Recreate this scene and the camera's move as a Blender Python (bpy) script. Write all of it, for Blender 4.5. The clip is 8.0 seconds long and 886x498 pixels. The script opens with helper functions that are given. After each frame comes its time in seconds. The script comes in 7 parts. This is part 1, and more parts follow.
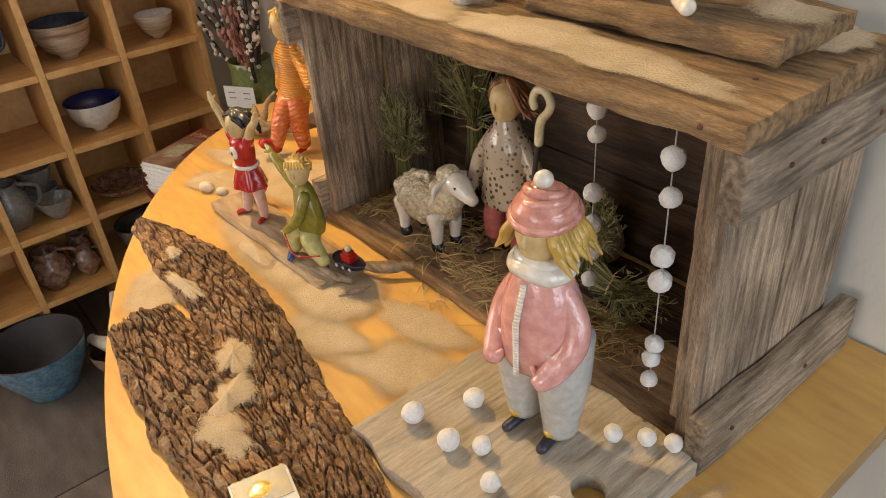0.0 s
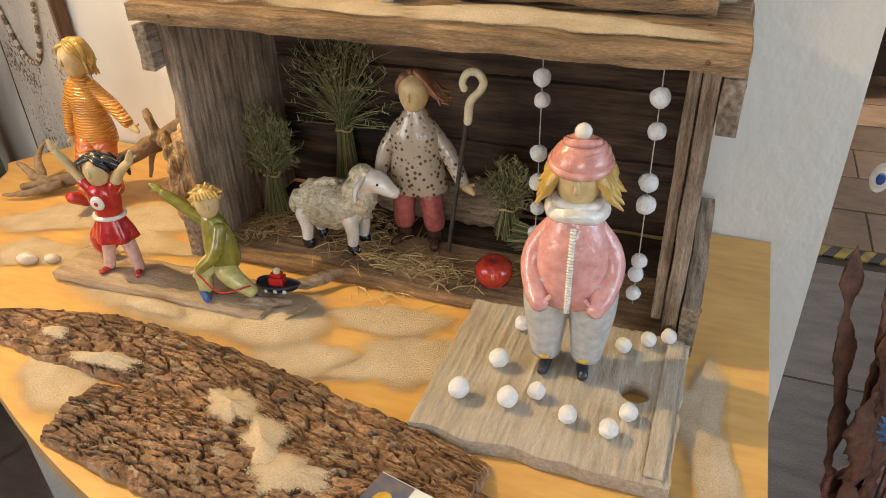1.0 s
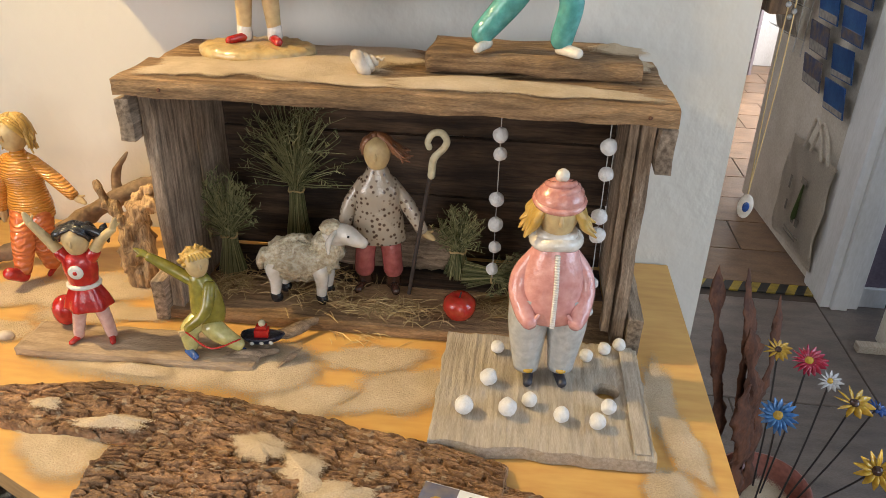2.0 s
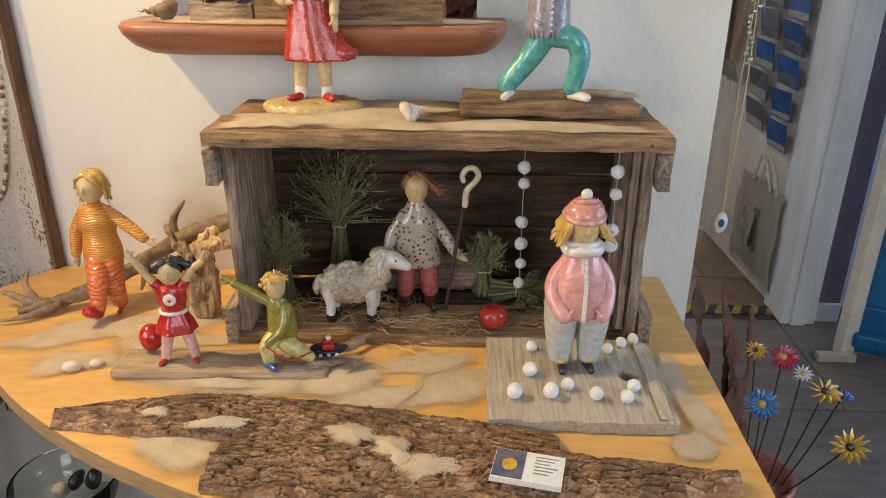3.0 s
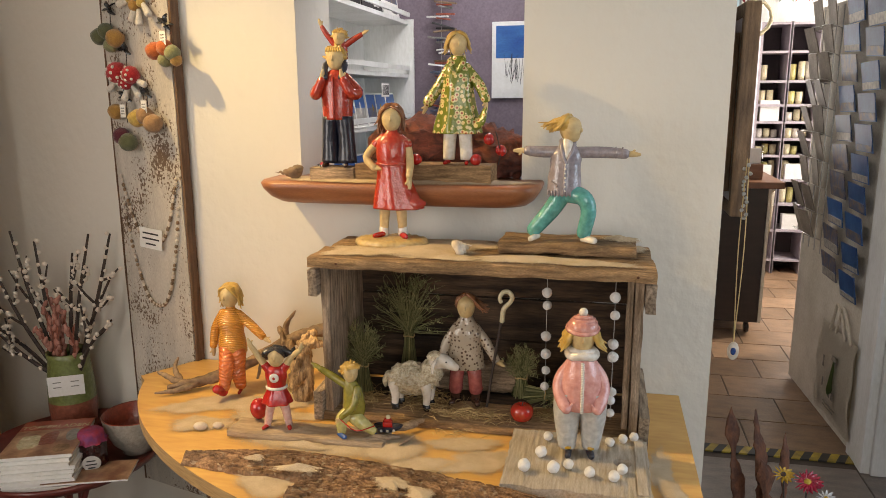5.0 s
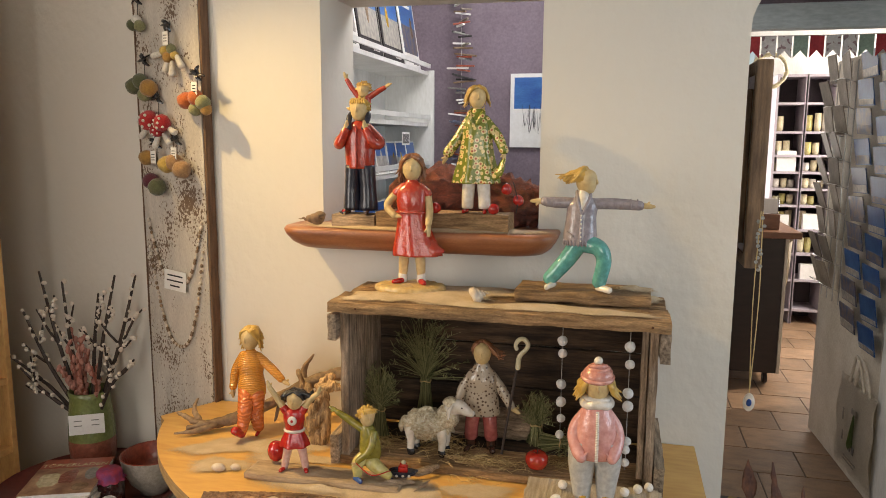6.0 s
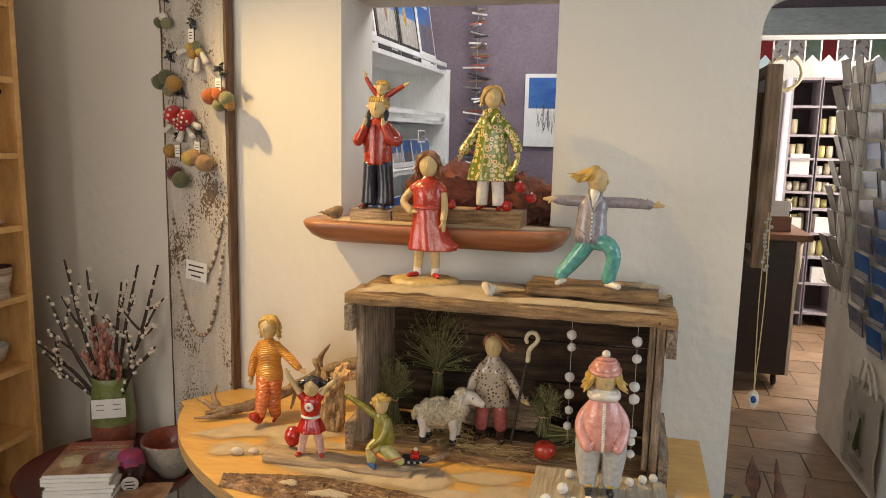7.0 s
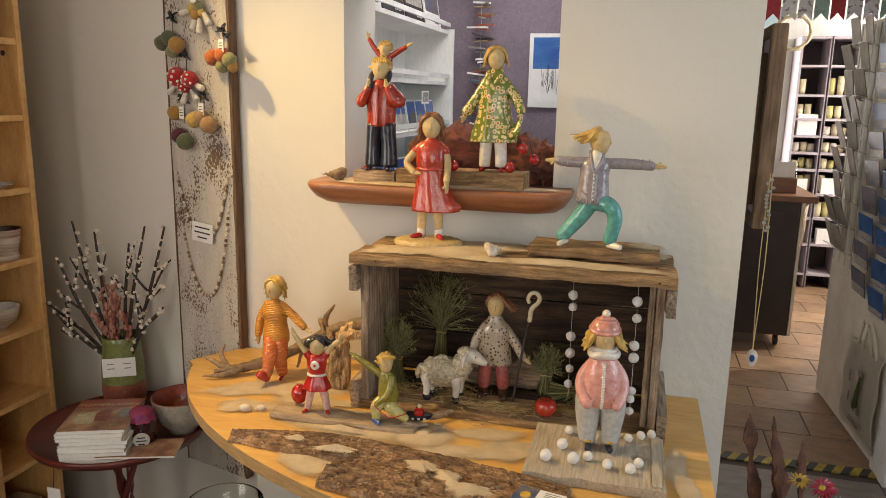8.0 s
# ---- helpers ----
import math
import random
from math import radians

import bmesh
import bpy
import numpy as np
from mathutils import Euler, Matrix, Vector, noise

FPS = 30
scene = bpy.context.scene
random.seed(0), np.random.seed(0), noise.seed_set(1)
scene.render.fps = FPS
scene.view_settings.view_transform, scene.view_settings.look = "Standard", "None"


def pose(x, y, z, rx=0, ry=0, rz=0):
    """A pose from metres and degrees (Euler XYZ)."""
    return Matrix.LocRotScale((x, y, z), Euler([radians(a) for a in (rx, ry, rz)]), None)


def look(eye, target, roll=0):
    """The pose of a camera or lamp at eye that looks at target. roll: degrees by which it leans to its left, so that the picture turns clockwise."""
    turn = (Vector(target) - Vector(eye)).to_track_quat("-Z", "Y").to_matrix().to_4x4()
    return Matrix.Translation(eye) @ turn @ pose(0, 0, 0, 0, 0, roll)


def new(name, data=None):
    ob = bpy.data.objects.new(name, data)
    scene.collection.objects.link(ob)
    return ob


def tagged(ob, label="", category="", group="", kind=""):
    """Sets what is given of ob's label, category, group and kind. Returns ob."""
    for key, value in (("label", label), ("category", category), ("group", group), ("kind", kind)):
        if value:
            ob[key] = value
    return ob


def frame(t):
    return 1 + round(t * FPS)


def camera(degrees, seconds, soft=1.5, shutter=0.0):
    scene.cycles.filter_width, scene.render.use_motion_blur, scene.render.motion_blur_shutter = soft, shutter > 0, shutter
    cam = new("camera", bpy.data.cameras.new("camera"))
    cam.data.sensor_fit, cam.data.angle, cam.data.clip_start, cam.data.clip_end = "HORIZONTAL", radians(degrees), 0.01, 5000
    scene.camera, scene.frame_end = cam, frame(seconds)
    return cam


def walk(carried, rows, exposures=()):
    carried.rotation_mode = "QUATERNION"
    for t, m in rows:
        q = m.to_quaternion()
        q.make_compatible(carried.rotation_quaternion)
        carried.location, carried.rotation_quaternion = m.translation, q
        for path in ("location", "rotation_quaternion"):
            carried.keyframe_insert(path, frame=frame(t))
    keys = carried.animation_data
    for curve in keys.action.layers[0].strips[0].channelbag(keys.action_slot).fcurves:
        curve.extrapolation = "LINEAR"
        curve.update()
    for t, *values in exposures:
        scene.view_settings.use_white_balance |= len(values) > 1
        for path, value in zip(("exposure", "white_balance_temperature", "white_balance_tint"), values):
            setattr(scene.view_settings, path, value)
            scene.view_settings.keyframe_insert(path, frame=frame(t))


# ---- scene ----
cam = camera(62.0, 8.0, soft=0.75)
METRES, EYE, TILT, LEAN, TURN = 1.32, 1.33, 0.0, 0.0, 53.6
ROWS = [
    (0.0, 0.0, 0.0, 0.0, -2.59, -32.96, 4.01),
    (0.5, -0.1338, 0.0303, -0.0052, -18.03, -32.67, 0.47),
    (1.0, -0.2706, 0.0433, 0.0013, -32.9, -32.76, 1.61),
    (1.5, -0.3495, 0.0553, 0.0162, -42.5, -30.28, -0.77),
    (3.0, -0.6034, 0.0513, 0.0456, -51.3, -23.43, -0.11),
    (3.5, -0.6396, -0.0165, 0.0617, -53.63, -20.52, 0.68),
    (4.0, -0.6674, -0.1287, 0.0654, -48.83, -18.4, 0.36),
    (4.5, -0.7028, -0.1869, 0.0726, -42.51, -15.03, -0.59),
    (5.0, -0.7241, -0.2113, 0.0881, -41.44, -12.05, 0.29),
    (6.5, -0.7528, -0.2368, 0.0983, -39.44, -8.23, -0.88),
    (7.0, -0.7696, -0.2534, 0.0985, -39.03, -8.82, -1.16),
    (7.5, -0.7753, -0.2643, 0.101, -38.73, -10.37, -1.1),
    (8.0, -0.7744, -0.2654, 0.0993, -38.63, -11.78, -1.03),
]
walk(cam, [(t, pose(0, 0, EYE, TILT, LEAN, TURN) @ pose(METRES * x, METRES * y, METRES * z, 90 + pitch, roll, yaw)) for t, x, y, z, yaw, pitch, roll in ROWS],
     [(0.0, 0.06, 7100, 17), (0.5, 0.14, 6600, 15), (1.5, 0.12, 6250, 13), (3.0, -0.05, 5850, 13), (3.5, -0.08, 5750, 12), (5.0, -0.20, 6850, 14), (8.0, -0.27, 6950, 14)])

# ---- light: daylight from the windows, added fill lamps, one warm ceiling spot over the table ----
world = bpy.data.worlds.new("world")
scene.world = world
world.use_nodes = True
wn, wl = world.node_tree.nodes, world.node_tree.links
sky = wn.new("ShaderNodeTexSky")
sky.sky_type, sky.sun_disc = "NISHITA", False
sky.sun_elevation, sky.sun_rotation = radians(35), radians(70)
wl.new(sky.outputs[0], wn["Background"].inputs[0])
wn["Background"].inputs[1].default_value = 0.12


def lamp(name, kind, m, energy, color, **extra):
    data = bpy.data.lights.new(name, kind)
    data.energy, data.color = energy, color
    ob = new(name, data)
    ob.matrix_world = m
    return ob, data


_, sun = lamp("sun", "SUN", look((4, 5, 4), (0, 3.2, 0)), 3.0, (1.0, 0.93, 0.82))
sun.angle = radians(0.5)
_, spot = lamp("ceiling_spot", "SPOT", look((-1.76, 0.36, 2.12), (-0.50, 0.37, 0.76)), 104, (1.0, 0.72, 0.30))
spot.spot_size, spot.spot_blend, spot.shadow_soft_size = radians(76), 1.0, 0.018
_, win = lamp("window_daylight", "AREA", look((1.62, 0.0, 1.5), (-0.6, 0.3, 0.9)), 21, (0.60, 0.80, 1.0))
win.shape, win.size, win.size_y = "RECTANGLE", 1.1, 1.2
_, win2 = lamp("rear_window_daylight", "AREA", look((0.2, -2.6, 1.6), (-1.2, 0.8, 1.2)), 24, (0.96, 0.95, 0.90))
win2.shape, win2.size, win2.size_y = "RECTANGLE", 1.3, 1.1
# Unseen lamp added at the west wall to brighten the left wall and twigs.
_, west_lamp = lamp("west_fill", "AREA", look((-2.28, -1.0, 1.5), (-1.6, 0.8, 1.15)), 21, (1.0, 0.96, 0.90))
west_lamp.shape, west_lamp.size, west_lamp.size_y = "RECTANGLE", 0.9, 1.0
_, win3 = lamp("far_window_daylight", "AREA", look((-1.45, 3.5, 1.5), (0.7, 4.2, 0.9)), 4, (1.0, 0.97, 0.92))
win3.shape, win3.size, win3.size_y = "RECTANGLE", 1.2, 1.4
_, win6 = lamp("entrance_daylight", "AREA", look((1.88, 1.62, 1.3), (0.9, 1.5, 0.7)), 2.4, (0.72, 0.86, 1.0))
win6.shape, win6.size, win6.size_y = "RECTANGLE", 0.8, 1.6
_, win5 = lamp("far_back_window_daylight", "AREA", look((0.25, 5.57, 1.4), (0.25, 3.0, 1.2)), 38, (1.0, 0.98, 0.95))
win5.shape, win5.size, win5.size_y = "RECTANGLE", 0.85, 1.5
# Added fill under the closed ceiling to brighten the card rack; no window here.
_, rack_fill = lamp("back_room_fill", "AREA", look((-0.72, 1.42, 2.25), (-1.1, 1.5, 1.3)), 13, (0.92, 0.95, 1.0))
rack_fill.shape, rack_fill.size, rack_fill.size_y = "RECTANGLE", 0.5, 0.5

_, win7 = lamp("far_side_window_daylight", "AREA", look((1.97, 4.55, 1.65), (0.7, 4.9, 0.9)), 75, (1.0, 0.97, 0.92))
win7.shape, win7.size, win7.size_y = "RECTANGLE", 1.2, 1.6

# ---- materials ----


def material(name, c1, c2=None, rough=0.6, scale=12.0, stretch=(1, 1, 1), bump=0.1, fine=120.0, coat=0.0, metal=0.0,
             lo=0.35, hi=0.65, speck=None, speck_scale=150.0, speck_at=0.62, speck_detail=1.0, detail=6.0, sheen=0.0, vary=0.0, grain_mix=0.35):
    """Two colours mixed by stretched noise, a second finer grain, specks, and bump."""
    m = bpy.data.materials.new(name)
    m.use_nodes = True
    n, l = m.node_tree.nodes, m.node_tree.links
    b = n["Principled BSDF"]
    c2 = c2 or tuple(v * 0.8 for v in c1)
    tc, mp = n.new("ShaderNodeTexCoord"), n.new("ShaderNodeMapping")
    mp.inputs["Scale"].default_value = stretch
    l.new(tc.outputs["Object"], mp.inputs[0])
    n1, n2 = n.new("ShaderNodeTexNoise"), n.new("ShaderNodeTexNoise")
    n1.inputs["Scale"].default_value, n1.inputs["Detail"].default_value = scale, detail
    n2.inputs["Scale"].default_value, n2.inputs["Detail"].default_value = fine, 3.0
    l.new(mp.outputs[0], n1.inputs[0]), l.new(mp.outputs[0], n2.inputs[0])
    ramp = n.new("ShaderNodeMapRange")
    ramp.inputs[1].default_value, ramp.inputs[2].default_value = lo, hi
    l.new(n1.outputs[0], ramp.inputs[0])
    mix = n.new("ShaderNodeMix")
    mix.data_type = "RGBA"
    mix.inputs[6].default_value, mix.inputs[7].default_value = (*c1, 1), (*c2, 1)
    l.new(ramp.outputs[0], mix.inputs[0])
    grain = n.new("ShaderNodeMix")
    grain.data_type, grain.blend_type = "RGBA", "OVERLAY"
    grain.inputs[0].default_value = grain_mix if bump < 0.7 else 0.75
    gray = n.new("ShaderNodeCombineColor")
    for i in range(3):
        l.new(n2.outputs[0], gray.inputs[i])
    l.new(mix.outputs[2], grain.inputs[6]), l.new(gray.outputs[0], grain.inputs[7])
    out = grain.outputs[2]
    if speck:
        n3, r3 = n.new("ShaderNodeTexNoise"), n.new("ShaderNodeMapRange")
        n3.inputs["Scale"].default_value, n3.inputs["Detail"].default_value = speck_scale, speck_detail
        l.new(tc.outputs["Object"], n3.inputs[0])
        r3.inputs[1].default_value, r3.inputs[2].default_value = speck_at, speck_at + 0.03
        l.new(n3.outputs[0], r3.inputs[0])
        sm = n.new("ShaderNodeMix")
        sm.data_type = "RGBA"
        sm.inputs[7].default_value = (*speck, 1)
        l.new(r3.outputs[0], sm.inputs[0]), l.new(out, sm.inputs[6])
        out = sm.outputs[2]
    if bump > 0.6:
        n4, r4, mul = n.new("ShaderNodeTexNoise"), n.new("ShaderNodeMapRange"), n.new("ShaderNodeHueSaturation")
        n4.inputs["Scale"].default_value, n4.inputs["Detail"].default_value = 11.0, 9.0
        r4.inputs[1].default_value, r4.inputs[2].default_value, r4.inputs[3].default_value, r4.inputs[4].default_value = 0.3, 0.7, 0.55, 1.3
        l.new(tc.outputs["Object"], n4.inputs[0]), l.new(n4.outputs[0], r4.inputs[0]), l.new(r4.outputs[0], mul.inputs["Value"]), l.new(out, mul.inputs["Color"])
        out = mul.outputs[0]
    if vary:
        info, hsv, rr = n.new("ShaderNodeObjectInfo"), n.new("ShaderNodeHueSaturation"), n.new("ShaderNodeMapRange")
        rr.inputs[3].default_value, rr.inputs[4].default_value = 1 - vary, 1 + vary
        l.new(info.outputs["Random"], rr.inputs[0]), l.new(rr.outputs[0], hsv.inputs["Value"]), l.new(out, hsv.inputs["Color"])
        out = hsv.outputs[0]
    l.new(out, b.inputs["Base Color"])
    b.inputs["Roughness"].default_value, b.inputs["Metallic"].default_value = rough, metal
    b.inputs["Coat Weight"].default_value, b.inputs["Coat Roughness"].default_value = coat, 0.15
    b.inputs["Sheen Weight"].default_value = sheen
    if bump:
        bp = n.new("ShaderNodeBump")
        bp.inputs["Strength"].default_value, bp.inputs["Distance"].default_value = bump, 0.004
        add = n.new("ShaderNodeMath")
        l.new(n1.outputs[0], add.inputs[0]), l.new(n2.outputs[0], add.inputs[1])
        l.new(add.outputs[0], bp.inputs["Height"]), l.new(bp.outputs[0], b.inputs["Normal"])
    return m


def glaze(name, c, c2=None, rough=0.22, **kw):
    kw.setdefault("bump", 0.40)
    kw.setdefault("scale", 75.0)
    return material(name, c, c2 or tuple(v * 0.72 for v in c), rough, coat=0.5, **kw)


def glass_material(name, tint, rough=0.02):
    m = bpy.data.materials.new(name)
    m.use_nodes = True
    b = m.node_tree.nodes["Principled BSDF"]
    b.inputs["Base Color"].default_value = (*tint, 1)
    b.inputs["Transmission Weight"].default_value, b.inputs["Roughness"].default_value = 1.0, rough
    return m


def islands(m, c):
    """Let each loose blade of a joined mesh take its own shade between the base and c."""
    n, l = m.node_tree.nodes, m.node_tree.links
    b = n["Principled BSDF"]
    src = b.inputs["Base Color"].links[0].from_socket
    geo, mix = n.new("ShaderNodeNewGeometry"), n.new("ShaderNodeMix")
    mix.data_type = "RGBA"
    mix.inputs[7].default_value = (*c, 1)
    l.new(geo.outputs["Random Per Island"], mix.inputs[0]), l.new(src, mix.inputs[6]), l.new(mix.outputs[2], b.inputs["Base Color"])
    return m


def scattered(m, size=900.0):
    """Grains thin out towards the rim: the layer's 'cover' value against fine noise."""
    n, l = m.node_tree.nodes, m.node_tree.links
    at, nz, hid, mix = n.new("ShaderNodeAttribute"), n.new("ShaderNodeTexNoise"), n.new("ShaderNodeBsdfTransparent"), n.new("ShaderNodeMixShader")
    at.attribute_name = "cover"
    nz.inputs["Scale"].default_value, nz.inputs["Detail"].default_value = size, 2.0
    nz.inputs["Roughness"].default_value = 0.5
    less = n.new("ShaderNodeMath")
    less.operation = "LESS_THAN"
    l.new(n["Texture Coordinate"].outputs["Object"], nz.inputs[0])
    l.new(nz.outputs[0], less.inputs[0]), l.new(at.outputs["Fac"], less.inputs[1])
    l.new(less.outputs[0], mix.inputs[0]), l.new(hid.outputs[0], mix.inputs[1]), l.new(n["Principled BSDF"].outputs[0], mix.inputs[2])
    l.new(mix.outputs[0], n["Material Output"].inputs[0])
    return m


def ringed(name, ground, ring, core, scale, inner=0.20, outer=0.52):
    """Glaze painted with pale rings round dark dots."""
    m = glaze(name, ground, None, 0.2)
    n, l = m.node_tree.nodes, m.node_tree.links
    b = n["Principled BSDF"]
    v, r = n.new("ShaderNodeTexVoronoi"), n.new("ShaderNodeValToRGB")
    v.inputs["Scale"].default_value, v.inputs["Randomness"].default_value = scale, 0.7
    r.color_ramp.interpolation = "CONSTANT"
    e = r.color_ramp.elements
    e[0].position, e[0].color = 0.0, (*core, 1)
    e[1].position, e[1].color = inner, (*ring, 1)
    e.new(outer).color = (*ground, 1)
    l.new(n["Texture Coordinate"].outputs["Object"], v.inputs[0]), l.new(v.outputs[0], r.inputs[0]), l.new(r.outputs[0], b.inputs["Base Color"])
    return m


def ribbed(name, c, c2, scale, wobble=4.0):
    """Glaze over clay combed into uneven horizontal ribs."""
    m = glaze(name, c, c2, 0.25)
    n, l = m.node_tree.nodes, m.node_tree.links
    b = n["Principled BSDF"]
    w, mix, bp = n.new("ShaderNodeTexWave"), n.new("ShaderNodeMix"), n.new("ShaderNodeBump")
    w.bands_direction = "Z"
    w.inputs["Scale"].default_value, w.inputs["Distortion"].default_value, w.inputs["Detail"].default_value, w.inputs["Detail Scale"].default_value = scale, wobble, 2.0, 1.2
    mix.data_type = "RGBA"
    mix.inputs[6].default_value, mix.inputs[7].default_value = (*c2, 1), (*c, 1)
    bp.inputs["Strength"].default_value, bp.inputs["Distance"].default_value = 0.7, 0.002
    l.new(n["Texture Coordinate"].outputs["Object"], w.inputs[0]), l.new(w.outputs["Fac"], mix.inputs[0]), l.new(mix.outputs[2], b.inputs["Base Color"])
    l.new(w.outputs["Fac"], bp.inputs["Height"]), l.new(bp.outputs[0], b.inputs["Normal"]), l.new(bp.outputs[0], b.inputs["Coat Normal"])
    return m


def flaking(name, paint, wood):
    """Old paint that has come off in fine flakes, more in some places than others."""
    m = material(name, paint, tuple(v * 0.82 for v in paint), 0.75, 7, (5, 5, 1), 0.3)
    n, l = m.node_tree.nodes, m.node_tree.links
    b = n["Principled BSDF"]
    src = b.inputs["Base Color"].links[0].from_socket
    big, small, add, ramp, mix, tc = n.new("ShaderNodeTexNoise"), n.new("ShaderNodeTexNoise"), n.new("ShaderNodeMath"), n.new("ShaderNodeMapRange"), n.new("ShaderNodeMix"), n["Texture Coordinate"]
    mp = n.new("ShaderNodeMapping")
    mp.inputs["Scale"].default_value = (1, 1, 0.75)
    big.inputs["Scale"].default_value, small.inputs["Scale"].default_value, small.inputs["Detail"].default_value = 9.0, 190.0, 8.0
    l.new(tc.outputs["Object"], mp.inputs[0]), l.new(mp.outputs[0], big.inputs[0]), l.new(mp.outputs[0], small.inputs[0])
    l.new(big.outputs[0], add.inputs[0]), l.new(small.outputs[0], add.inputs[1])
    ramp.inputs[1].default_value, ramp.inputs[2].default_value = 1.10, 1.19
    l.new(add.outputs[0], ramp.inputs[0])
    mix.data_type = "RGBA"
    mix.inputs[7].default_value = (*wood, 1)
    l.new(ramp.outputs[0], mix.inputs[0]), l.new(src, mix.inputs[6]), l.new(mix.outputs[2], b.inputs["Base Color"])
    return m


def translucent(name, c):
    """Frosted glass that passes the daylight behind it."""
    m = material(name, c, None, 0.2, 4, bump=0.02)
    n, l = m.node_tree.nodes, m.node_tree.links
    t, mix = n.new("ShaderNodeBsdfTranslucent"), n.new("ShaderNodeMixShader")
    t.inputs[0].default_value = (*c, 1)
    mix.inputs[0].default_value = 0.75
    l.new(n["Principled BSDF"].outputs[0], mix.inputs[1]), l.new(t.outputs[0], mix.inputs[2]), l.new(mix.outputs[0], n["Material Output"].inputs[0])
    return m


PLASTER = material("wall_plaster", (0.74, 0.70, 0.62), (0.725, 0.685, 0.605), 0.85, 5, (1, 1, 0.8), bump=0.6, fine=40, grain_mix=0.04)
PURPLE = material("purple_wall_paint", (0.20, 0.155, 0.185), (0.17, 0.13, 0.155), 0.8, 6, bump=0.1)
WHITEPAINT = material("white_paint", (0.78, 0.77, 0.74), (0.66, 0.65, 0.61), 0.5, 9, (1, 1, 0.3), 0.08)
CREAM = material("cream_door_paint", (0.66, 0.60, 0.50), (0.56, 0.50, 0.40), 0.55, 7, bump=0.08)
BEAM = material("pale_blue_beam_paint", (0.55, 0.62, 0.62), (0.45, 0.5, 0.5), 0.6, 9, (0.3, 1, 1), 0.2)
# Darker ochre for the unseen walls, chosen to lower the room's bounced light.
LOWBOUNCE = material("low_bounce_plaster", (0.42, 0.36, 0.28), (0.39, 0.33, 0.26), 0.85, 5, bump=0.3)
CEILING = material("ceiling_plaster", (0.76, 0.74, 0.69), None, 0.9, 5, bump=0.1)
SLATE = material("slate_slab", (0.19, 0.15, 0.12), (0.115, 0.092, 0.075), 0.36, 7, (1, 3, 1), 0.3, vary=0.15)
TILE = material("brown_stone_tile", (0.27, 0.165, 0.095), (0.17, 0.105, 0.062), 0.38, 9, (1, 2, 1), 0.25, vary=0.18)

JOINT = material("dark_joint", (0.085, 0.062, 0.045), None, 0.9, 30)
BIRCH = material("honey_plywood", (0.70, 0.41, 0.125), (0.64, 0.36, 0.10), 0.42, 3, (1.2, 5, 5), 0.02, fine=14)
EDGE = material("plywood_edge", (0.50, 0.32, 0.14), (0.34, 0.2, 0.08), 0.5, 30, (1, 1, 12), 0.1)
SHELFWOOD = material("shelf_pine", (0.76, 0.43, 0.16), (0.62, 0.33, 0.11), 0.45, 6, (6, 1.5, 1.5), 0.05, fine=40)
GREYWOOD_V = material("weathered_wood_upright", (0.60, 0.44, 0.30), (0.21, 0.14, 0.088), 0.85, 19, (9, 9, 0.8), 0.9, fine=170, lo=0.36, hi=0.70, detail=11.0, grain_mix=0.6, vary=0.15)
GREYWOOD_X = material("weathered_wood_long", (0.58, 0.42, 0.28), (0.21, 0.137, 0.083), 0.85, 19, (0.8, 9, 9), 0.9, fine=170, lo=0.36, hi=0.70, detail=11.0, grain_mix=0.6, vary=0.15)
GREYWOOD_Y = material("weathered_wood_cross", (0.58, 0.44, 0.31), (0.20, 0.14, 0.092), 0.85, 19, (9, 0.8, 9), 0.9, fine=170, lo=0.36, hi=0.70, detail=11.0, grain_mix=0.6, vary=0.15)
ROOFWOOD = material("sandy_roof_plank", (0.52, 0.32, 0.155), (0.20, 0.11, 0.048), 0.8, 17, (0.9, 8, 8), 1.0, fine=170, lo=0.38, hi=0.70, detail=11.0, grain_mix=0.5)
# Old dark brown wood, lowered further to put the crate's inner shade into it.
SHADEBOARD = material("shaded_dark_board", (0.105, 0.062, 0.035), (0.035, 0.020, 0.011), 0.85, 9, (0.8, 9, 9), 0.8, fine=45)
DUSTY = material("sand_dusted_wood", (0.46, 0.34, 0.22), (0.30, 0.21, 0.13), 0.9, 12, (1, 6, 6), 0.5, fine=120)
PALEWOOD = material("washed_grey_plank", (0.60, 0.52, 0.41), (0.36, 0.29, 0.21), 0.8, 20, (10, 0.9, 10), 0.55, fine=150, lo=0.25, hi=0.75)
DRIFT = material("driftwood", (0.36, 0.245, 0.15), (0.17, 0.105, 0.06), 0.8, 22, (1, 1, 1), 0.7, fine=90)
LIGHTDRIFT = material("carved_root", (0.62, 0.40, 0.19), (0.22, 0.12, 0.05), 0.75, 34, (4, 4, 0.7), 0.8, fine=90)
BARK = material("pine_bark", (0.40, 0.23, 0.115), (0.20, 0.105, 0.05), 0.9, 40, bump=0.9, fine=200, speck=(0.40, 0.28, 0.17), speck_scale=70, speck_at=0.62)
SAND = scattered(material("pale_sand", (0.60, 0.47, 0.32), (0.50, 0.38, 0.24), 0.95, 30, bump=0.6, fine=500))
TERRA = material("stained_ledge_wood", (0.36, 0.145, 0.065), (0.27, 0.10, 0.045), 0.38, 7, (1, 8, 8), 0.1)
REDLOG = material("red_brown_log", (0.24, 0.06, 0.03), (0.10, 0.028, 0.016), 0.7, 14, (0.8, 6, 6), 0.8)
SKIN = material("ochre_clay", (0.62, 0.45, 0.215), (0.54, 0.38, 0.17), 0.55, 35, bump=0.12, coat=0.15)
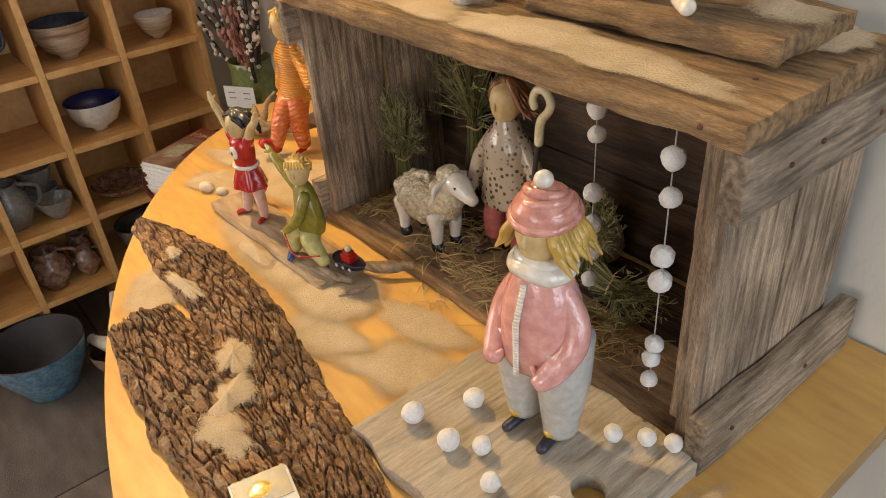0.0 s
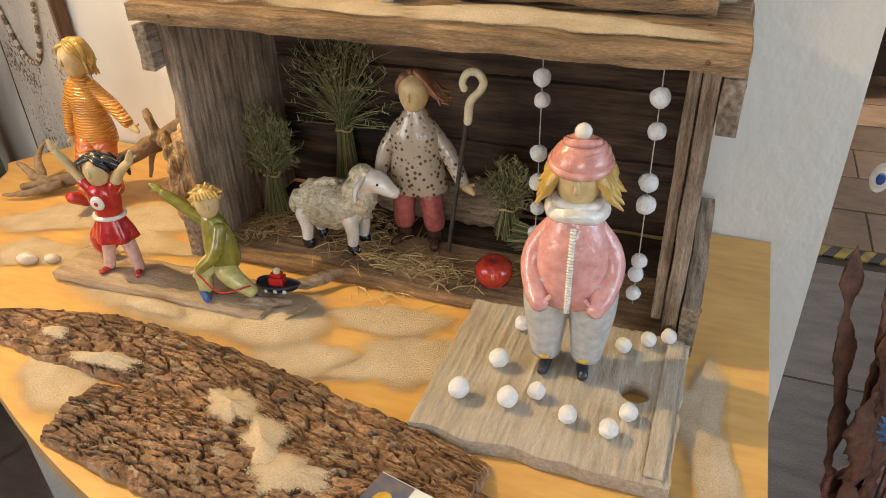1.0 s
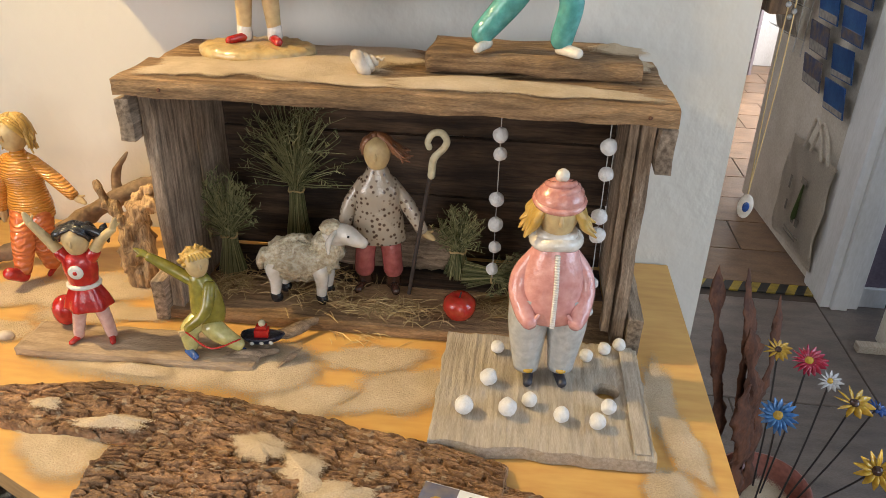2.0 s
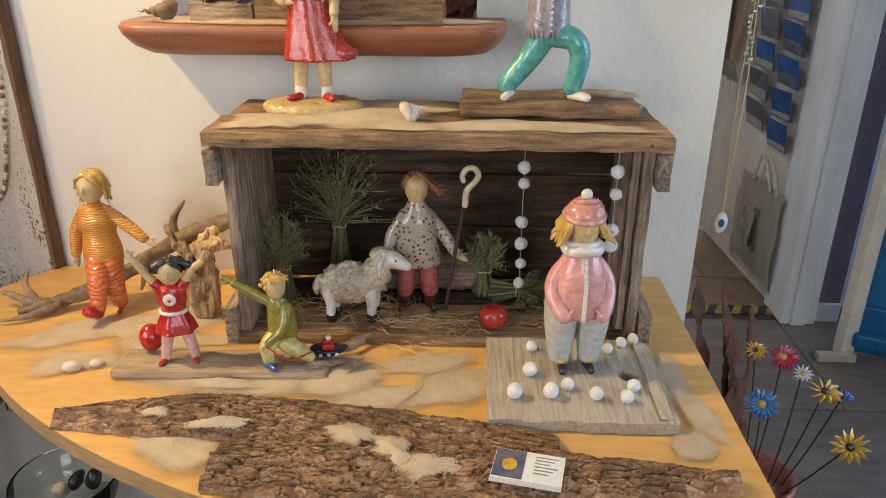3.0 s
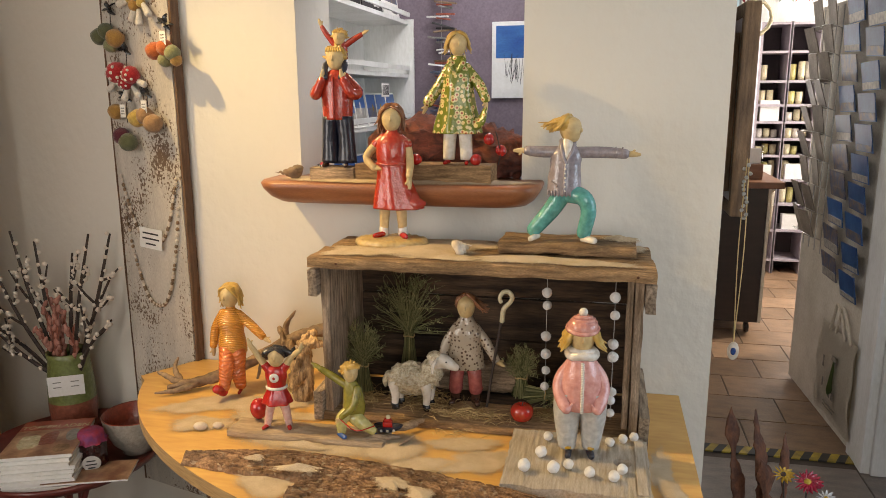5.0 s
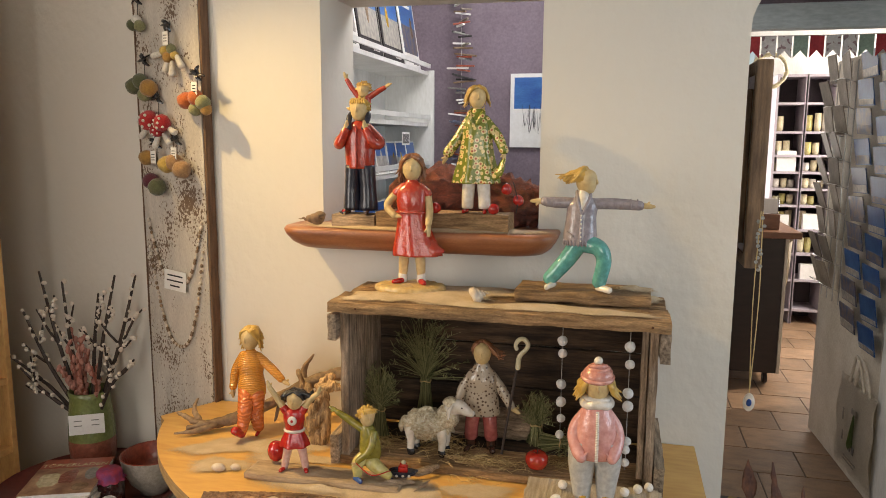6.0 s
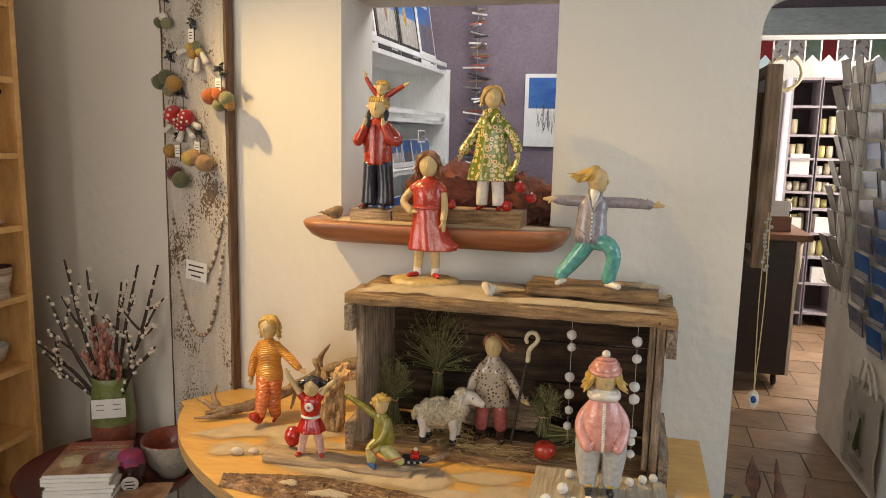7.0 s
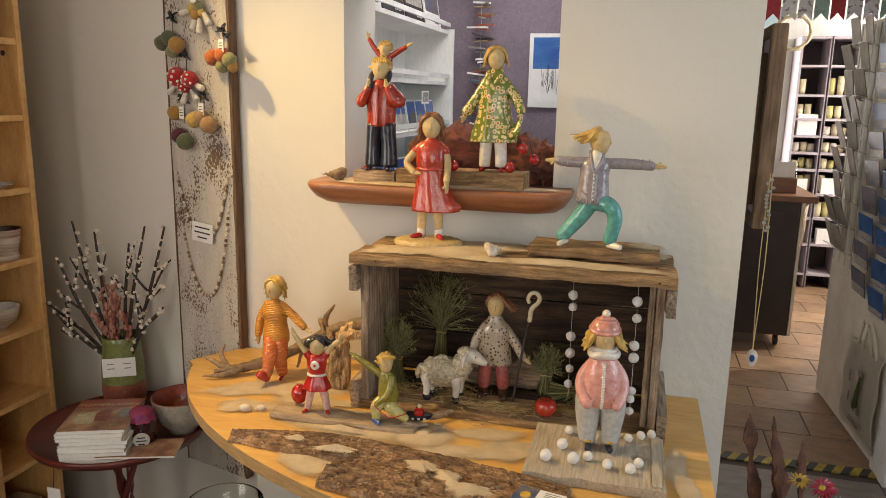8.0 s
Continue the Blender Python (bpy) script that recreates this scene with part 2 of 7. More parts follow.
BLOND = material("yellow_glazed_hair", (0.64, 0.42, 0.11), (0.44, 0.26, 0.05), 0.35, 60, bump=0.5, coat=0.4)
BROWNHAIR = material("red_brown_hair", (0.30, 0.125, 0.05), (0.15, 0.055, 0.022), 0.45, 60, bump=0.5, coat=0.3)
BLACKHAIR = glaze("black_glaze", (0.02, 0.018, 0.02), (0.01, 0.01, 0.012))
PINK = glaze("pink_glaze", (0.72, 0.36, 0.315), (0.64, 0.29, 0.255), 0.15)
PINKHAT = glaze("rose_glaze", (0.68, 0.33, 0.27), (0.55, 0.22, 0.17), 0.2)
BLUEGREY = glaze("grey_blue_trouser_glaze", (0.50, 0.49, 0.46), (0.45, 0.44, 0.41), 0.3)
WHITEGLAZE = glaze("white_glaze", (0.76, 0.70, 0.62), (0.66, 0.6, 0.5), 0.2)
NAVY = glaze("navy_glaze", (0.014, 0.017, 0.035), (0.008, 0.010, 0.022), 0.35)
TIGHTS = glaze("pale_pink_tights_glaze", (0.66, 0.42, 0.36), (0.6, 0.36, 0.3))
RED = glaze("red_glaze", (0.50, 0.022, 0.015), (0.36, 0.012, 0.01))
ORANGE = ribbed("orange_ribbed_glaze", (0.70, 0.31, 0.05), (0.58, 0.225, 0.028), 75)
CORAL = ribbed("coral_glaze", (0.66, 0.18, 0.05), (0.57, 0.135, 0.033), 38, 9.0)
OLIVE = glaze("olive_glaze", (0.27, 0.235, 0.035), (0.19, 0.165, 0.025))
LIMEGL = glaze("pale_lime_glaze", (0.56, 0.50, 0.20), (0.46, 0.4, 0.13))
BLUE = glaze("blue_glaze", (0.03, 0.10, 0.33), (0.02, 0.06, 0.22))
SPECKLE = ringed("speckled_pullover_glaze", (0.42, 0.34, 0.25), (0.26, 0.19, 0.13), (0.10, 0.06, 0.04), 125, 0.25, 0.34)
MAUVE = glaze("mauve_trouser_glaze", (0.42, 0.115, 0.10), (0.33, 0.08, 0.07))
BROWNGL = glaze("brown_shoe_glaze", (0.07, 0.03, 0.018), (0.045, 0.02, 0.012))
REDDOT = ringed("red_dotted_dress_glaze", (0.40, 0.030, 0.012), (0.40, 0.030, 0.012), (0.66, 0.34, 0.18), 230, 0.22, 0.24)
LILAC = glaze("lilac_cardigan_glaze", (0.33, 0.29, 0.305), (0.27, 0.23, 0.25), 0.2)
TURQ = glaze("turquoise_trouser_glaze", (0.12, 0.40, 0.36), (0.085, 0.30, 0.27), 0.15)
REDJACKET = glaze("brick_red_jacket_glaze", (0.42, 0.045, 0.022), (0.32, 0.03, 0.015))
FLORAL = ringed("green_ring_dress_glaze", (0.15, 0.18, 0.02), (0.64, 0.50, 0.20), (0.36, 0.09, 0.03), 92, 0.22, 0.47)
WOOL = material("ceramic_wool", (0.80, 0.71, 0.52), (0.52, 0.42, 0.26), 0.35, 150, bump=0.9, fine=260, coat=0.4)
FELTWHITE = material("white_felt", (0.82, 0.79, 0.75), (0.74, 0.71, 0.67), 0.95, 200, bump=0.5, fine=600, sheen=0.3)
THREAD = material("grey_thread", (0.45, 0.43, 0.4), None, 0.8, 50)
GRASSM = islands(material("dried_green_grass", (0.045, 0.062, 0.016), (0.10, 0.11, 0.035), 0.8, 40), (0.46, 0.42, 0.20))
HAY = islands(material("dry_hay", (0.34, 0.21, 0.08), (0.42, 0.27, 0.10), 0.85, 50), (0.75, 0.56, 0.27))
APPLE = glaze("red_apple_skin", (0.50, 0.025, 0.018), (0.40, 0.05, 0.02), 0.18)
SHELLM = material("sea_shell", (0.74, 0.66, 0.55), (0.50, 0.40, 0.30), 0.4, 40, bump=0.2)
MOUNDM = glaze("ochre_base_clay", (0.58, 0.42, 0.19), (0.46, 0.31, 0.12), 0.35, bump=0.25)
OLDBOARD = flaking("flaking_white_board", (0.58, 0.52, 0.44), (0.15, 0.095, 0.06))
OLDEDGE = material("raw_board_edge", (0.20, 0.11, 0.06), (0.12, 0.065, 0.035), 0.8, 12, (9, 9, 1), 0.5)
PAPER = material("paper", (0.80, 0.78, 0.74), (0.74, 0.72, 0.68), 0.7, 30, bump=0.03)
INK = material("dark_ink", (0.035, 0.03, 0.03), None, 0.6, 40)
BLUEINK = material("photo_blue", (0.018, 0.085, 0.30), (0.05, 0.17, 0.42), 0.3, 7, (1, 1, 3), bump=0)
CARDBLUE = material("postcard_blue", (0.012, 0.05, 0.17), (0.035, 0.10, 0.24), 0.3, 16, bump=0, vary=0.5)
KRAFT = material("grey_beige_card", (0.27, 0.23, 0.18), (0.18, 0.15, 0.115), 0.6, 20, bump=0.05, vary=0.3)
PHOTO = material("photo_dune", (0.46, 0.42, 0.36), (0.25, 0.235, 0.21), 0.35, 60, bump=0)
PHOTODARK = material("photo_dark", (0.05, 0.08, 0.17), (0.20, 0.15, 0.11), 0.35, 35, bump=0)
COVER = material("book_cover_photo", (0.46, 0.29, 0.17), (0.22, 0.10, 0.06), 0.3, 22, bump=0, detail=3.0)
COVERRED = material("book_cover_red", (0.33, 0.075, 0.035), (0.27, 0.055, 0.03), 0.3, 20, bump=0)
REDMETAL = material("dark_red_lacquer", (0.15, 0.025, 0.018), (0.10, 0.018, 0.013), 0.3, 12, bump=0.03, coat=0.3)
POTGREEN = glaze("green_pot_glaze", (0.20, 0.235, 0.075), (0.15, 0.18, 0.055), 0.35)
POTRED = glaze("red_clay_pot_glaze", (0.30, 0.095, 0.06), (0.22, 0.065, 0.04), 0.35)
TWIG = material("dark_twig", (0.035, 0.024, 0.018), (0.06, 0.04, 0.03), 0.7, 60)
CATKIN = material("cream_catkin", (0.74, 0.66, 0.55), (0.62, 0.52, 0.42), 0.9, 150, bump=0.3)
CATPINK = material("rose_catkin", (0.48, 0.235, 0.18), (0.40, 0.175, 0.13), 0.9, 150, bump=0.3)
BOWLGREY = glaze("grey_bowl_glaze", (0.42, 0.38, 0.32), (0.33, 0.3, 0.25), 0.3)
BOWLRED = glaze("red_bowl_inside", (0.27, 0.05, 0.025), (0.2, 0.035, 0.018), 0.3)
JAM = glaze("dark_jam", (0.05, 0.008, 0.008), (0.03, 0.006, 0.006), 0.1)
CLOTHRED = material("red_cloth_lid", (0.40, 0.03, 0.035), (0.2, 0.05, 0.16), 0.8, 35, bump=0.2)
BLUEDOOR = material("blue_door_paint", (0.012, 0.13, 0.30), (0.01, 0.105, 0.255), 0.35, 8, (1, 1, 0.3), 0.06)
PANE = translucent("frosted_pane", (0.66, 0.80, 0.97))
STEEL = material("brushed_steel", (0.55, 0.53, 0.5), None, 0.35, 60, (1, 1, 6), 0.05, metal=1.0)
TAPEY = material("yellow_tape", (0.42, 0.30, 0.03), (0.2, 0.14, 0.03), 0.5, 20)
TAPEK = material("black_tape", (0.025, 0.025, 0.025), None, 0.5, 20)
RUST = material("rusted_iron", (0.17, 0.065, 0.03), (0.08, 0.032, 0.018), 0.85, 35, bump=0.5)
STEM = material("dark_wire_stem", (0.03, 0.025, 0.022), None, 0.5, 50)
YELGL = glaze("yellow_flower_glaze", (0.66, 0.42, 0.05), (0.52, 0.3, 0.03))
PINKRED = glaze("crimson_flower_glaze", (0.45, 0.02, 0.055), (0.34, 0.012, 0.035))
SKYGL = glaze("sky_blue_flower_glaze", (0.09, 0.25, 0.50), (0.06, 0.17, 0.4))
PALEFL = glaze("pale_flower_glaze", (0.62, 0.6, 0.58))
DESKDARK = material("dark_counter_wood", (0.030, 0.017, 0.013), (0.02, 0.012, 0.009), 0.4, 8, (1, 1, 4), 0.05)
DESKTOP = material("brown_counter_top", (0.22, 0.10, 0.05), (0.16, 0.07, 0.035), 0.35, 8, (1, 6, 6), 0.05)
GREYSHELF = material("grey_shelf_board", (0.42, 0.37, 0.40), (0.36, 0.315, 0.345), 0.6, 10, bump=0.03)
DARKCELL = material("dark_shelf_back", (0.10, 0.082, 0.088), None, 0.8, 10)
CREAMPOT = glaze("cream_beaker_glaze", (0.66, 0.58, 0.38), (0.55, 0.48, 0.3))
CLOTH = material("natural_cotton", (0.62, 0.55, 0.44), (0.54, 0.47, 0.37), 0.9, 120, bump=0.3, fine=400)
GREENPRINT = material("green_print", (0.09, 0.13, 0.03), None, 0.8, 40)
OLDFRAME = material("worn_frame_wood", (0.28, 0.165, 0.085), (0.13, 0.075, 0.04), 0.7, 12, (9, 9, 0.9), 0.6)
BUNTRED = material("red_bunting_cloth", (0.42, 0.04, 0.045), None, 0.85, 40)
BUNTGREEN = material("sage_bunting_cloth", (0.30, 0.40, 0.31), None, 0.85, 40)
BUNTPALE = material("spotted_bunting_cloth", (0.68, 0.64, 0.6), None, 0.85, 40, speck=(0.3, 0.2, 0.2), speck_scale=60, speck_at=0.58)
PEWTER = glaze("stone_grey_glaze", (0.26, 0.25, 0.225), (0.18, 0.175, 0.16), 0.35)
STRIPEGL = glaze("brown_white_band_glaze", (0.58, 0.47, 0.34), (0.25, 0.13, 0.07), 0.3, scale=20, stretch=(0.4, 0.4, 6))
COBALT = glaze("cobalt_inside", (0.012, 0.02, 0.13), (0.01, 0.015, 0.09), 0.12)
DARKBLUE = glaze("slate_blue_inside", (0.05, 0.07, 0.09), (0.035, 0.05, 0.065), 0.12)
BLUETEX = glaze("mottled_blue_bowl", (0.05, 0.15, 0.24), (0.16, 0.3, 0.38), 0.3, scale=60, bump=0.4)
TERRAPOT = glaze("dark_red_jug_glaze", (0.16, 0.05, 0.028), (0.30, 0.22, 0.16), 0.25)
FELTS = {k: material("felt_" + k, c, None, 0.95, 150, bump=0.4, fine=500, sheen=0.3) for k, c in dict(
    moss=(0.11, 0.115, 0.05), ochre=(0.40, 0.21, 0.045), red=(0.42, 0.015, 0.018), plum=(0.11, 0.018, 0.03), orange=(0.50, 0.12, 0.025),
    yellow=(0.56, 0.38, 0.09), tan=(0.36, 0.20, 0.085), sage=(0.24, 0.23, 0.10), ivory=(0.74, 0.68, 0.58)).items()}

# ---- mesh helpers ----


def mesh_of(name, bm, mats, smooth=True):
    me = bpy.data.meshes.new(name)
    bmesh.ops.recalc_face_normals(bm, faces=bm.faces[:])
    for f in bm.faces:
        f.smooth = smooth
    bm.to_mesh(me)
    bm.free()
    for m in mats if isinstance(mats, (list, tuple)) else [mats]:
        me.materials.append(m)
    return me


def part(name, bm, mats, parent=None, label="", smooth=False):
    ob = new(name, mesh_of(name, bm, mats, smooth))
    if parent is not None:
        ob.parent = parent
    if label:
        tagged(ob, label)
    return ob


def thing(name, label, category, at=(0, 0, 0), rz=0.0, group="", kind=""):
    ob = new(name)
    ob.empty_display_size = 0.02
    ob.matrix_world = pose(*at, 0, 0, rz)
    return tagged(ob, label, category, group, kind)


def solo(name, bm, mats, label, category, m=None, smooth=True, group="", kind=""):
    ob = new(name, mesh_of(name, bm, mats, smooth))
    if m is not None:
        ob.matrix_world = m
    return tagged(ob, label, category, group, kind)


def box(bm, x0, x1, y0, y1, z0, z1, bevel=0.0, mat=0, m=None):
    v = [bm.verts.new((x, y, z)) for x in (x0, x1) for y in (y0, y1) for z in (z0, z1)]
    fs = [bm.faces.new([v[i] for i in q]) for q in ((0, 1, 3, 2), (4, 6, 7, 5), (0, 4, 5, 1), (2, 3, 7, 6), (0, 2, 6, 4), (1, 5, 7, 3))]
    if m is not None:
        for p in v:
            p.co = m @ p.co
    for f in fs:
        f.material_index = mat
    if bevel:
        es = list({e for f in fs for e in f.edges})
        bmesh.ops.bevel(bm, geom=es, offset=bevel, segments=2, affect="EDGES", profile=0.6)
    return bm


def bmbox(*a, **k):
    return box(bmesh.new(), *a, **k)


def rings(bm, rows, mat=0, cap=True, closed=True):
    """Skin a list of rings of points."""
    vs = [[bm.verts.new(p) for p in r] for r in rows]
    n = len(vs[0])
    for a, b in zip(vs, vs[1:]):
        for i in range(n if closed else n - 1):
            f = bm.faces.new((a[i], a[(i + 1) % n], b[(i + 1) % n], b[i]))
            f.material_index = mat
    if cap:
        for r in (vs[0][::-1], vs[-1]):
            bm.faces.new(r).material_index = mat
    return bm


def curve_points(pts, k):
    """Catmull-Rom through points with any number of columns."""
    P = np.array(pts, float)
    if len(P) < 3:
        s = np.linspace(0, 1, k + 1)[:, None]
        return P[0] + (P[-1] - P[0]) * s
    P = np.vstack([2 * P[0] - P[1], P, 2 * P[-1] - P[-2]])
    out = []
    for i in range(1, len(P) - 2):
        for s in np.arange(k) / k:
            a, b, c, d = P[i - 1:i + 3]
            out.append(0.5 * (2 * b + (c - a) * s + (2 * a - 5 * b + 4 * c - d) * s * s + (3 * b - a - 3 * c + d) * s ** 3))
    return np.array(out + [P[-2]])


def tube(bm, pts, mat=0, n=10, k=4, flat=1.0, rough=0.0):
    """A round-ended limb along (x, y, z, r) rows."""
    n = n * 2 if n >= 9 else n
    Q = curve_points(pts, k)
    Q[:, 3] = np.maximum(Q[:, 3], 0.0003)
    rows = []
    side = None
    for i, q in enumerate(Q):
        d = Vector(Q[min(i + 1, len(Q) - 1)][:3] - Q[max(i - 1, 0)][:3]).normalized()
        if side is None:
            side = d.orthogonal().normalized()
        side = (side - d * side.dot(d)).normalized()
        up = d.cross(side)
        c = Vector(q[:3])
        ring = []
        for j in range(n):
            a = 2 * math.pi * j / n
            r = q[3]
            if rough:
                r *= 1 + rough * noise.noise((c + side * math.cos(a) * r + up * math.sin(a) * r) * 90) * 1.5
            ring.append(c + side * (math.cos(a) * r) + up * (math.sin(a) * r * flat))
        ends = []
        if i in (0, len(Q) - 1):
            for s, g in ((0.45, 0.9), (0.85, 0.55)):
                dd = d * (-q[3] * s if i == 0 else q[3] * s)
                ends.append([c + dd + (p - c) * g for p in ring])
        rows += (ends[::-1] + [ring]) if i == 0 else ([ring] + ends)
    return rings(bm, rows, mat)


def loft(bm, secs, mat=0, n=20, k=3, fold=0.0, folds=6):
    """Upright body through (x, y, z, rx, ry) sections; fold ruffles it towards the bottom."""
    n, k = n * 2, k * 2
    Q = curve_points(secs, k)
    top = Q[:, 2].max()
    low = Q[:, 2].min()
    rows = []
    for x, y, z, rx, ry in Q:
        w = fold * (top - z) / max(top - low, 1e-6)
        rows.append([(x + max(rx, 3e-4) * (1 + w * math.sin(folds * a)) * math.cos(a), y + max(ry, 3e-4) * (1 + w * math.sin(folds * a)) * math.sin(a), z)
                     for a in (2 * math.pi * j / n for j in range(n))])
    return rings(bm, rows, mat)


def ball(bm, c, r, mat=0, u=14, v=9, lump=0.0, freq=60.0):
    r = (r, r, r) if isinstance(r, (int, float)) else r
    rows = []
    for i in range(v + 1):
        t = math.pi * min(max(i / v, 0.02), 0.98)
        row = []
        for j in range(u):
            a = 2 * math.pi * j / u
            d = Vector((math.sin(t) * math.cos(a), math.sin(t) * math.sin(a), math.cos(t)))
            s = 1 + lump * noise.noise((Vector(c) + Vector((d.x * r[0], d.y * r[1], d.z * r[2]))) * freq) if lump else 1
            row.append((c[0] + d.x * r[0] * s, c[1] + d.y * r[1] * s, c[2] + d.z * r[2] * s))
        rows.append(row)
    return rings(bm, rows, mat)


def lathe(bm, prof, n=28, mat=0, c=(0, 0, 0), cap=False):
    rows = [[(c[0] + max(r, 2e-4) * math.cos(2 * math.pi * j / n), c[1] + max(r, 2e-4) * math.sin(2 * math.pi * j / n), c[2] + z) for j in range(n)] for r, z in prof]
    return rings(bm, rows, mat, cap)


def prism(bm, outline, z0, z1, mat=0):
    return rings(bm, [[(x, y, z) for x, y in outline] for z in (z0, z1)], mat)


def plank(x0, x1, y0, y1, z0, z1, cuts=(10, 3, 1), wob=0.002, freq=14.0, seed=0.0, chip=0.0):
    """A weathered board: a subdivided box with uneven faces and edges."""
    nx, ny, nz = cuts
    bm = bmesh.new()
    grid = {}

    def vert(i, j, k):
        if (i, j, k) not in grid:
            p = Vector((x0 + (x1 - x0) * i / nx, y0 + (y1 - y0) * j / ny, z0 + (z1 - z0) * k / nz))
            q = p * freq + Vector((seed, seed * 2, 7 - seed))
            off = Vector((noise.noise(q), noise.noise(q + Vector((31, 0, 0))), noise.noise(q + Vector((0, 57, 0)))))
            edge = (i in (0, nx)) + (j in (0, ny)) + (k in (0, nz))
            c = Vector(((x0 + x1) / 2, (y0 + y1) / 2, (z0 + z1) / 2))
            pull = (c - p)
            pull = Vector((pull.x and math.copysign(1, pull.x), pull.y and math.copysign(1, pull.y), pull.z and math.copysign(1, pull.z)))
            if edge >= 2:
                off -= pull * -(0.5 + chip * max(0, noise.noise(q * 2.3)))
            grid[i, j, k] = bm.verts.new(p + off * wob)
        return grid[i, j, k]

    for i in range(nx):
        for j in range(ny):
            for k in (0, nz):
                bm.faces.new([vert(i, j, k), vert(i + 1, j, k), vert(i + 1, j + 1, k), vert(i, j + 1, k)])
    for i in range(nx):
        for k in range(nz):
            for j in (0, ny):
                bm.faces.new([vert(i, j, k), vert(i + 1, j, k), vert(i + 1, j, k + 1), vert(i, j, k + 1)])
    for j in range(ny):
        for k in range(nz):
            for i in (0, nx):
                bm.faces.new([vert(i, j, k), vert(i, j + 1, k), vert(i, j + 1, k + 1), vert(i, j, k + 1)])
    return bm


def words(name, text, size, mat, parent, m, align="CENTER"):
    """Flat lettering with a slight thickness, as a part."""
    cu = bpy.data.curves.new(name, "FONT")
    cu.body, cu.size, cu.extrude, cu.align_x, cu.align_y = text, size, 0.0002, align, "CENTER"
    tmp = bpy.data.objects.new(name, cu)
    scene.collection.objects.link(tmp)
    bpy.context.view_layer.update()
    me = bpy.data.meshes.new_from_object(tmp.evaluated_get(bpy.context.evaluated_depsgraph_get()))
    bpy.data.objects.remove(tmp)
    me.materials.clear()
    me.materials.append(mat)
    ob = new(name, me)
    ob.parent = parent
    ob.matrix_basis = m
    return ob


# ---- the setting ----
WALL, BACK, TABLE = 0.745, 0.97, 0.757
NX0, NX1, NZ0, NZ1 = -1.057, -0.522, 1.225, 1.80
AX0, AX1, AZ = -0.085, 1.25, 1.80

bm = bmesh.new()
box(bm, -1.34, NX0, WALL, BACK, 0, 2.3)
box(bm, NX0, NX1, WALL, BACK, 0, NZ0)
box(bm, NX0, NX1, WALL, BACK, NZ1, 2.3)
box(bm, NX1, AX0, WALL, BACK, 0, 2.3)
box(bm, AX0, AX1, WALL, BACK, AZ, 2.3)
box(bm, AX1, 1.75, WALL, BACK, 0, 2.3)
# rounded corner of the archway
R = 0.11
arc = [(AX0, AZ)] + [(AX0 + R - R * math.cos(a), AZ - R + R * math.sin(a)) for a in np.linspace(0, math.pi / 2, 9)]
rings(bm, [[(x, y, z) for x, z in arc] for y in (WALL, BACK)])
# the wall bends back behind the old board
M = pose(-1.34, WALL, 0, 0, 0, -15)
box(bm, -1.15, 0.0, 0.0, 0.2, 0, 2.3, m=M)
solo("wall_north", bm, PLASTER, "rough cream plastered wall with a pass-through opening and a rounded archway", "wall", smooth=False, kind="structure")
# The opening in this wall is added for the unseen west lamp.
bm = bmesh.new()
for y0, y1, z0, z1 in ((-2.9, -1.5, 0, 2.3), (-0.5, 1.2, 0, 2.3), (-1.5, -0.5, 0, 0.95), (-1.5, -0.5, 2.1, 2.3)):
    box(bm, -2.48, -2.34, y0, y1, z0, z1)
solo("wall_west", bm, PLASTER, "cream plastered wall with an added opening, behind the pottery shelf", "wall", smooth=False, kind="structure")
# South and east walls stay out of view; their dark tone keeps fill low.
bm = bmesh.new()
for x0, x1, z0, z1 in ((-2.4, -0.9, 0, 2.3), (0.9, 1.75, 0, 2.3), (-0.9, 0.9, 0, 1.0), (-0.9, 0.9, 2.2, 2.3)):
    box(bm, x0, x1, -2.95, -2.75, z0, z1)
solo("wall_south", bm, LOWBOUNCE, "unseen wall with a wide window, ochre to cut bounced light", "wall", smooth=False, kind="structure")
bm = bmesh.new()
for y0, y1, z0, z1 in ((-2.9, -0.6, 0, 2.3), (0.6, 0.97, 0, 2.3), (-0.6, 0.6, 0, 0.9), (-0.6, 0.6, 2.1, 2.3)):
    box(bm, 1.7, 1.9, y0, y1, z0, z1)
solo("wall_east", bm, LOWBOUNCE, "unseen wall with a shop window, ochre to cut bounced light", "wall", smooth=False, kind="structure")
bm = bmesh.new()
box(bm, -1.34, 0.0, 1.98, 2.1, 0, 2.3)
box(bm, 0.0, 0.70, 1.98, 2.1, 1.93, 2.3)
box(bm, 0.70, 0.90, 1.98, 2.1, 0, 2.3)
solo("wall_purple", bm, PURPLE, "dull purple painted wall with a doorway", "wall", smooth=False, kind="structure")
solo("wall_back_room", bmbox(-1.42, -1.30, 0.97, 2.1, 0, 2.3), WHITEPAINT, "white side wall of the back room", "wall", smooth=False, kind="structure")
bm = bmesh.new()
box(bm, -1.5, -0.2, 5.6, 5.75, 0, 2.6)
box(bm, 0.70, 2.0, 5.6, 5.75, 0, 2.6)
box(bm, -0.2, 0.70, 5.6, 5.75, 0, 0.6)
box(bm, -0.2, 0.70, 5.6, 5.75, 2.2, 2.6)
box(bm, -1.6, -1.5, 2.1, 2.9, 0, 2.6)
box(bm, -1.6, -1.5, 4.1, 5.75, 0, 2.6)
box(bm, -1.6, -1.5, 2.9, 4.1, 0, 0.8)
box(bm, -1.6, -1.5, 2.9, 4.1, 2.2, 2.6)
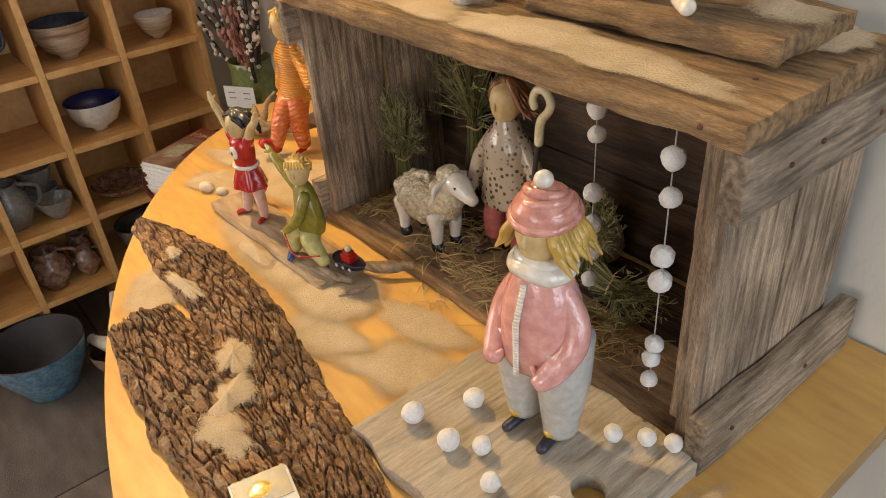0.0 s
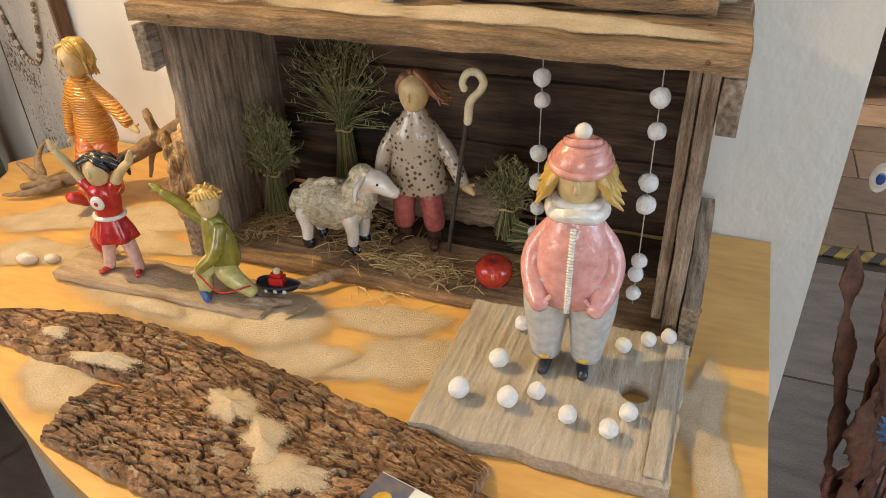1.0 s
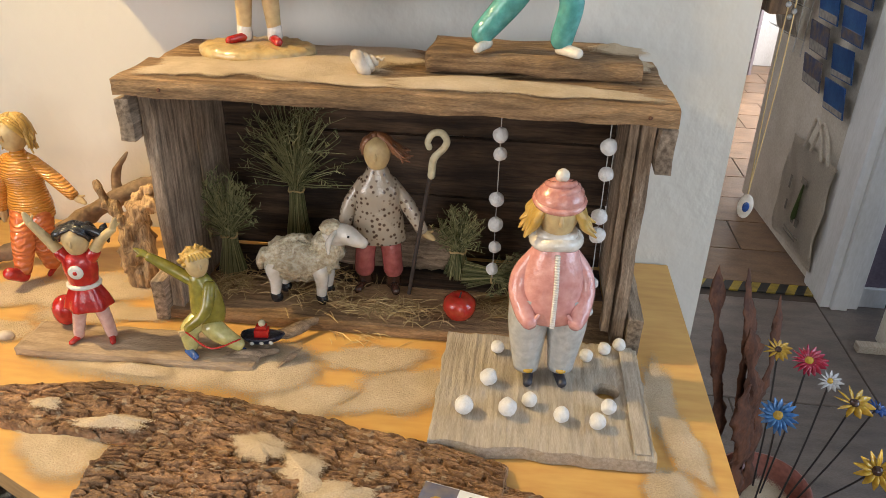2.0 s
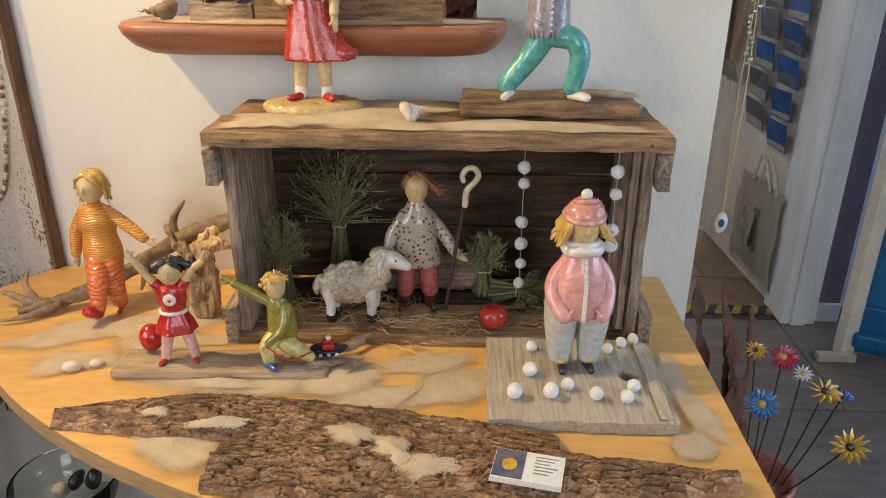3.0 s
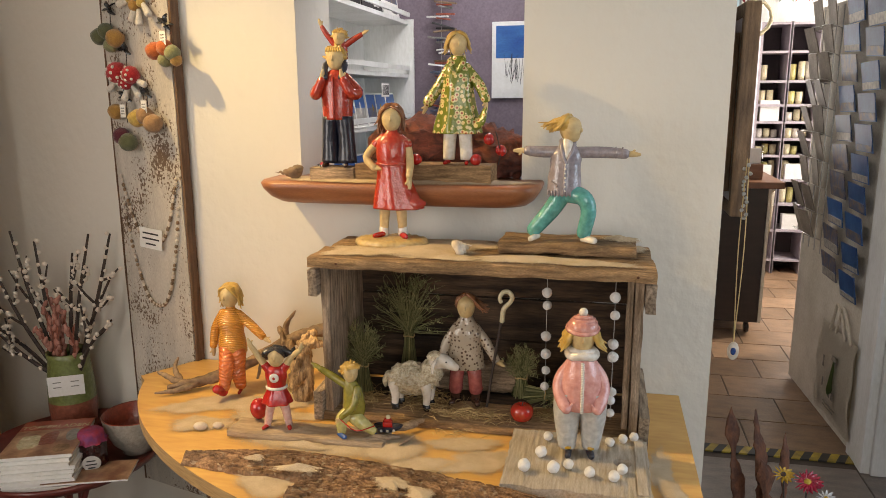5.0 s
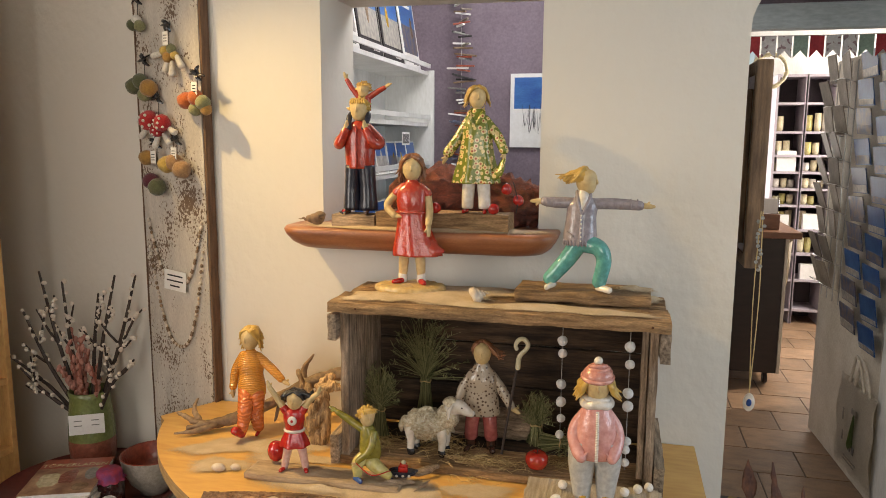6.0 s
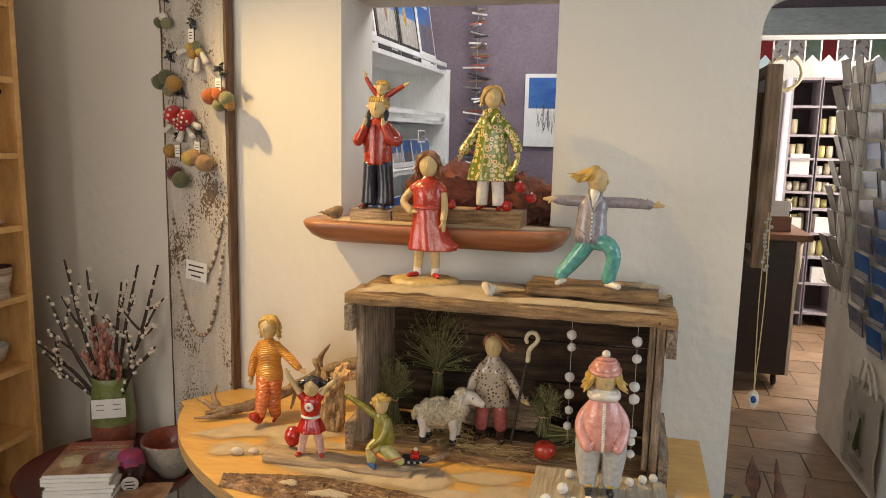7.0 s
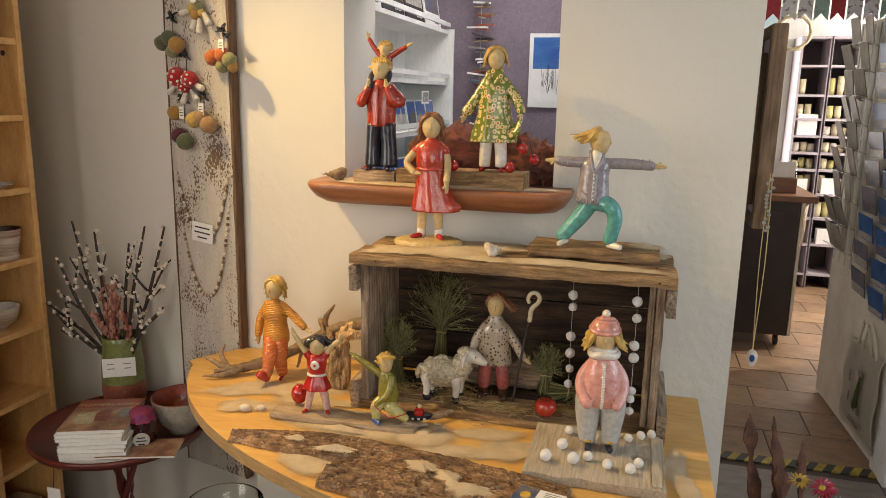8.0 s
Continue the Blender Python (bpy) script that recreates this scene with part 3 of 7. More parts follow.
box(bm, 2.0, 2.12, 2.1, 3.9, 0, 2.6)
box(bm, 2.0, 2.12, 5.2, 5.75, 0, 2.6)
box(bm, 2.0, 2.12, 3.9, 5.2, 0, 0.7)
box(bm, 0.90, 2.0, 2.1, 2.2, 0, 2.6)
solo("wall_far_room", bm, WHITEPAINT, "white walls of the bright far room", "wall", smooth=False, kind="structure")
bm = bmesh.new()
box(bm, -2.48, 1.9, -2.95, 0.97, 2.3, 2.4)
box(bm, -1.42, 1.9, 0.97, 2.1, 2.3, 2.41)
solo("ceiling", bm, CEILING, "white plaster ceiling", "ceiling", smooth=False, kind="structure")
solo("ceiling_far", bmbox(-1.6, 2.12, 2.1, 5.75, 2.6, 2.7), CEILING, "white ceiling of the far room", "ceiling", smooth=False, kind="structure")
floor = solo("floor", bmbox(-2.48, 6.0, -2.95, 5.75, -0.2, -0.004), JOINT, "stone floor with dark joints between large slabs", "floor", smooth=False, kind="structure")
solo("ground", bmbox(-60, 60, -60, 60, -0.5, -0.25), SLATE, "paved ground outside the shop", "ground", smooth=False, kind="structure")

# ---- doorway, far room, entrance ----
jamb = thing("door_1", "white panelled door frame of the doorway in the purple wall", "door frame", kind="structure")
for x0, x1, y0, y1 in ((0.672, 0.705, 1.94, 2.12), (0.705, 0.76, 1.925, 1.978), (0.76, 0.80, 1.94, 1.977)):
    part("jamb", bmbox(x0, x1, y0, y1, 0, 1.86, bevel=0.004), WHITEPAINT, jamb)
part("lintel", bmbox(-0.1, 0.80, 1.92, 1.977, 1.842, 1.93, bevel=0.006), BEAM, jamb, "pale blue lintel beam")
part("left_jamb", bmbox(-0.10, -0.02, 1.93, 2.12, 0, 1.842, bevel=0.004), WHITEPAINT, jamb)
solo("baseboard", bmbox(0.80, 0.90, 1.962, 1.979, 0, 0.075, bevel=0.004), WHITEPAINT, "white painted baseboard", "baseboard", smooth=False, kind="structure")

leaf = thing("white_door", "open cream door hung with postcards and a bag", "door", (0.70, 2.06, 0.0), 3.0)
part("leaf", bmbox(-0.02, 0.02, 0.0, 0.88, 0.015, 1.82, bevel=0.003), CREAM, leaf)
pcs = thing("postcard_holder", "two columns of picture postcards on the open door", "postcard rack", (0.68, 2.06, 0.0), 3.0)
rnd = random.Random(4)
for r in range(10):
    for c in range(2):
        y0, z = 0.07 + c * 0.20 + rnd.uniform(-0.01, 0.01) + (0.02 if c else 0), 0.62 + r * 0.118 + (0.03 if c else 0)
        card = part("postcard", bmbox(-0.002, 0.002, 0, 0.165, 0, 0.108), [CARDBLUE if rnd.random() < 0.75 else PHOTODARK], pcs)
        card.matrix_basis = pose(-0.028, y0, z, 0, -9, 0) @ pose(0, 0, 0, rnd.uniform(-3, 3), 0, 0)
        low = part("picture_foreground", bmbox(-0.0035, -0.002, 0.006, 0.159, 0.005, rnd.uniform(0.02, 0.045)), PHOTO if rnd.random() < 0.4 else PHOTODARK, card)
wire = thing("wire_rack", "tall wire card rack seen edge on", "card rack", (0.665, 2.06, 0.0), 3.0)
for y in (0.56, 0.64, 0.72, 0.80):
    bm = bmesh.new()
    tube(bm, [(0, y, 0.72, 0.0025), (0, y, 1.8, 0.0025)], n=6, k=1)
    part("upright_wire", bm, STEEL, wire)
for r in range(9):
    z = 0.78 + r * 0.115
    for y in (0.55, 0.70):
        bm = bmesh.new()
        tube(bm, [(0, y, z, 0.0018), (-0.05, y, z + 0.02, 0.0018), (-0.052, y + 0.12, z + 0.02, 0.0018), (0, y + 0.12, z, 0.0018)], n=5, k=2)
        part("wire_pocket", bm, STEEL, wire)
        c = part("card", bmbox(-0.002, 0.002, 0, 0.105, 0, 0.13), KRAFT, wire)
        c.matrix_basis = pose(-0.028 + rnd.uniform(-0.008, 0.008), y + 0.008, z + 0.01, 0, -14 + rnd.uniform(-6, 6), rnd.uniform(-6, 6))
tote = thing("cotton_bag", "natural cotton tote bag with a small print on the door", "bag", (0.675, 2.06, 0.0), 3.0)
bm = bmesh.new()
rows = []
for i in range(13):
    z = 0.46 - 0.40 * i / 12
    rows.append([(-0.012 - 0.012 * math.sin(math.pi * i / 12) - 0.004 * math.sin(j * 1.3 + i), 0.02 + 0.40 * j / 12 + 0.006 * math.sin(i * 0.8), z + 0.004 * math.sin(j)) for j in range(13)])
rings(bm, rows, cap=False, closed=False)
bmesh.ops.solidify(bm, geom=bm.faces[:], thickness=0.004)
part("bag_body", bm, CLOTH, tote, smooth=True)
for y in (0.14, 0.20):
    bm = bmesh.new()
    tube(bm, [(-0.02, y - 0.06, 0.45, 0.006), (-0.02, y - 0.01, 0.53, 0.006), (-0.02, y + 0.05, 0.57, 0.006), (-0.02, y + 0.07, 0.53, 0.006), (-0.02, y + 0.10, 0.45, 0.006)], n=6)
    part("strap", bm, CLOTH, tote)
bm = bmesh.new()
tube(bm, [(-0.03, 0.20, 0.33, 0.008), (-0.032, 0.20, 0.29, 0.016), (-0.034, 0.20, 0.22, 0.034)], n=10, flat=0.12)
part("printed_shape", bm, GREENPRINT, tote, "small green printed dress shape")
for y, z, w, h in ((0.195, 0.345, 0.05, 0.022), (0.175, 0.185, 0.022, 0.03), (0.215, 0.185, 0.02, 0.03), (0.31, 0.30, 0.012, 0.05), (0.30, 0.21, 0.010, 0.04), (0.20, 0.135, 0.14, 0.006), (0.21, 0.12, 0.12, 0.005)):
    part("print_bar", bmbox(-0.0335, -0.031, y - w / 2, y + w / 2, z - h / 2, z + h / 2), KRAFT, tote)

tape = thing("hazard_tape", "yellow and black hazard tape across the threshold", "tape", kind="structure")
for i in range(11):
    x = -0.02 + i * 0.066
    bm = bmesh.new()
    prism(bm, [(x, 2.01), (x + 0.033, 2.01), (x + 0.066, 2.075), (x + 0.033, 2.075)], 0.0, 0.006)
    part("yellow_stripe", bm, TAPEY, tape)
    bm = bmesh.new()
    prism(bm, [(x + 0.033, 2.01), (x + 0.066, 2.01), (x + 0.099, 2.075), (x + 0.066, 2.075)], 0.0, 0.006)
    part("black_stripe", bm, TAPEK, tape)

bunting = thing("bunting", "red, sage and spotted fabric bunting strung across the doorway", "bunting")
for i in range(13):
    x = 0.02 + i * 0.052
    bm = bmesh.new()
    out = [(x, 0), (x + 0.046, 0), (x + 0.046, -0.075), (x + 0.023, -0.05), (x, -0.075)]
    rings(bm, [[(px, y + 0.002 * math.sin(px * 60), 1.815 + pz) for px, pz in out] for y in (1.90, 1.902)])
    part("pennant", bm, (BUNTGREEN, BUNTRED, BUNTPALE, BUNTPALE)[i % 4], bunting)
bm = bmesh.new()
tube(bm, [(-0.02, 1.901, 1.818, 0.0015), (0.35, 1.901, 1.815, 0.0015), (0.69, 1.901, 1.818, 0.0015)], n=5)
part("string", bm, THREAD, bunting)

blue = thing("blue_door", "blue painted glazed door standing half open", "door", (0.835, 1.735, 0.0), -24.5)
part("bottom_rail", bmbox(0.0, 0.86, -0.022, 0.022, 0.02, 0.20, bevel=0.006), BLUEDOOR, blue)
part("drip_bar", bmbox(0.0, 0.86, -0.055, -0.022, 0.05, 0.105, bevel=0.012), BLUEDOOR, blue)
part("stile", bmbox(0.0, 0.125, -0.0215, 0.0215, 0.20, 2.0, bevel=0.005), BLUEDOOR, blue)
part("stile", bmbox(0.735, 0.86, -0.0215, 0.0215, 0.20, 2.0, bevel=0.005), BLUEDOOR, blue)
part("top_rail", bmbox(0.125, 0.735, -0.0215, 0.0215, 1.87, 2.0, bevel=0.005), BLUEDOOR, blue)
part("middle_rail", bmbox(0.125, 0.735, -0.021, 0.021, 0.82, 0.93, bevel=0.005), BLUEDOOR, blue)
for z0, z1 in ((0.205, 0.815), (0.935, 1.865)):
    part("pane", bmbox(0.13, 0.73, -0.006, 0.006, z0, z1), PANE, blue, "pale bright glass pane")
hd = part("door_plate", bmbox(0.04, 0.085, -0.03, -0.0225, 0.80, 1.06, bevel=0.003), STEEL, blue, "steel lock plate")
bm = bmesh.new()
tube(bm, [(0.062, -0.03, 0.985, 0.009), (0.062, -0.062, 0.985, 0.009), (0.085, -0.068, 0.985, 0.009), (0.18, -0.068, 0.985, 0.009)], n=10)
part("lever", bm, STEEL, hd, smooth=True)
part("keyhole", bmbox(0.058, 0.067, -0.0315, -0.03, 0.86, 0.885), INK, hd)
solo("door_post", bmbox(0.79, 0.835, 1.70, 1.76, 0, 2.25, bevel=0.004), CREAM, "cream painted door post beside the blue door", "door frame", smooth=False, kind="structure")
solo("door_stop", bmbox(0.70, 0.83, 1.665, 1.70, 0.0, 0.028, bevel=0.004), PALEWOOD, "small pale wooden wedge on the floor", "door stop", smooth=False)

# far room furniture
desk = thing("shop_counter", "dark wooden shop counter with a brown top on castors", "counter", (0.0, 3.6, 0.0))
part("body", bmbox(-0.5, 0.60, 0.0, 0.55, 0.08, 0.89, bevel=0.004), DESKDARK, desk)
part("side_panel", bmbox(0.602, 0.62, 0.0, 0.55, 0.08, 0.89, bevel=0.003), CREAM, desk)
part("counter_top", bmbox(-0.55, 0.68, -0.04, 0.6, 0.892, 0.93, bevel=0.006), DESKTOP, desk)
for x in (-0.4, 0.55):
    for y in (0.06, 0.48):
        bm = bmesh.new()
        lathe(bm, [(0.0, -0.012), (0.03, -0.012), (0.034, 0), (0.03, 0.012), (0.0, 0.012)], n=14)
        bmesh.ops.transform(bm, matrix=pose(x, y, 0.034, 0, 90, 0), verts=bm.verts[:])
        box(bm, x - 0.012, x + 0.012, y - 0.012, y + 0.012, 0.05, 0.082)
        part("castor", bm, DESKDARK, desk, smooth=False)
cloth = bmesh.new()
rings(cloth, [[(0.625 + 0.05 * (1 - abs(2 * j / 10 - 1)) * (1 - i / 12) + 0.03 * math.sin(i * 0.5) * (i / 12), 3.62 + 0.3 * j / 10, 0.86 - 0.5 * i / 12) for j in range(11)] for i in range(13)], cap=False, closed=False)
bmesh.ops.solidify(cloth, geom=cloth.faces[:], thickness=0.006)
solo("apron", cloth, CLOTH, "beige cloth hanging on the counter's side", "cloth")
holder = thing("leaflet_holder", "clear acrylic leaflet holder on the counter", "leaflet holder", (0.50, 3.72, 0.93))
part("back_plate", bmbox(-0.08, 0.08, 0.02, 0.024, 0, 0.2), glass_material("acrylic", (0.95, 0.97, 0.98)), holder)
part("box_front", bmbox(-0.08, 0.08, -0.03, 0.018, 0, 0.09, bevel=0.003), DESKTOP, holder)
part("leaflet", bmbox(-0.07, 0.07, 0.008, 0.016, 0.092, 0.18), PAPER, holder)
rack = thing("grey_shelf_unit", "tall grey shelf unit filled with cream pottery", "shelf unit", (0.80, 5.27, 0.0))
for x in (0.0, 0.205, 0.21, 0.42):
    part("side_board", bmbox(x, x + 0.018, 0, 0.30, 0, 1.95), GREYSHELF, rack)
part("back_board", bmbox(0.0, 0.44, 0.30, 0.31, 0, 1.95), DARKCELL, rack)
LEVELS = (0.1, 0.34, 0.55, 0.74, 0.93, 1.06, 1.19, 1.32, 1.50, 1.72, 1.93)
for z in LEVELS:
    for x in (0.018, 0.228):
        part("shelf_board", bmbox(x, x + 0.187 if x < 0.1 else x + 0.192, 0.002, 0.30, z, z + 0.018), GREYSHELF, rack)
rnd = random.Random(8)
for z0, z1 in zip(LEVELS[2:-2], LEVELS[3:-1]):
    for bx in (0.03, 0.24):
        for j in range(rnd.choice((1, 2, 3, 3))):
            bm = bmesh.new()
            h = min((z1 - z0 - 0.03) * rnd.uniform(0.6, 0.92), 0.14)
            r = 0.026
            lathe(bm, [(0, 0), (r * 0.8, 0), (r, h * 0.3), (r * 0.95, h), (r * 0.85, h), (r * 0.85, h * 0.4), (0, h * 0.3)], n=14)
            solo("beaker", bm, rnd.choice((CREAMPOT, CREAMPOT, WHITEGLAZE, LIMEGL)), "cream glazed beaker on the grey shelf", "beaker",
                 pose(0.80 + bx + 0.028 + j * 0.055, 5.27 + 0.06 + rnd.uniform(0, 0.05), z0 + 0.018), group="beakers on the grey shelf")
for bx, z, w, h in ((0.04, 1.19, 0.14, 0.16), (0.03, 0.74, 0.13, 0.11), (0.26, 0.74, 0.14, 0.12), (0.27, 0.34, 0.12, 0.12)):
    solo("white_box", bmbox(0.80 + bx, 0.80 + bx + w, 5.29, 5.36, z + 0.018, z + 0.018 + h, bevel=0.003), PAPER, "white box standing on the grey shelf", "box", smooth=False)
wreath = bmesh.new()
tube(wreath, [(0.62 + 0.11 * math.cos(a), 4.6, 1.92 + 0.11 * math.sin(a), 0.014) for a in np.linspace(0, 2 * math.pi * 0.98, 22)], n=7, k=2, rough=0.5)
solo("wreath", wreath, CREAMPOT, "cream ring wreath hanging in the far room", "wreath")
dried = thing("dried_flowers", "bunch of dried flowers hanging head down", "dried flowers", (0.42, 4.2, 1.45))
rnd = random.Random(3)
bm = bmesh.new()
for i in range(40):
    a, r = rnd.uniform(0, 6.28), rnd.uniform(0.01, 0.09)
    tube(bm, [(0, 0, 0.15, 0.002), (r * math.cos(a) * 0.4, r * math.sin(a) * 0.4, -0.02, 0.002), (r * math.cos(a), r * math.sin(a), -0.2 - rnd.uniform(0, 0.12), 0.0015)], n=4, k=2)
part("stems", bm, HAY, dried)
bm = bmesh.new()
for i in range(60):
    a, r = rnd.uniform(0, 6.28), rnd.uniform(0.01, 0.09)
    ball(bm, (r * math.cos(a), r * math.sin(a), -0.14 - rnd.uniform(0, 0.2)), 0.012, u=6, v=4)
part("blossoms", bm, CREAMPOT, dried)

# ---- things on the wall's end beside the archway ----
# A narrow worn wooden frame; the steel plate inside it is an addition.
oldframe = thing("wall_frame", "narrow worn brown wooden frame hung on the wall end", "mirror", (-0.062, 0.785, 1.17))
part("stile", bmbox(0.0, 0.034, 0.0, 0.028, 0.0, 0.46, bevel=0.005), OLDFRAME, oldframe)
part("stile", bmbox(0.0, 0.034, 0.13, 0.158, 0.0, 0.46, bevel=0.005), OLDFRAME, oldframe)
part("rail", bmbox(0.001, 0.033, 0.028, 0.13, 0.0, 0.03, bevel=0.004), OLDFRAME, oldframe)
part("rail", bmbox(0.001, 0.033, 0.028, 0.13, 0.43, 0.46, bevel=0.004), OLDFRAME, oldframe)
part("added_plate", bmbox(0.004, 0.014, 0.028, 0.13, 0.03, 0.43), STEEL, oldframe)
part("wall_spacer", bmbox(-0.0225, 0.004, 0.06, 0.10, 0.05, 0.40), OLDFRAME, oldframe)
neck = thing("pendant_necklace", "long cord with an oval shell pendant hanging from the frame", "necklace", (-0.034, 0.772, 0.0))
bm = bmesh.new()
for s in (-1, 1):
    tube(bm, [(0.002 * s, 0, 1.30, 0.0012), (0.006 * s, 0, 1.1, 0.0012), (0.0, 0, 0.885, 0.0012)], n=5)
part("cord", bm, HAY, neck)
bm = bmesh.new()
ball(bm, (0, 0, 0.862), (0.013, 0.004, 0.022))
pend = part("pendant", bm, SHELLM, neck, smooth=True)
bm = bmesh.new()
ball(bm, (0, -0.0035, 0.862), (0.006, 0.002, 0.009))
part("inset", bm, BLUE, pend, "blue stone inset", smooth=True)
bm = bmesh.new()
rnd = random.Random(12)
for i in range(14):
    ball(bm, (rnd.uniform(-0.006, 0.008), rnd.uniform(-0.006, 0.006), 1.17 + i * 0.009), 0.0045, u=7, v=5)
part("beads", bm, STEEL, neck)

# ---- back room through the pass-through ----
shelf = thing("card_rack", "white wooden wall rack with calendars and picture cards", "card rack")
XR = -1.295
part("back_panel", bmbox(XR, XR + 0.012, 0.98, 1.955, 1.05, 2.2), WHITEPAINT, shelf)
for y in (0.98, 1.943):
    part("side_board", bmbox(XR + 0.012, -1.08 if y > 1.5 else XR + 0.12, y, y + 0.014, 1.05, 1.72 if y > 1.5 else 2.2), WHITEPAINT, shelf)
for z in (1.13, 1.32, 1.50, 1.70):
    part("shelf_board", bmbox(XR + 0.012, -1.10, 0.995, 1.942, z, z + 0.014), WHITEPAINT, shelf)
    part("front_lip", bmbox(-1.10, -1.092, 0.995, 1.942, z + 0.028, z + 0.044), WHITEPAINT, shelf)
rnd = random.Random(5)
for z, h in ((1.144, 0.10), (1.334, 0.11), (1.714, 0.27)):
    y = 1.0
    while y < 1.80:
        w = rnd.uniform(0.10, 0.14) if h < 0.2 else rnd.uniform(0.2, 0.24)
        if y + w > 1.935:
            break
        c = thing("picture_card" if h < 0.2 else "calendar", "photo card standing in the white rack" if h < 0.2 else "dune photo wall calendar standing in the white rack",
                  "card" if h < 0.2 else "calendar", (-1.13 if h < 0.2 else -1.12, y, z), 0, "cards in the white rack")
        c.rotation_euler = (0, radians(-9), 0)
        dark, rim = h > 0.2 and rnd.random() < 0.35, 0.006 if h < 0.2 else 0.016
        part("sheet", bmbox(-0.004, 0.0, 0, w, 0, h), INK if dark else PAPER, c)
        hz = h * rnd.uniform(0.42, 0.58)
        part("photo_sky", bmbox(0.0, 0.0012, rim, w - rim, hz, h - rim), BLUEINK, c)
        part("photo_dune", bmbox(0.0, 0.0012, rim, w - rim, rim if h < 0.2 else h * 0.2, hz), PHOTO if rnd.random() < 0.5 else PHOTODARK, c)
        px = w * rnd.uniform(0.3, 0.7)
        part("printed_shape", ball(bmesh.new(), (0.0012, px, hz), (0.0005, w * 0.07, h * rnd.uniform(0.1, 0.2)), u=10, v=6, lump=0.15, freq=60), rnd.choice((YELGL, DRIFT, WHITEGLAZE, DRIFT)), c)
        if h > 0.2:
            words("year", "2023", 0.034, PAPER if dark else INK, c, pose(0.0015, w * 0.7, h * 0.1, 90, 0, 90))
            part("title_bar", bmbox(0.0013, 0.0018, rim * 2, w * 0.75, h - 0.045, h - 0.033), PAPER, c)
        y += w + rnd.uniform(0.004, 0.02)
bar = thing("price_sticker", "small label with bars on the white rack", "label", (-1.0945, 1.55, 1.43))
part("sticker", bmbox(0, 0.002, 0, 0.09, 0, 0.045), PAPER, bar)
for i in range(6):
    part("bar", bmbox(0.002, 0.003, 0.01 + i * 0.013, 0.016 + i * 0.013, 0.006, 0.04), INK, bar)
photo = thing("framed_photo", "white framed photo of dune grass under a blue sky", "picture", (-0.775, 1.977, 1.42))
part("mount", bmbox(0, 0.19, -0.012, 0.0, 0, 0.285, bevel=0.002), PAPER, photo)
part("sky", bmbox(0.016, 0.174, -0.0135, -0.012, 0.15, 0.27), BLUEINK, photo)
part("snow", bmbox(0.016, 0.174, -0.0135, -0.012, 0.018, 0.15), PAPER, photo)
bm = bmesh.new()
for i in range(26):
    x = 0.04 + rnd.random() * 0.11
    tube(bm, [(x, -0.0145, 0.05 + rnd.random() * 0.04, 0.0009), (x + rnd.uniform(-0.015, 0.02), -0.0145, 0.12 + rnd.random() * 0.05, 0.0005)], n=4, k=1)
part("dune_grass", bm, INK, photo)
mobile = thing("paper_garland", "hanging string of folded newspaper and driftwood strips", "garland", (-0.965, 1.93, 0.0))
bm = bmesh.new()
tube(bm, [(0, 0, 1.30, 0.001), (0, 0, 2.298, 0.001)], n=5, k=1)
part("string", bm, THREAD, mobile)
for i in range(66):
    s = part("strip", bmbox(-0.055, 0.055, -0.005, 0.005, -0.0032, 0.0032, bevel=0.001), rnd.choice((PAPER, PAPER, PEWTER, KRAFT, INK, DRIFT, PHOTODARK, COVERRED)), mobile)
    s.matrix_basis = pose(rnd.uniform(-0.018, 0.018), rnd.uniform(-0.004, 0.004), 1.33 + (i // 3) * 0.043 + (i % 3) * 0.0085, 0, rnd.uniform(-13, 13), rnd.uniform(-50, 50)) @ Matrix.Diagonal((rnd.uniform(0.45, 1.0), 1, 1, 1))

# ---- sill ledge with its things ----
def ledge_outline(x0, x1, y0, y1, r):
    pts = []
    for cx, cy, a0 in ((x0 + r, y0 + r, 180), (x1 - r, y0 + r, 270)):
        pts += [(cx + r * math.cos(radians(a0 + a)), cy + r * math.sin(radians(a0 + a))) for a in range(0, 91, 15)]
    return pts + [(x1, y1), (x0, y1)]


bm = bmesh.new()
rows = []
for z, ins in ((1.196, 0.05), (1.200, 0.032), (1.212, 0.016), (1.230, 0.004), (1.243, 0.0), (1.249, 0.004)):
    rows.append([(x, y, z) for x, y in ledge_outline(-1.118 + ins, -0.47 - ins, 0.60 + ins, 0.743, 0.06)])
rings(bm, rows)
ledge = solo("window_ledge", bm, TERRA, "red-brown wooden ledge with a rounded edge below the opening", "ledge", kind="structure")
part("sill_board", bmbox(-1.055, -0.524, 0.745, 0.965, 1.2255, 1.248), TERRA, ledge)


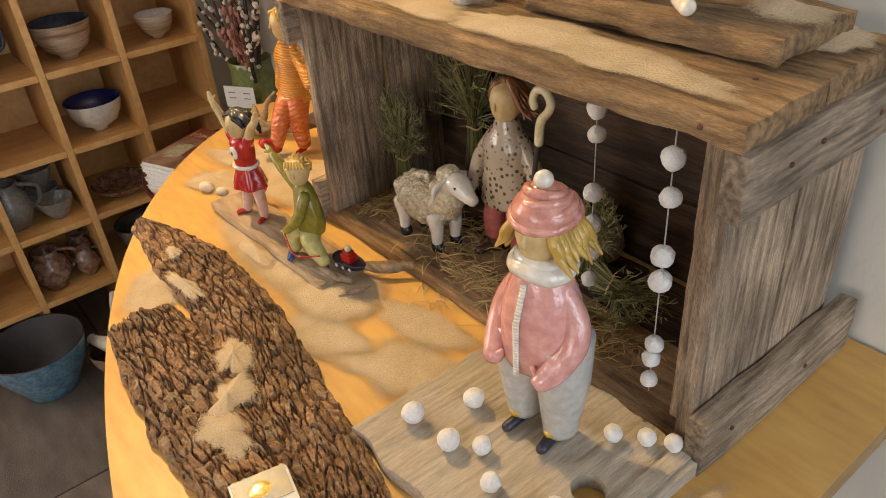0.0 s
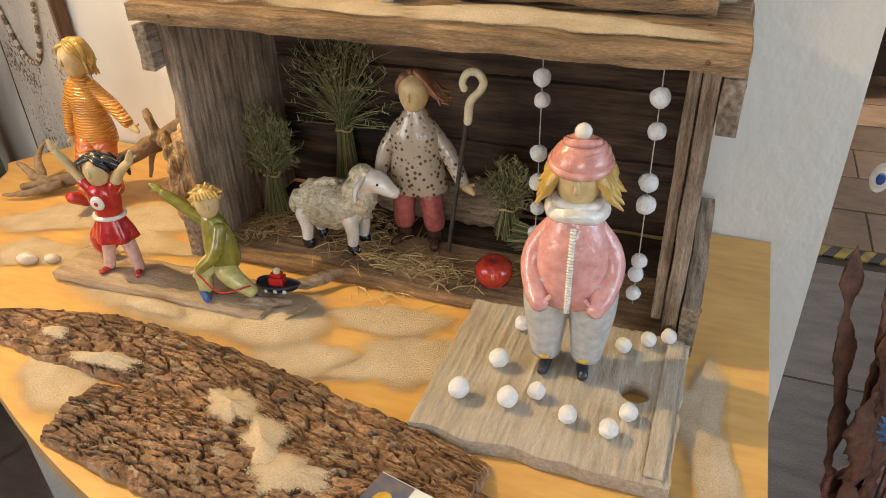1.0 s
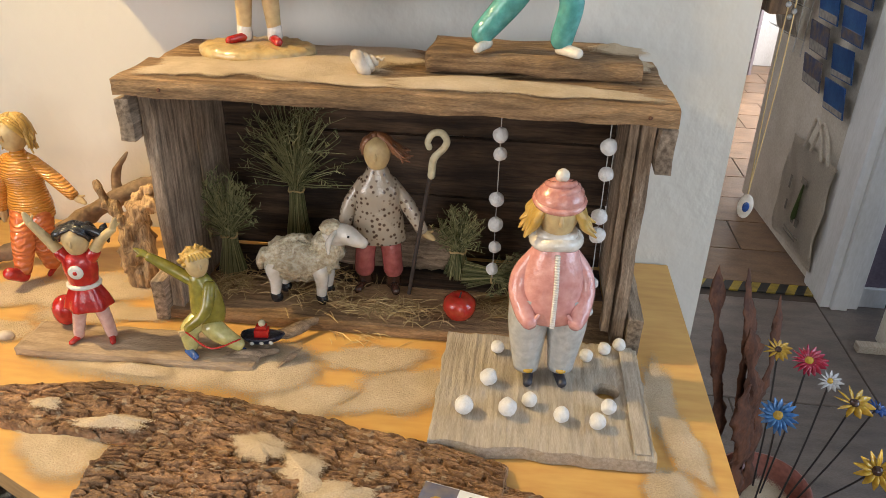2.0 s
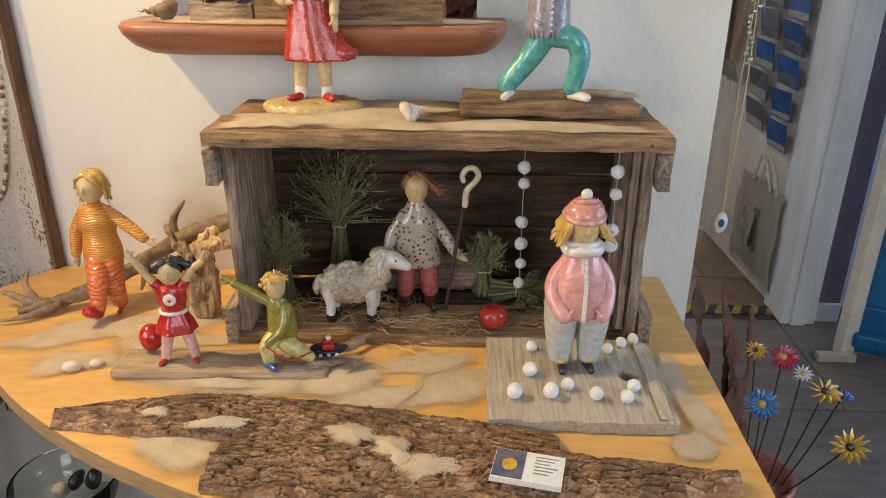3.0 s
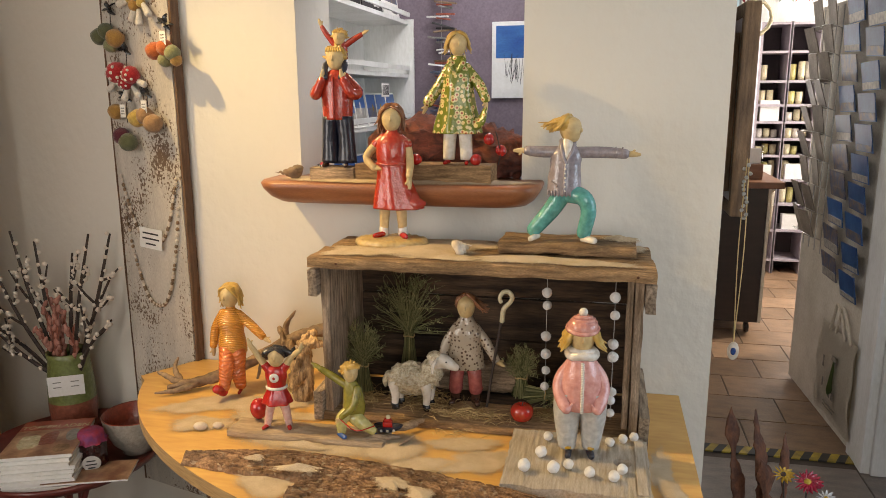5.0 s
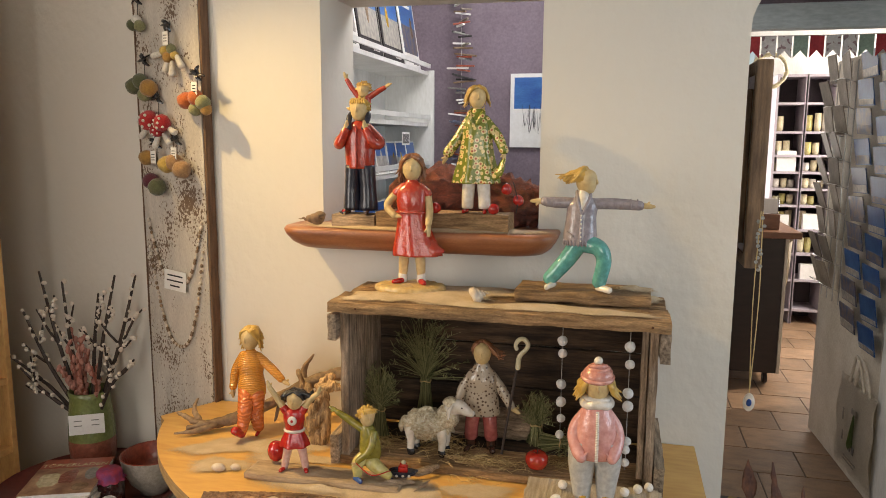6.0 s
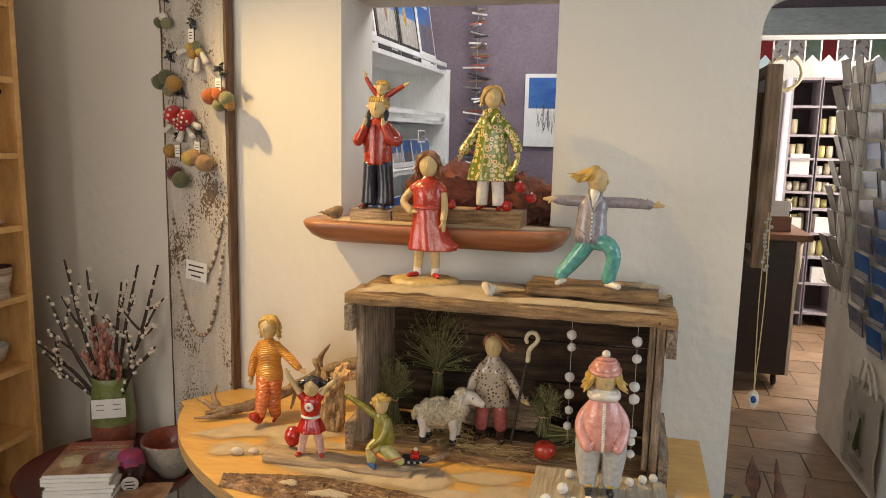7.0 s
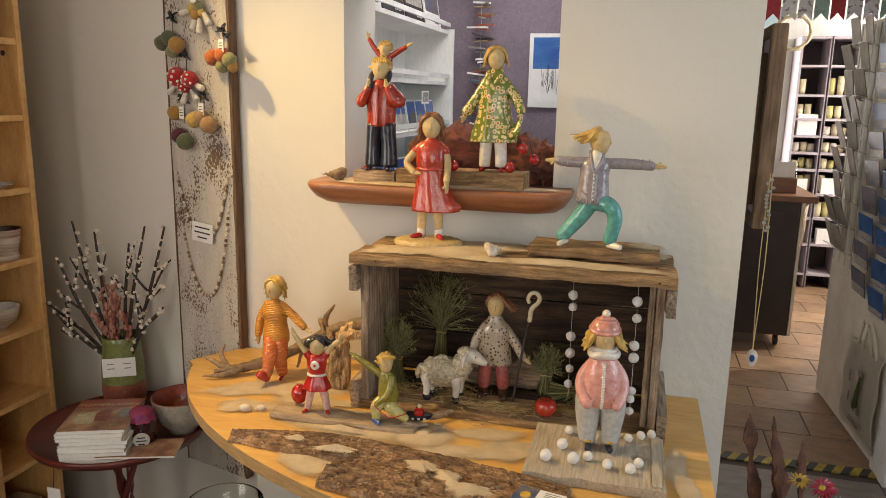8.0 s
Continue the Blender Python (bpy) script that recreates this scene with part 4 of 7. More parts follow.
def sheet_mound(name, cx, cy, rx, ry, h, z, seed, label, rot=0.0, ragged=0.35, rippled=0.25, m=SAND, edge=0.35):
    """A low heap with an uneven outline and ripples."""
    bm = bmesh.new()
    rows, n, k = [], 56, 12
    for i in range(k + 1):
        s = max(i / k, 0.01)
        row = []
        for j in range(n):
            a = 2 * math.pi * j / n
            d = Vector((math.cos(a), math.sin(a), seed))
            e = 1 + ragged * noise.noise(d * 1.3) + 0.5 * ragged * noise.noise(d * 3.1)
            x, y = rx * s * e * math.cos(a), ry * s * e * math.sin(a)
            zz = h * (1 - s) ** 0.8 * (1 - 0.3 * s) * (1 + rippled * 1.6 * noise.noise(Vector((x * 22, y * 22, seed))) + 0.5 * rippled * noise.noise(Vector((x * 70, y * 70, seed))))
            c, q = math.cos(rot), math.sin(rot)
            row.append((cx + x * c - y * q, cy + x * q + y * c, z + max(zz, 0.0) + (0.0004 if i < k else -0.0006)))
        rows.append(row)
    rings(bm, rows, cap=False)
    for f in bm.faces:
        if f.normal.z < 0:
            f.normal_flip()
    ob = solo(name, bm, m, label, "sand", kind="stuff")
    att = ob.data.attributes.new("cover", "FLOAT", "POINT")
    for i, d in enumerate(att.data):
        d.value = 0.85 - 0.65 * max(0.0, (i // n / k - edge) / (1 - edge))
    return ob


sheet_mound("sand_on_ledge", -0.80, 0.665, 0.33, 0.080, 0.014, 1.249, 3.3, "thin pale sand strewn on the ledge", ragged=0.15, edge=0.7)
solo("dark_block", plank(-0.99, -0.885, 0.63, 0.70, 1.249, 1.281, (8, 4, 2), 0.002, 20, 1), GREYWOOD_X, "small dark weathered wood block on the ledge", "wood block", smooth=False)
solo("long_beam", plank(-0.882, -0.575, 0.63, 0.72, 1.249, 1.290, (16, 4, 2), 0.002, 16, 2), ROOFWOOD, "long pale wooden beam lying on the ledge", "wood block", smooth=False)
bm = bmesh.new()
tube(bm, [(-0.85, 0.80, 1.315, 0.055), (-0.75, 0.80, 1.32, 0.07), (-0.62, 0.79, 1.31, 0.065), (-0.54, 0.79, 1.295, 0.05), (-0.515, 0.79, 1.29, 0.035)], n=18, k=8, rough=0.35, flat=0.8)
solo("driftwood_log", bm, REDLOG, "red-brown split driftwood log lying behind the figures", "log")
cher = thing("cherry_sprig", "wire sprig with glossy red cherries", "cherries", (-0.61, 0.66, 1.29))
for x, y, z in ((0.0, -0.02, 0.012), (0.05, 0.01, 0.03), (0.025, 0.0, 0.055), (-0.13, -0.03, 0.012)):
    bm = bmesh.new()
    ball(bm, (x, y, z), 0.0125, lump=0.1)
    part("cherry", bm, RED, cher, smooth=True)
bm = bmesh.new()
tube(bm, [(-0.19, -0.02, 0.05, 0.001), (-0.16, -0.03, 0.045, 0.001), (-0.13, -0.03, 0.02, 0.001)], n=5)
tube(bm, [(0.045, 0.01, 0.0, 0.0012), (0.05, 0.0, 0.03, 0.0012), (0.04, 0, 0.07, 0.001)], n=5)
part("stalk", bm, STEM, cher)


def whelk(bm, s, mat=0, turns=4.2):
    """A snail shell coiled about x."""
    rows = []
    N = 60
    for i in range(N + 1):
        t = i / N
        a = turns * 2 * math.pi * t
        g = 0.04 + 0.96 * t ** 1.4
        cx, rr = -0.9 + 1.25 * t ** 1.1, 0.42 * g
        c = Vector((cx, rr * math.cos(a), rr * math.sin(a)))
        row = []
        for j in range(9):
            b = 2 * math.pi * j / 9
            o = Vector((math.sin(b) * 0.34 * g, math.cos(b) * 0.40 * g * math.cos(a), math.cos(b) * 0.40 * g * math.sin(a)))
            row.append((c + o) * s)
        rows.append(row)
    return rings(bm, rows, mat)


bm = bmesh.new()
whelk(bm, 0.028)
solo("whelk_shell", bm, DRIFT, "brown pointed whelk shell on the ledge", "shell", pose(-1.045, 0.655, 1.266, 0, 0, 12) @ Matrix.Diagonal((1.5, 0.8, 0.8, 1)))
bm = bmesh.new()
whelk(bm, 0.027)
solo("snail_shell", bm, SHELLM, "white and brown sea snail shell on the crate", "shell", pose(-0.618, 0.515, 1.133, 20, 15, 200))

# ---- table ----
table = thing("display_table", "honey-coloured plywood table with a curved front", "table")
cx, cy, ra, rb = -0.15, 0.738, 1.30, 0.77
quarter = [(cx - ra * math.cos(a), cy - rb * math.sin(a)) for a in np.linspace(0.215, math.pi / 2, 60)]
outline = [(-1.36, cy), (-1.448, 0.60)] + quarter + [(cx, cy)]
bm = bmesh.new()
prism(bm, outline, TABLE - 0.028, TABLE)
for f in bm.faces:
    f.material_index = 0 if abs(f.normal.z) > 0.5 else 1
bm.normal_update()
for f in bm.faces:
    f.material_index = 0 if abs(f.normal.z) > 0.5 else 1
part("tabletop", bm, [BIRCH, EDGE], table)
for x, y in ((-0.30, 0.62), (-0.95, 0.62), (-0.45, 0.22), (-0.85, 0.36)):
    bm = bmesh.new()
    tube(bm, [(x, y, 0.02, 0.02), (x, y, TABLE - 0.045, 0.02)], n=14, k=2)
    part("leg", bm, STEEL, table, smooth=True)


# sand on the table
for i, (x, y, rx, ry, h, rot, rag) in enumerate((
        (-0.86, 0.355, 0.24, 0.085, 0.007, -0.02, 0.12), (-0.730, 0.355, 0.095, 0.085, 0.010, 0, 0.10), (-1.15, 0.380, 0.10, 0.055, 0.006, 0.2, 0.35),
        (-0.915, 0.180, 0.10, 0.055, 0.008, -0.4, 0.25), (-0.545, 0.335, 0.10, 0.050, 0.004, 0.5, 0.5), (-0.198, 0.285, 0.034, 0.08, 0.004, 0.1, 0.5),
        (-0.225, 0.208, 0.045, 0.042, 0.006, 0, 0.25), (-1.08, 0.50, 0.14, 0.07, 0.003, 0.3, 0.5), (-0.895, 0.322, 0.07, 0.022, 0.014, 0, 0.3), (-0.60, 0.40, 0.09, 0.045, 0.003, 0.2, 0.5), (-1.20, 0.47, 0.13, 0.06, 0.002, 0.4, 0.5), (-1.02, 0.45, 0.12, 0.05, 0.002, 0.1, 0.5), (-0.66, 0.30, 0.08, 0.045, 0.002, 0.3, 0.5), (-0.215, 0.36, 0.03, 0.11, 0.002, 0.0, 0.5))):
    sheet_mound("sand_patch", x, y, rx, ry, h, TABLE + 0.0005 + 0.0001 * i, i * 2.7 + 0.5, "patch of pale beach sand on the tabletop", rot, rag)


def bark(name, x0, y0, x1, y1, width, h, seed, label, lift=0.0, bend=lambda u: 0.0):
    """A curved slab of bark with plates and fissures along its length."""
    L, D = math.hypot(x1 - x0, y1 - y0), Vector((x1 - x0, y1 - y0, 0)).normalized()
    S = Vector((-D.y, D.x, 0))
    nu, nv = int(L / 0.0026), 84
    top = []
    for i in range(nu + 1):
        u = i / nu
        w = width(u) * (1 + 0.10 * noise.noise(Vector((u * L * 26, seed, 0))) + 0.07 * noise.noise(Vector((u * L * 80, seed, 4))))
        mid = bend(u) + 0.005 * noise.noise(Vector((u * 4, seed, 9)))
        row = []
        for j in range(nv + 1):
            v = -1 + 2 * j / nv
            rag = 0.004 * noise.noise(Vector((u * L * 60, v * 3, seed)))
            p = Vector((x0, y0, 0)) + D * (u * L + rag) + S * (v * w / 2 + mid)
            wx, wy = u * L + 0.014 * noise.noise(Vector((u * L * 24, v * w * 40, seed))) + 0.004 * noise.noise(Vector((u * L * 90, v * w * 90, seed))), v * w + 0.009 * noise.noise(Vector((u * L * 24, v * w * 30, seed + 3))) + 0.003 * noise.noise(Vector((u * L * 90, v * w * 90, seed + 6)))
            q = Vector((wx * 27, wy * 66, seed))
            d, cell = noise.voronoi(q)
            plate = min(1.0, max(0.0, (d[1] - d[0]) * 11.0 - 0.15))
            tilt = noise.noise(cell[0] * 5.3) + 0.8 * (q - cell[0]).dot(Vector((noise.noise(cell[0] * 3.1), noise.noise(cell[0] * 4.7), 0)))
            q2 = Vector((wx * 95, wy * 230, seed + 5))
            d2 = noise.voronoi(q2)[0]
            fine = min(1.0, (d2[1] - d2[0]) * 4.0)
            crown = 1 - 0.55 * v * v
            z = h * crown * (0.36 + plate * (0.40 + 0.16 * tilt) + 0.07 * fine) + 0.005 * noise.noise(q * 0.3) + 0.0012 * noise.noise(q * 4.0)
            if j in (0, nv) or i in (0, nu):
                z = h * 0.10
            row.append((p.x, p.y, TABLE + 0.002 + lift + max(z, 0.001)))
        top.append(row)
    me = bpy.data.meshes.new(name)
    n = nv + 1
    verts = [p for r in top for p in r]
    faces = [(i * n + j, (i + 1) * n + j, (i + 1) * n + j + 1, i * n + j + 1) for i in range(nu) for j in range(nv)]
    rim = [j for j in range(n)] + [i * n + nv for i in range(1, nu + 1)] + [nu * n + j for j in range(nv - 1, -1, -1)] + [i * n for i in range(nu - 1, 0, -1)]
    base = len(verts)
    verts += [(verts[i][0], verts[i][1], TABLE + 0.001 + lift) for i in rim]
    m = len(rim)
    faces += [(rim[k], rim[(k + 1) % m], base + (k + 1) % m, base + k) for k in range(m)]
    faces.append(tuple(range(base, base + m)))
    me.from_pydata(verts, [], faces)
    me.materials.append(BARK)
    ob = new(name, me)
    return tagged(ob, label, "bark")


bark("bark_slab", -1.10, 0.222, -0.405, 0.165, lambda u: 0.03 + 0.068 * min(1, u * 4.5), 0.024, 1.7,
     "long slab of brown fissured pine bark lying on the table", bend=lambda u: 0.04 * math.sin(math.pi * u ** 0.85))
bark("bark_slab", -0.852, 0.135, -0.19, 0.130, lambda u: 0.085 + 0.035 * math.sin(min(1, u * 2) * 2.6) - 0.075 * max(0, u - 0.62) * 2.6, 0.026, 6.1,
     "broad slab of brown fissured pine bark dusted with sand", lift=0.002)
for x, y, rx, ry, rot in ((-0.680, 0.190, 0.045, 0.026, -0.4), (-0.62, 0.155, 0.045, 0.028, -0.9), (-0.570, 0.130, 0.055, 0.030, 0.1), (-0.86, 0.203, 0.06, 0.016, 0.1), (-0.955, 0.225, 0.03, 0.014, 0.0)):
    sheet_mound("sand_on_bark", x, y, rx, ry, 0.012, TABLE + 0.0195, x * 9, "loose pale sand lying on the bark", rot, 0.5, 0.5)
cards = thing("leaflet_stack", "small stack of printed cards lying on the bark", "cards", (-0.452, 0.118, TABLE + 0.029), -12)
for i in range(5):
    part("card", bmbox(-0.043 + 0.0006 * i, 0.043, -0.028, 0.028 - 0.0005 * i, i * 0.0016, i * 0.0016 + 0.0013), PAPER, cards)
part("printed_picture", bmbox(-0.041, -0.004, -0.026, 0.025, 0.0078, 0.0082), PHOTODARK, cards, "purple toned printed picture")
bm = bmesh.new()
ball(bm, (-0.022, -0.002, 0.0082), (0.010, 0.012, 0.0006), u=10, v=5)
part("printed_shape", bm, YELGL, cards)
for i in range(6):
    part("text_bar", bmbox(0.008, 0.036 - (i % 3) * 0.005, 0.018 - i * 0.006, 0.0195 - i * 0.006, 0.0079, 0.0083), PEWTER, cards)

# ---- the crate ----
X0, X1, Y0, Y1 = -0.905, -0.255, 0.458, 0.69
crate = thing("wooden_crate", "weathered grey-brown wooden crate lying open to the front", "crate")
rf = part("roof_board", plank(-0.925, -0.235, 0.432, 0.545, 1.096, 1.120, (46, 8, 3), 0.0028, 22, 3, 0.5), ROOFWOOD, crate, "sandy brown roof plank")
part("roof_board", plank(-0.92, -0.238, 0.548, 0.672, 1.093, 1.119, (40, 8, 2), 0.0028, 22, 5, 0.5), ROOFWOOD, crate, "sandy brown roof plank")
for y0, y1 in ((0.458, 0.575), (0.579, 0.69)):
    part("left_board", plank(X0, X0 + 0.018, y0, y1, 0.775, 1.093, (2, 6, 20), 0.0018, 26, y0 * 9), GREYWOOD_V, crate)
    part("right_board", plank(X1 - 0.018, X1, y0, y1, 0.775, 1.093, (2, 6, 20), 0.0018, 26, y0 * 17), GREYWOOD_V, crate)
for x0, x1, n in ((X0 - 0.022, X0 - 0.001, 1), (X1 + 0.001, X1 + 0.022, 2)):
    part("top_batten", plank(x0, x1, 0.440, 0.72, 1.035, 1.0925, (3, 14, 3), 0.002, 24, n), GREYWOOD_Y, crate)
    part("bottom_batten", plank(x0, x1, 0.445, 0.72, 0.759, 0.825, (3, 14, 3), 0.002, 24, n + 4), GREYWOOD_Y, crate)
part("corner_post", plank(X1 - 0.032, X1 - 0.019, 0.468, 0.49, 0.788, 1.092, (2, 2, 14), 0.0015, 24, 8), GREYWOOD_V, crate)
part("floor_board", plank(X0 - 0.005, X1 + 0.0, 0.452, 0.57, 0.758, 0.776, (40, 8, 2), 0.002, 22, 9, 0.5), ROOFWOOD, crate)
# Boards deep in the crate carry its shade in their darker colour.
part("floor_board", plank(X0 + 0.018, X1 - 0.018, 0.573, 0.67, 0.758, 0.775, (40, 6, 2), 0.0015, 22, 10), SHADEBOARD, crate)
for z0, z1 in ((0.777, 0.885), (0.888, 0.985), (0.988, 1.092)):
    part("back_board", plank(X0 + 0.019, X1 - 0.019, 0.672, 0.688, z0, z1, (30, 2, 6), 0.0015, 18, z0 * 7), SHADEBOARD, crate, "dark brown back board, darkened for inner shade")
for x, y, rx, ry, rot, h in ((-0.83, 0.50, 0.09, 0.065, 0.4, 0.006), (-0.70, 0.53, 0.14, 0.085, 0.0, 0.009), (-0.66, 0.475, 0.12, 0.036, 0, 0.004), (-0.50, 0.485, 0.13, 0.045, 0.05, 0.008), (-0.36, 0.472, 0.12, 0.034, -0.05, 0.006), (-0.66, 0.61, 0.16, 0.06, 0, 0.006), (-0.28, 0.62, 0.04, 0.05, 0, 0.010)):
    sheet_mound("sand_on_crate", x, y, rx, ry, h, 1.121, x * 13, "sand strewn over the crate's top", rot, 0.5, edge=0.55)

nail = mesh_of("nail", lathe(bmesh.new(), [(0.0, 0.0012), (0.0022, 0.001), (0.0026, 0.0), (0.002, -0.004)], n=8), RUST)
for x, y, z, ax, ay in ((X1 + 0.0225, 0.50, 1.066, 0, 90), (X1 + 0.0225, 0.545, 1.070, 0, 90), (X1 + 0.0225, 0.64, 1.064, 0, 90), (X1 + 0.0225, 0.49, 0.795, 0, 90), (X1 + 0.0225, 0.62, 0.792, 0, 90), (-0.86, 0.4315, 1.108, 90, 0), (-0.27, 0.4315, 1.108, 90, 0),
                        (-0.885, 0.50, 1.1205, 0, 0), (-0.275, 0.505, 1.1205, 0, 0)):
    nl = new("nail", nail)
    nl.parent = crate
    nl.matrix_basis = pose(x, y, z, ax, ay, 0)

solo("runner_plank", plank(-0.545, -0.268, 0.525, 0.64, 1.122, 1.148, (26, 8, 3), 0.004, 17, 4, 0.6), ROOFWOOD, "broken driftwood plank lying on the crate", "plank", smooth=False)
sheet_mound("runner_sand", -0.30, 0.585, 0.05, 0.04, 0.012, 1.146, 8.8, "sand heaped on the driftwood plank", 0.2, 0.4)
bm = bmesh.new()
rows = []
for r, z in ((0.97, 0.0), (1.02, 0.005), (1.0, 0.011), (0.90, 0.0155), (0.6, 0.0165), (0.2, 0.0170), (0.02, 0.0170)):
    rows.append([(0.080 * r * math.cos(a) * (1 + 0.05 * noise.noise(Vector((math.cos(a) * 2, math.sin(a) * 2, 3)))), 0.053 * r * math.sin(a) * (1 + 0.06 * noise.noise(Vector((math.cos(a) * 2, math.sin(a) * 2, 9)))),
                  z + (0.0018 * math.sin(17 * a) + 0.002 * noise.noise(Vector((math.cos(a) * 4, math.sin(a) * 4, r)))) * (0.2 < r < 1.01)) for a in np.linspace(0, 2 * math.pi, 60, endpoint=False)])
rings(bm, rows)
solo("base_mound", bm, MOUNDM, "flat ochre clay base with a pinched rim under the figure", "base", pose(-0.785, 0.580, 1.1205))

# pale plank with a knot hole in front of the crate
plk = thing("washed_plank", "grey washed rough plank with a round knot hole", "plank")
bm = bmesh.new()
nx, ny = 64, 56
HOLE = (-0.285, 0.351, 0.0165)
grid = {}
for i in range(nx + 1):
    for j in range(ny + 1):
        u, v = i / nx, j / ny
        x = -0.497 + 0.259 * u + 0.004 * noise.noise(Vector((v * 9, u < 0.5, 3))) * (1 if i in (0, nx) else 0.2)
        y = 0.232 + 0.222 * v + (0.008 * noise.noise(Vector((u * 6, 1, v > 0.5))) if j in (0, ny) else 0)
        z = TABLE + 0.019 + 0.0016 * noise.noise(Vector((x * 130, y * 9, 1))) + 0.001 * noise.noise(Vector((x * 40, y * 40, 2)))
        grid[i, j] = bm.verts.new((x, y, z))
for i in range(nx):
    for j in range(ny):
        q = [grid[i, j], grid[i + 1, j], grid[i + 1, j + 1], grid[i, j + 1]]
        c = sum((v.co for v in q), Vector()) / 4
        if (Vector((c.x, c.y)) - Vector(HOLE[:2])).length > HOLE[2]:
            bm.faces.new(q)
bmesh.ops.delete(bm, geom=[v for v in bm.verts if not v.link_faces], context="VERTS")
for v in bm.verts:
    d = Vector((v.co.x - HOLE[0], v.co.y - HOLE[1]))
    if d.length < 0.03 and v.is_boundary:
        d = d.normalized() * HOLE[2]
        v.co.x, v.co.y = HOLE[0] + d.x, HOLE[1] + d.y
ext = bmesh.ops.extrude_edge_only(bm, edges=[e for e in bm.edges if e.is_boundary])
for v in [g for g in ext["geom"] if isinstance(g, bmesh.types.BMVert)]:
    v.co.z = TABLE + 0.0012
part("board", bm, PALEWOOD, plk)
box_bm = bmbox(-0.262, -0.244, 0.24, 0.452, TABLE + 0.0195, TABLE + 0.0225, bevel=0.001)
part("cleat", box_bm, PALEWOOD, plk)

# plank under the children
bm = plank(-1.075, -0.74, 0.335, 0.405, 0.758, 0.774, (40, 8, 2), 0.003, 18, 12, 0.6)
bmesh.ops.rotate(bm, cent=(-0.9, 0.37, 0.77), matrix=Matrix.Rotation(radians(2), 3, "Z"), verts=bm.verts[:])
solo("children_plank", bm, DUSTY, "thin weathered plank half sunk in sand under the children", "plank", smooth=False)
for pts in ([(-0.745, 0.405, 0.772, 0.004), (-0.715, 0.425, 0.774, 0.009), (-0.690, 0.455, 0.775, 0.006)], [(-0.712, 0.352, 0.766, 0.003), (-0.700, 0.372, 0.77, 0.007), (-0.690, 0.385, 0.775, 0.002)], [(-0.80, 0.345, 0.77, 0.003), (-0.76, 0.36, 0.775, 0.007), (-0.72, 0.375, 0.774, 0.004)]):
    bm = bmesh.new()
    tube(bm, pts, n=8, k=4, rough=0.3, flat=0.5)
    solo("driftwood_splinter", bm, GREYWOOD_X, "grey driftwood splinter lying in the sand", "driftwood", group="driftwood splinters")

# ---- figures: one plain glazed ceramic mesh each ----


def figure(name, label, build, mats, at, rz=0.0, tilt=0.0, category="figurine", scale=1.0):
    bm = bmesh.new()
    build(bm)
    return solo(name, bm, mats, label, category, pose(*at, tilt, 0, rz) @ Matrix.Scale(scale, 4))


def strands(bm, c, r, mat, n, reach, flick, blow, R2, arc=(-0.25, 3.39), width=0.15):
    """Locks of clay hair that run over the skull, hang and end in loose tips."""
    for i in range(n):
        a = arc[0] + (arc[1] - arc[0]) * (i + R2.uniform(-0.4, 0.4)) / max(n - 1, 1)
        t0, t1, ph = R2.uniform(0.15, 0.75), reach * R2.uniform(0.85, 1.15), R2.uniform(0, 6.28)
        pts = []
        for q in (0.0, 0.3, 0.6, 0.82, 1.0):
            t = t0 + (t1 - t0) * q
            if t < math.pi / 2:
                d = Vector((math.sin(t) * math.cos(a), math.sin(t) * math.sin(a) * 0.92 + 0.1, math.cos(t) + 0.08)) * 1.07
            else:
                d = Vector((math.cos(a) * 1.09, math.sin(a) * 0.97 + 0.1, 0.08 - (t - math.pi / 2)))
            d += Vector((math.cos(a), math.sin(a) * 0.7, 0)) * (flick * q ** 3 * R2.uniform(0.4, 1.3) + 0.11 * math.sin(9 * q + ph) * q)
            d += Vector(blow) * (q * q * R2.uniform(0.5, 1.2)) + Vector((0, 0, 0.10 * math.sin(5 * q + ph) * q))
            pts.append((*(Vector(c) + d * r), r * width * (1.15 - 0.85 * q)))
        tube(bm, pts, mat, 6, 3, rough=0.3)


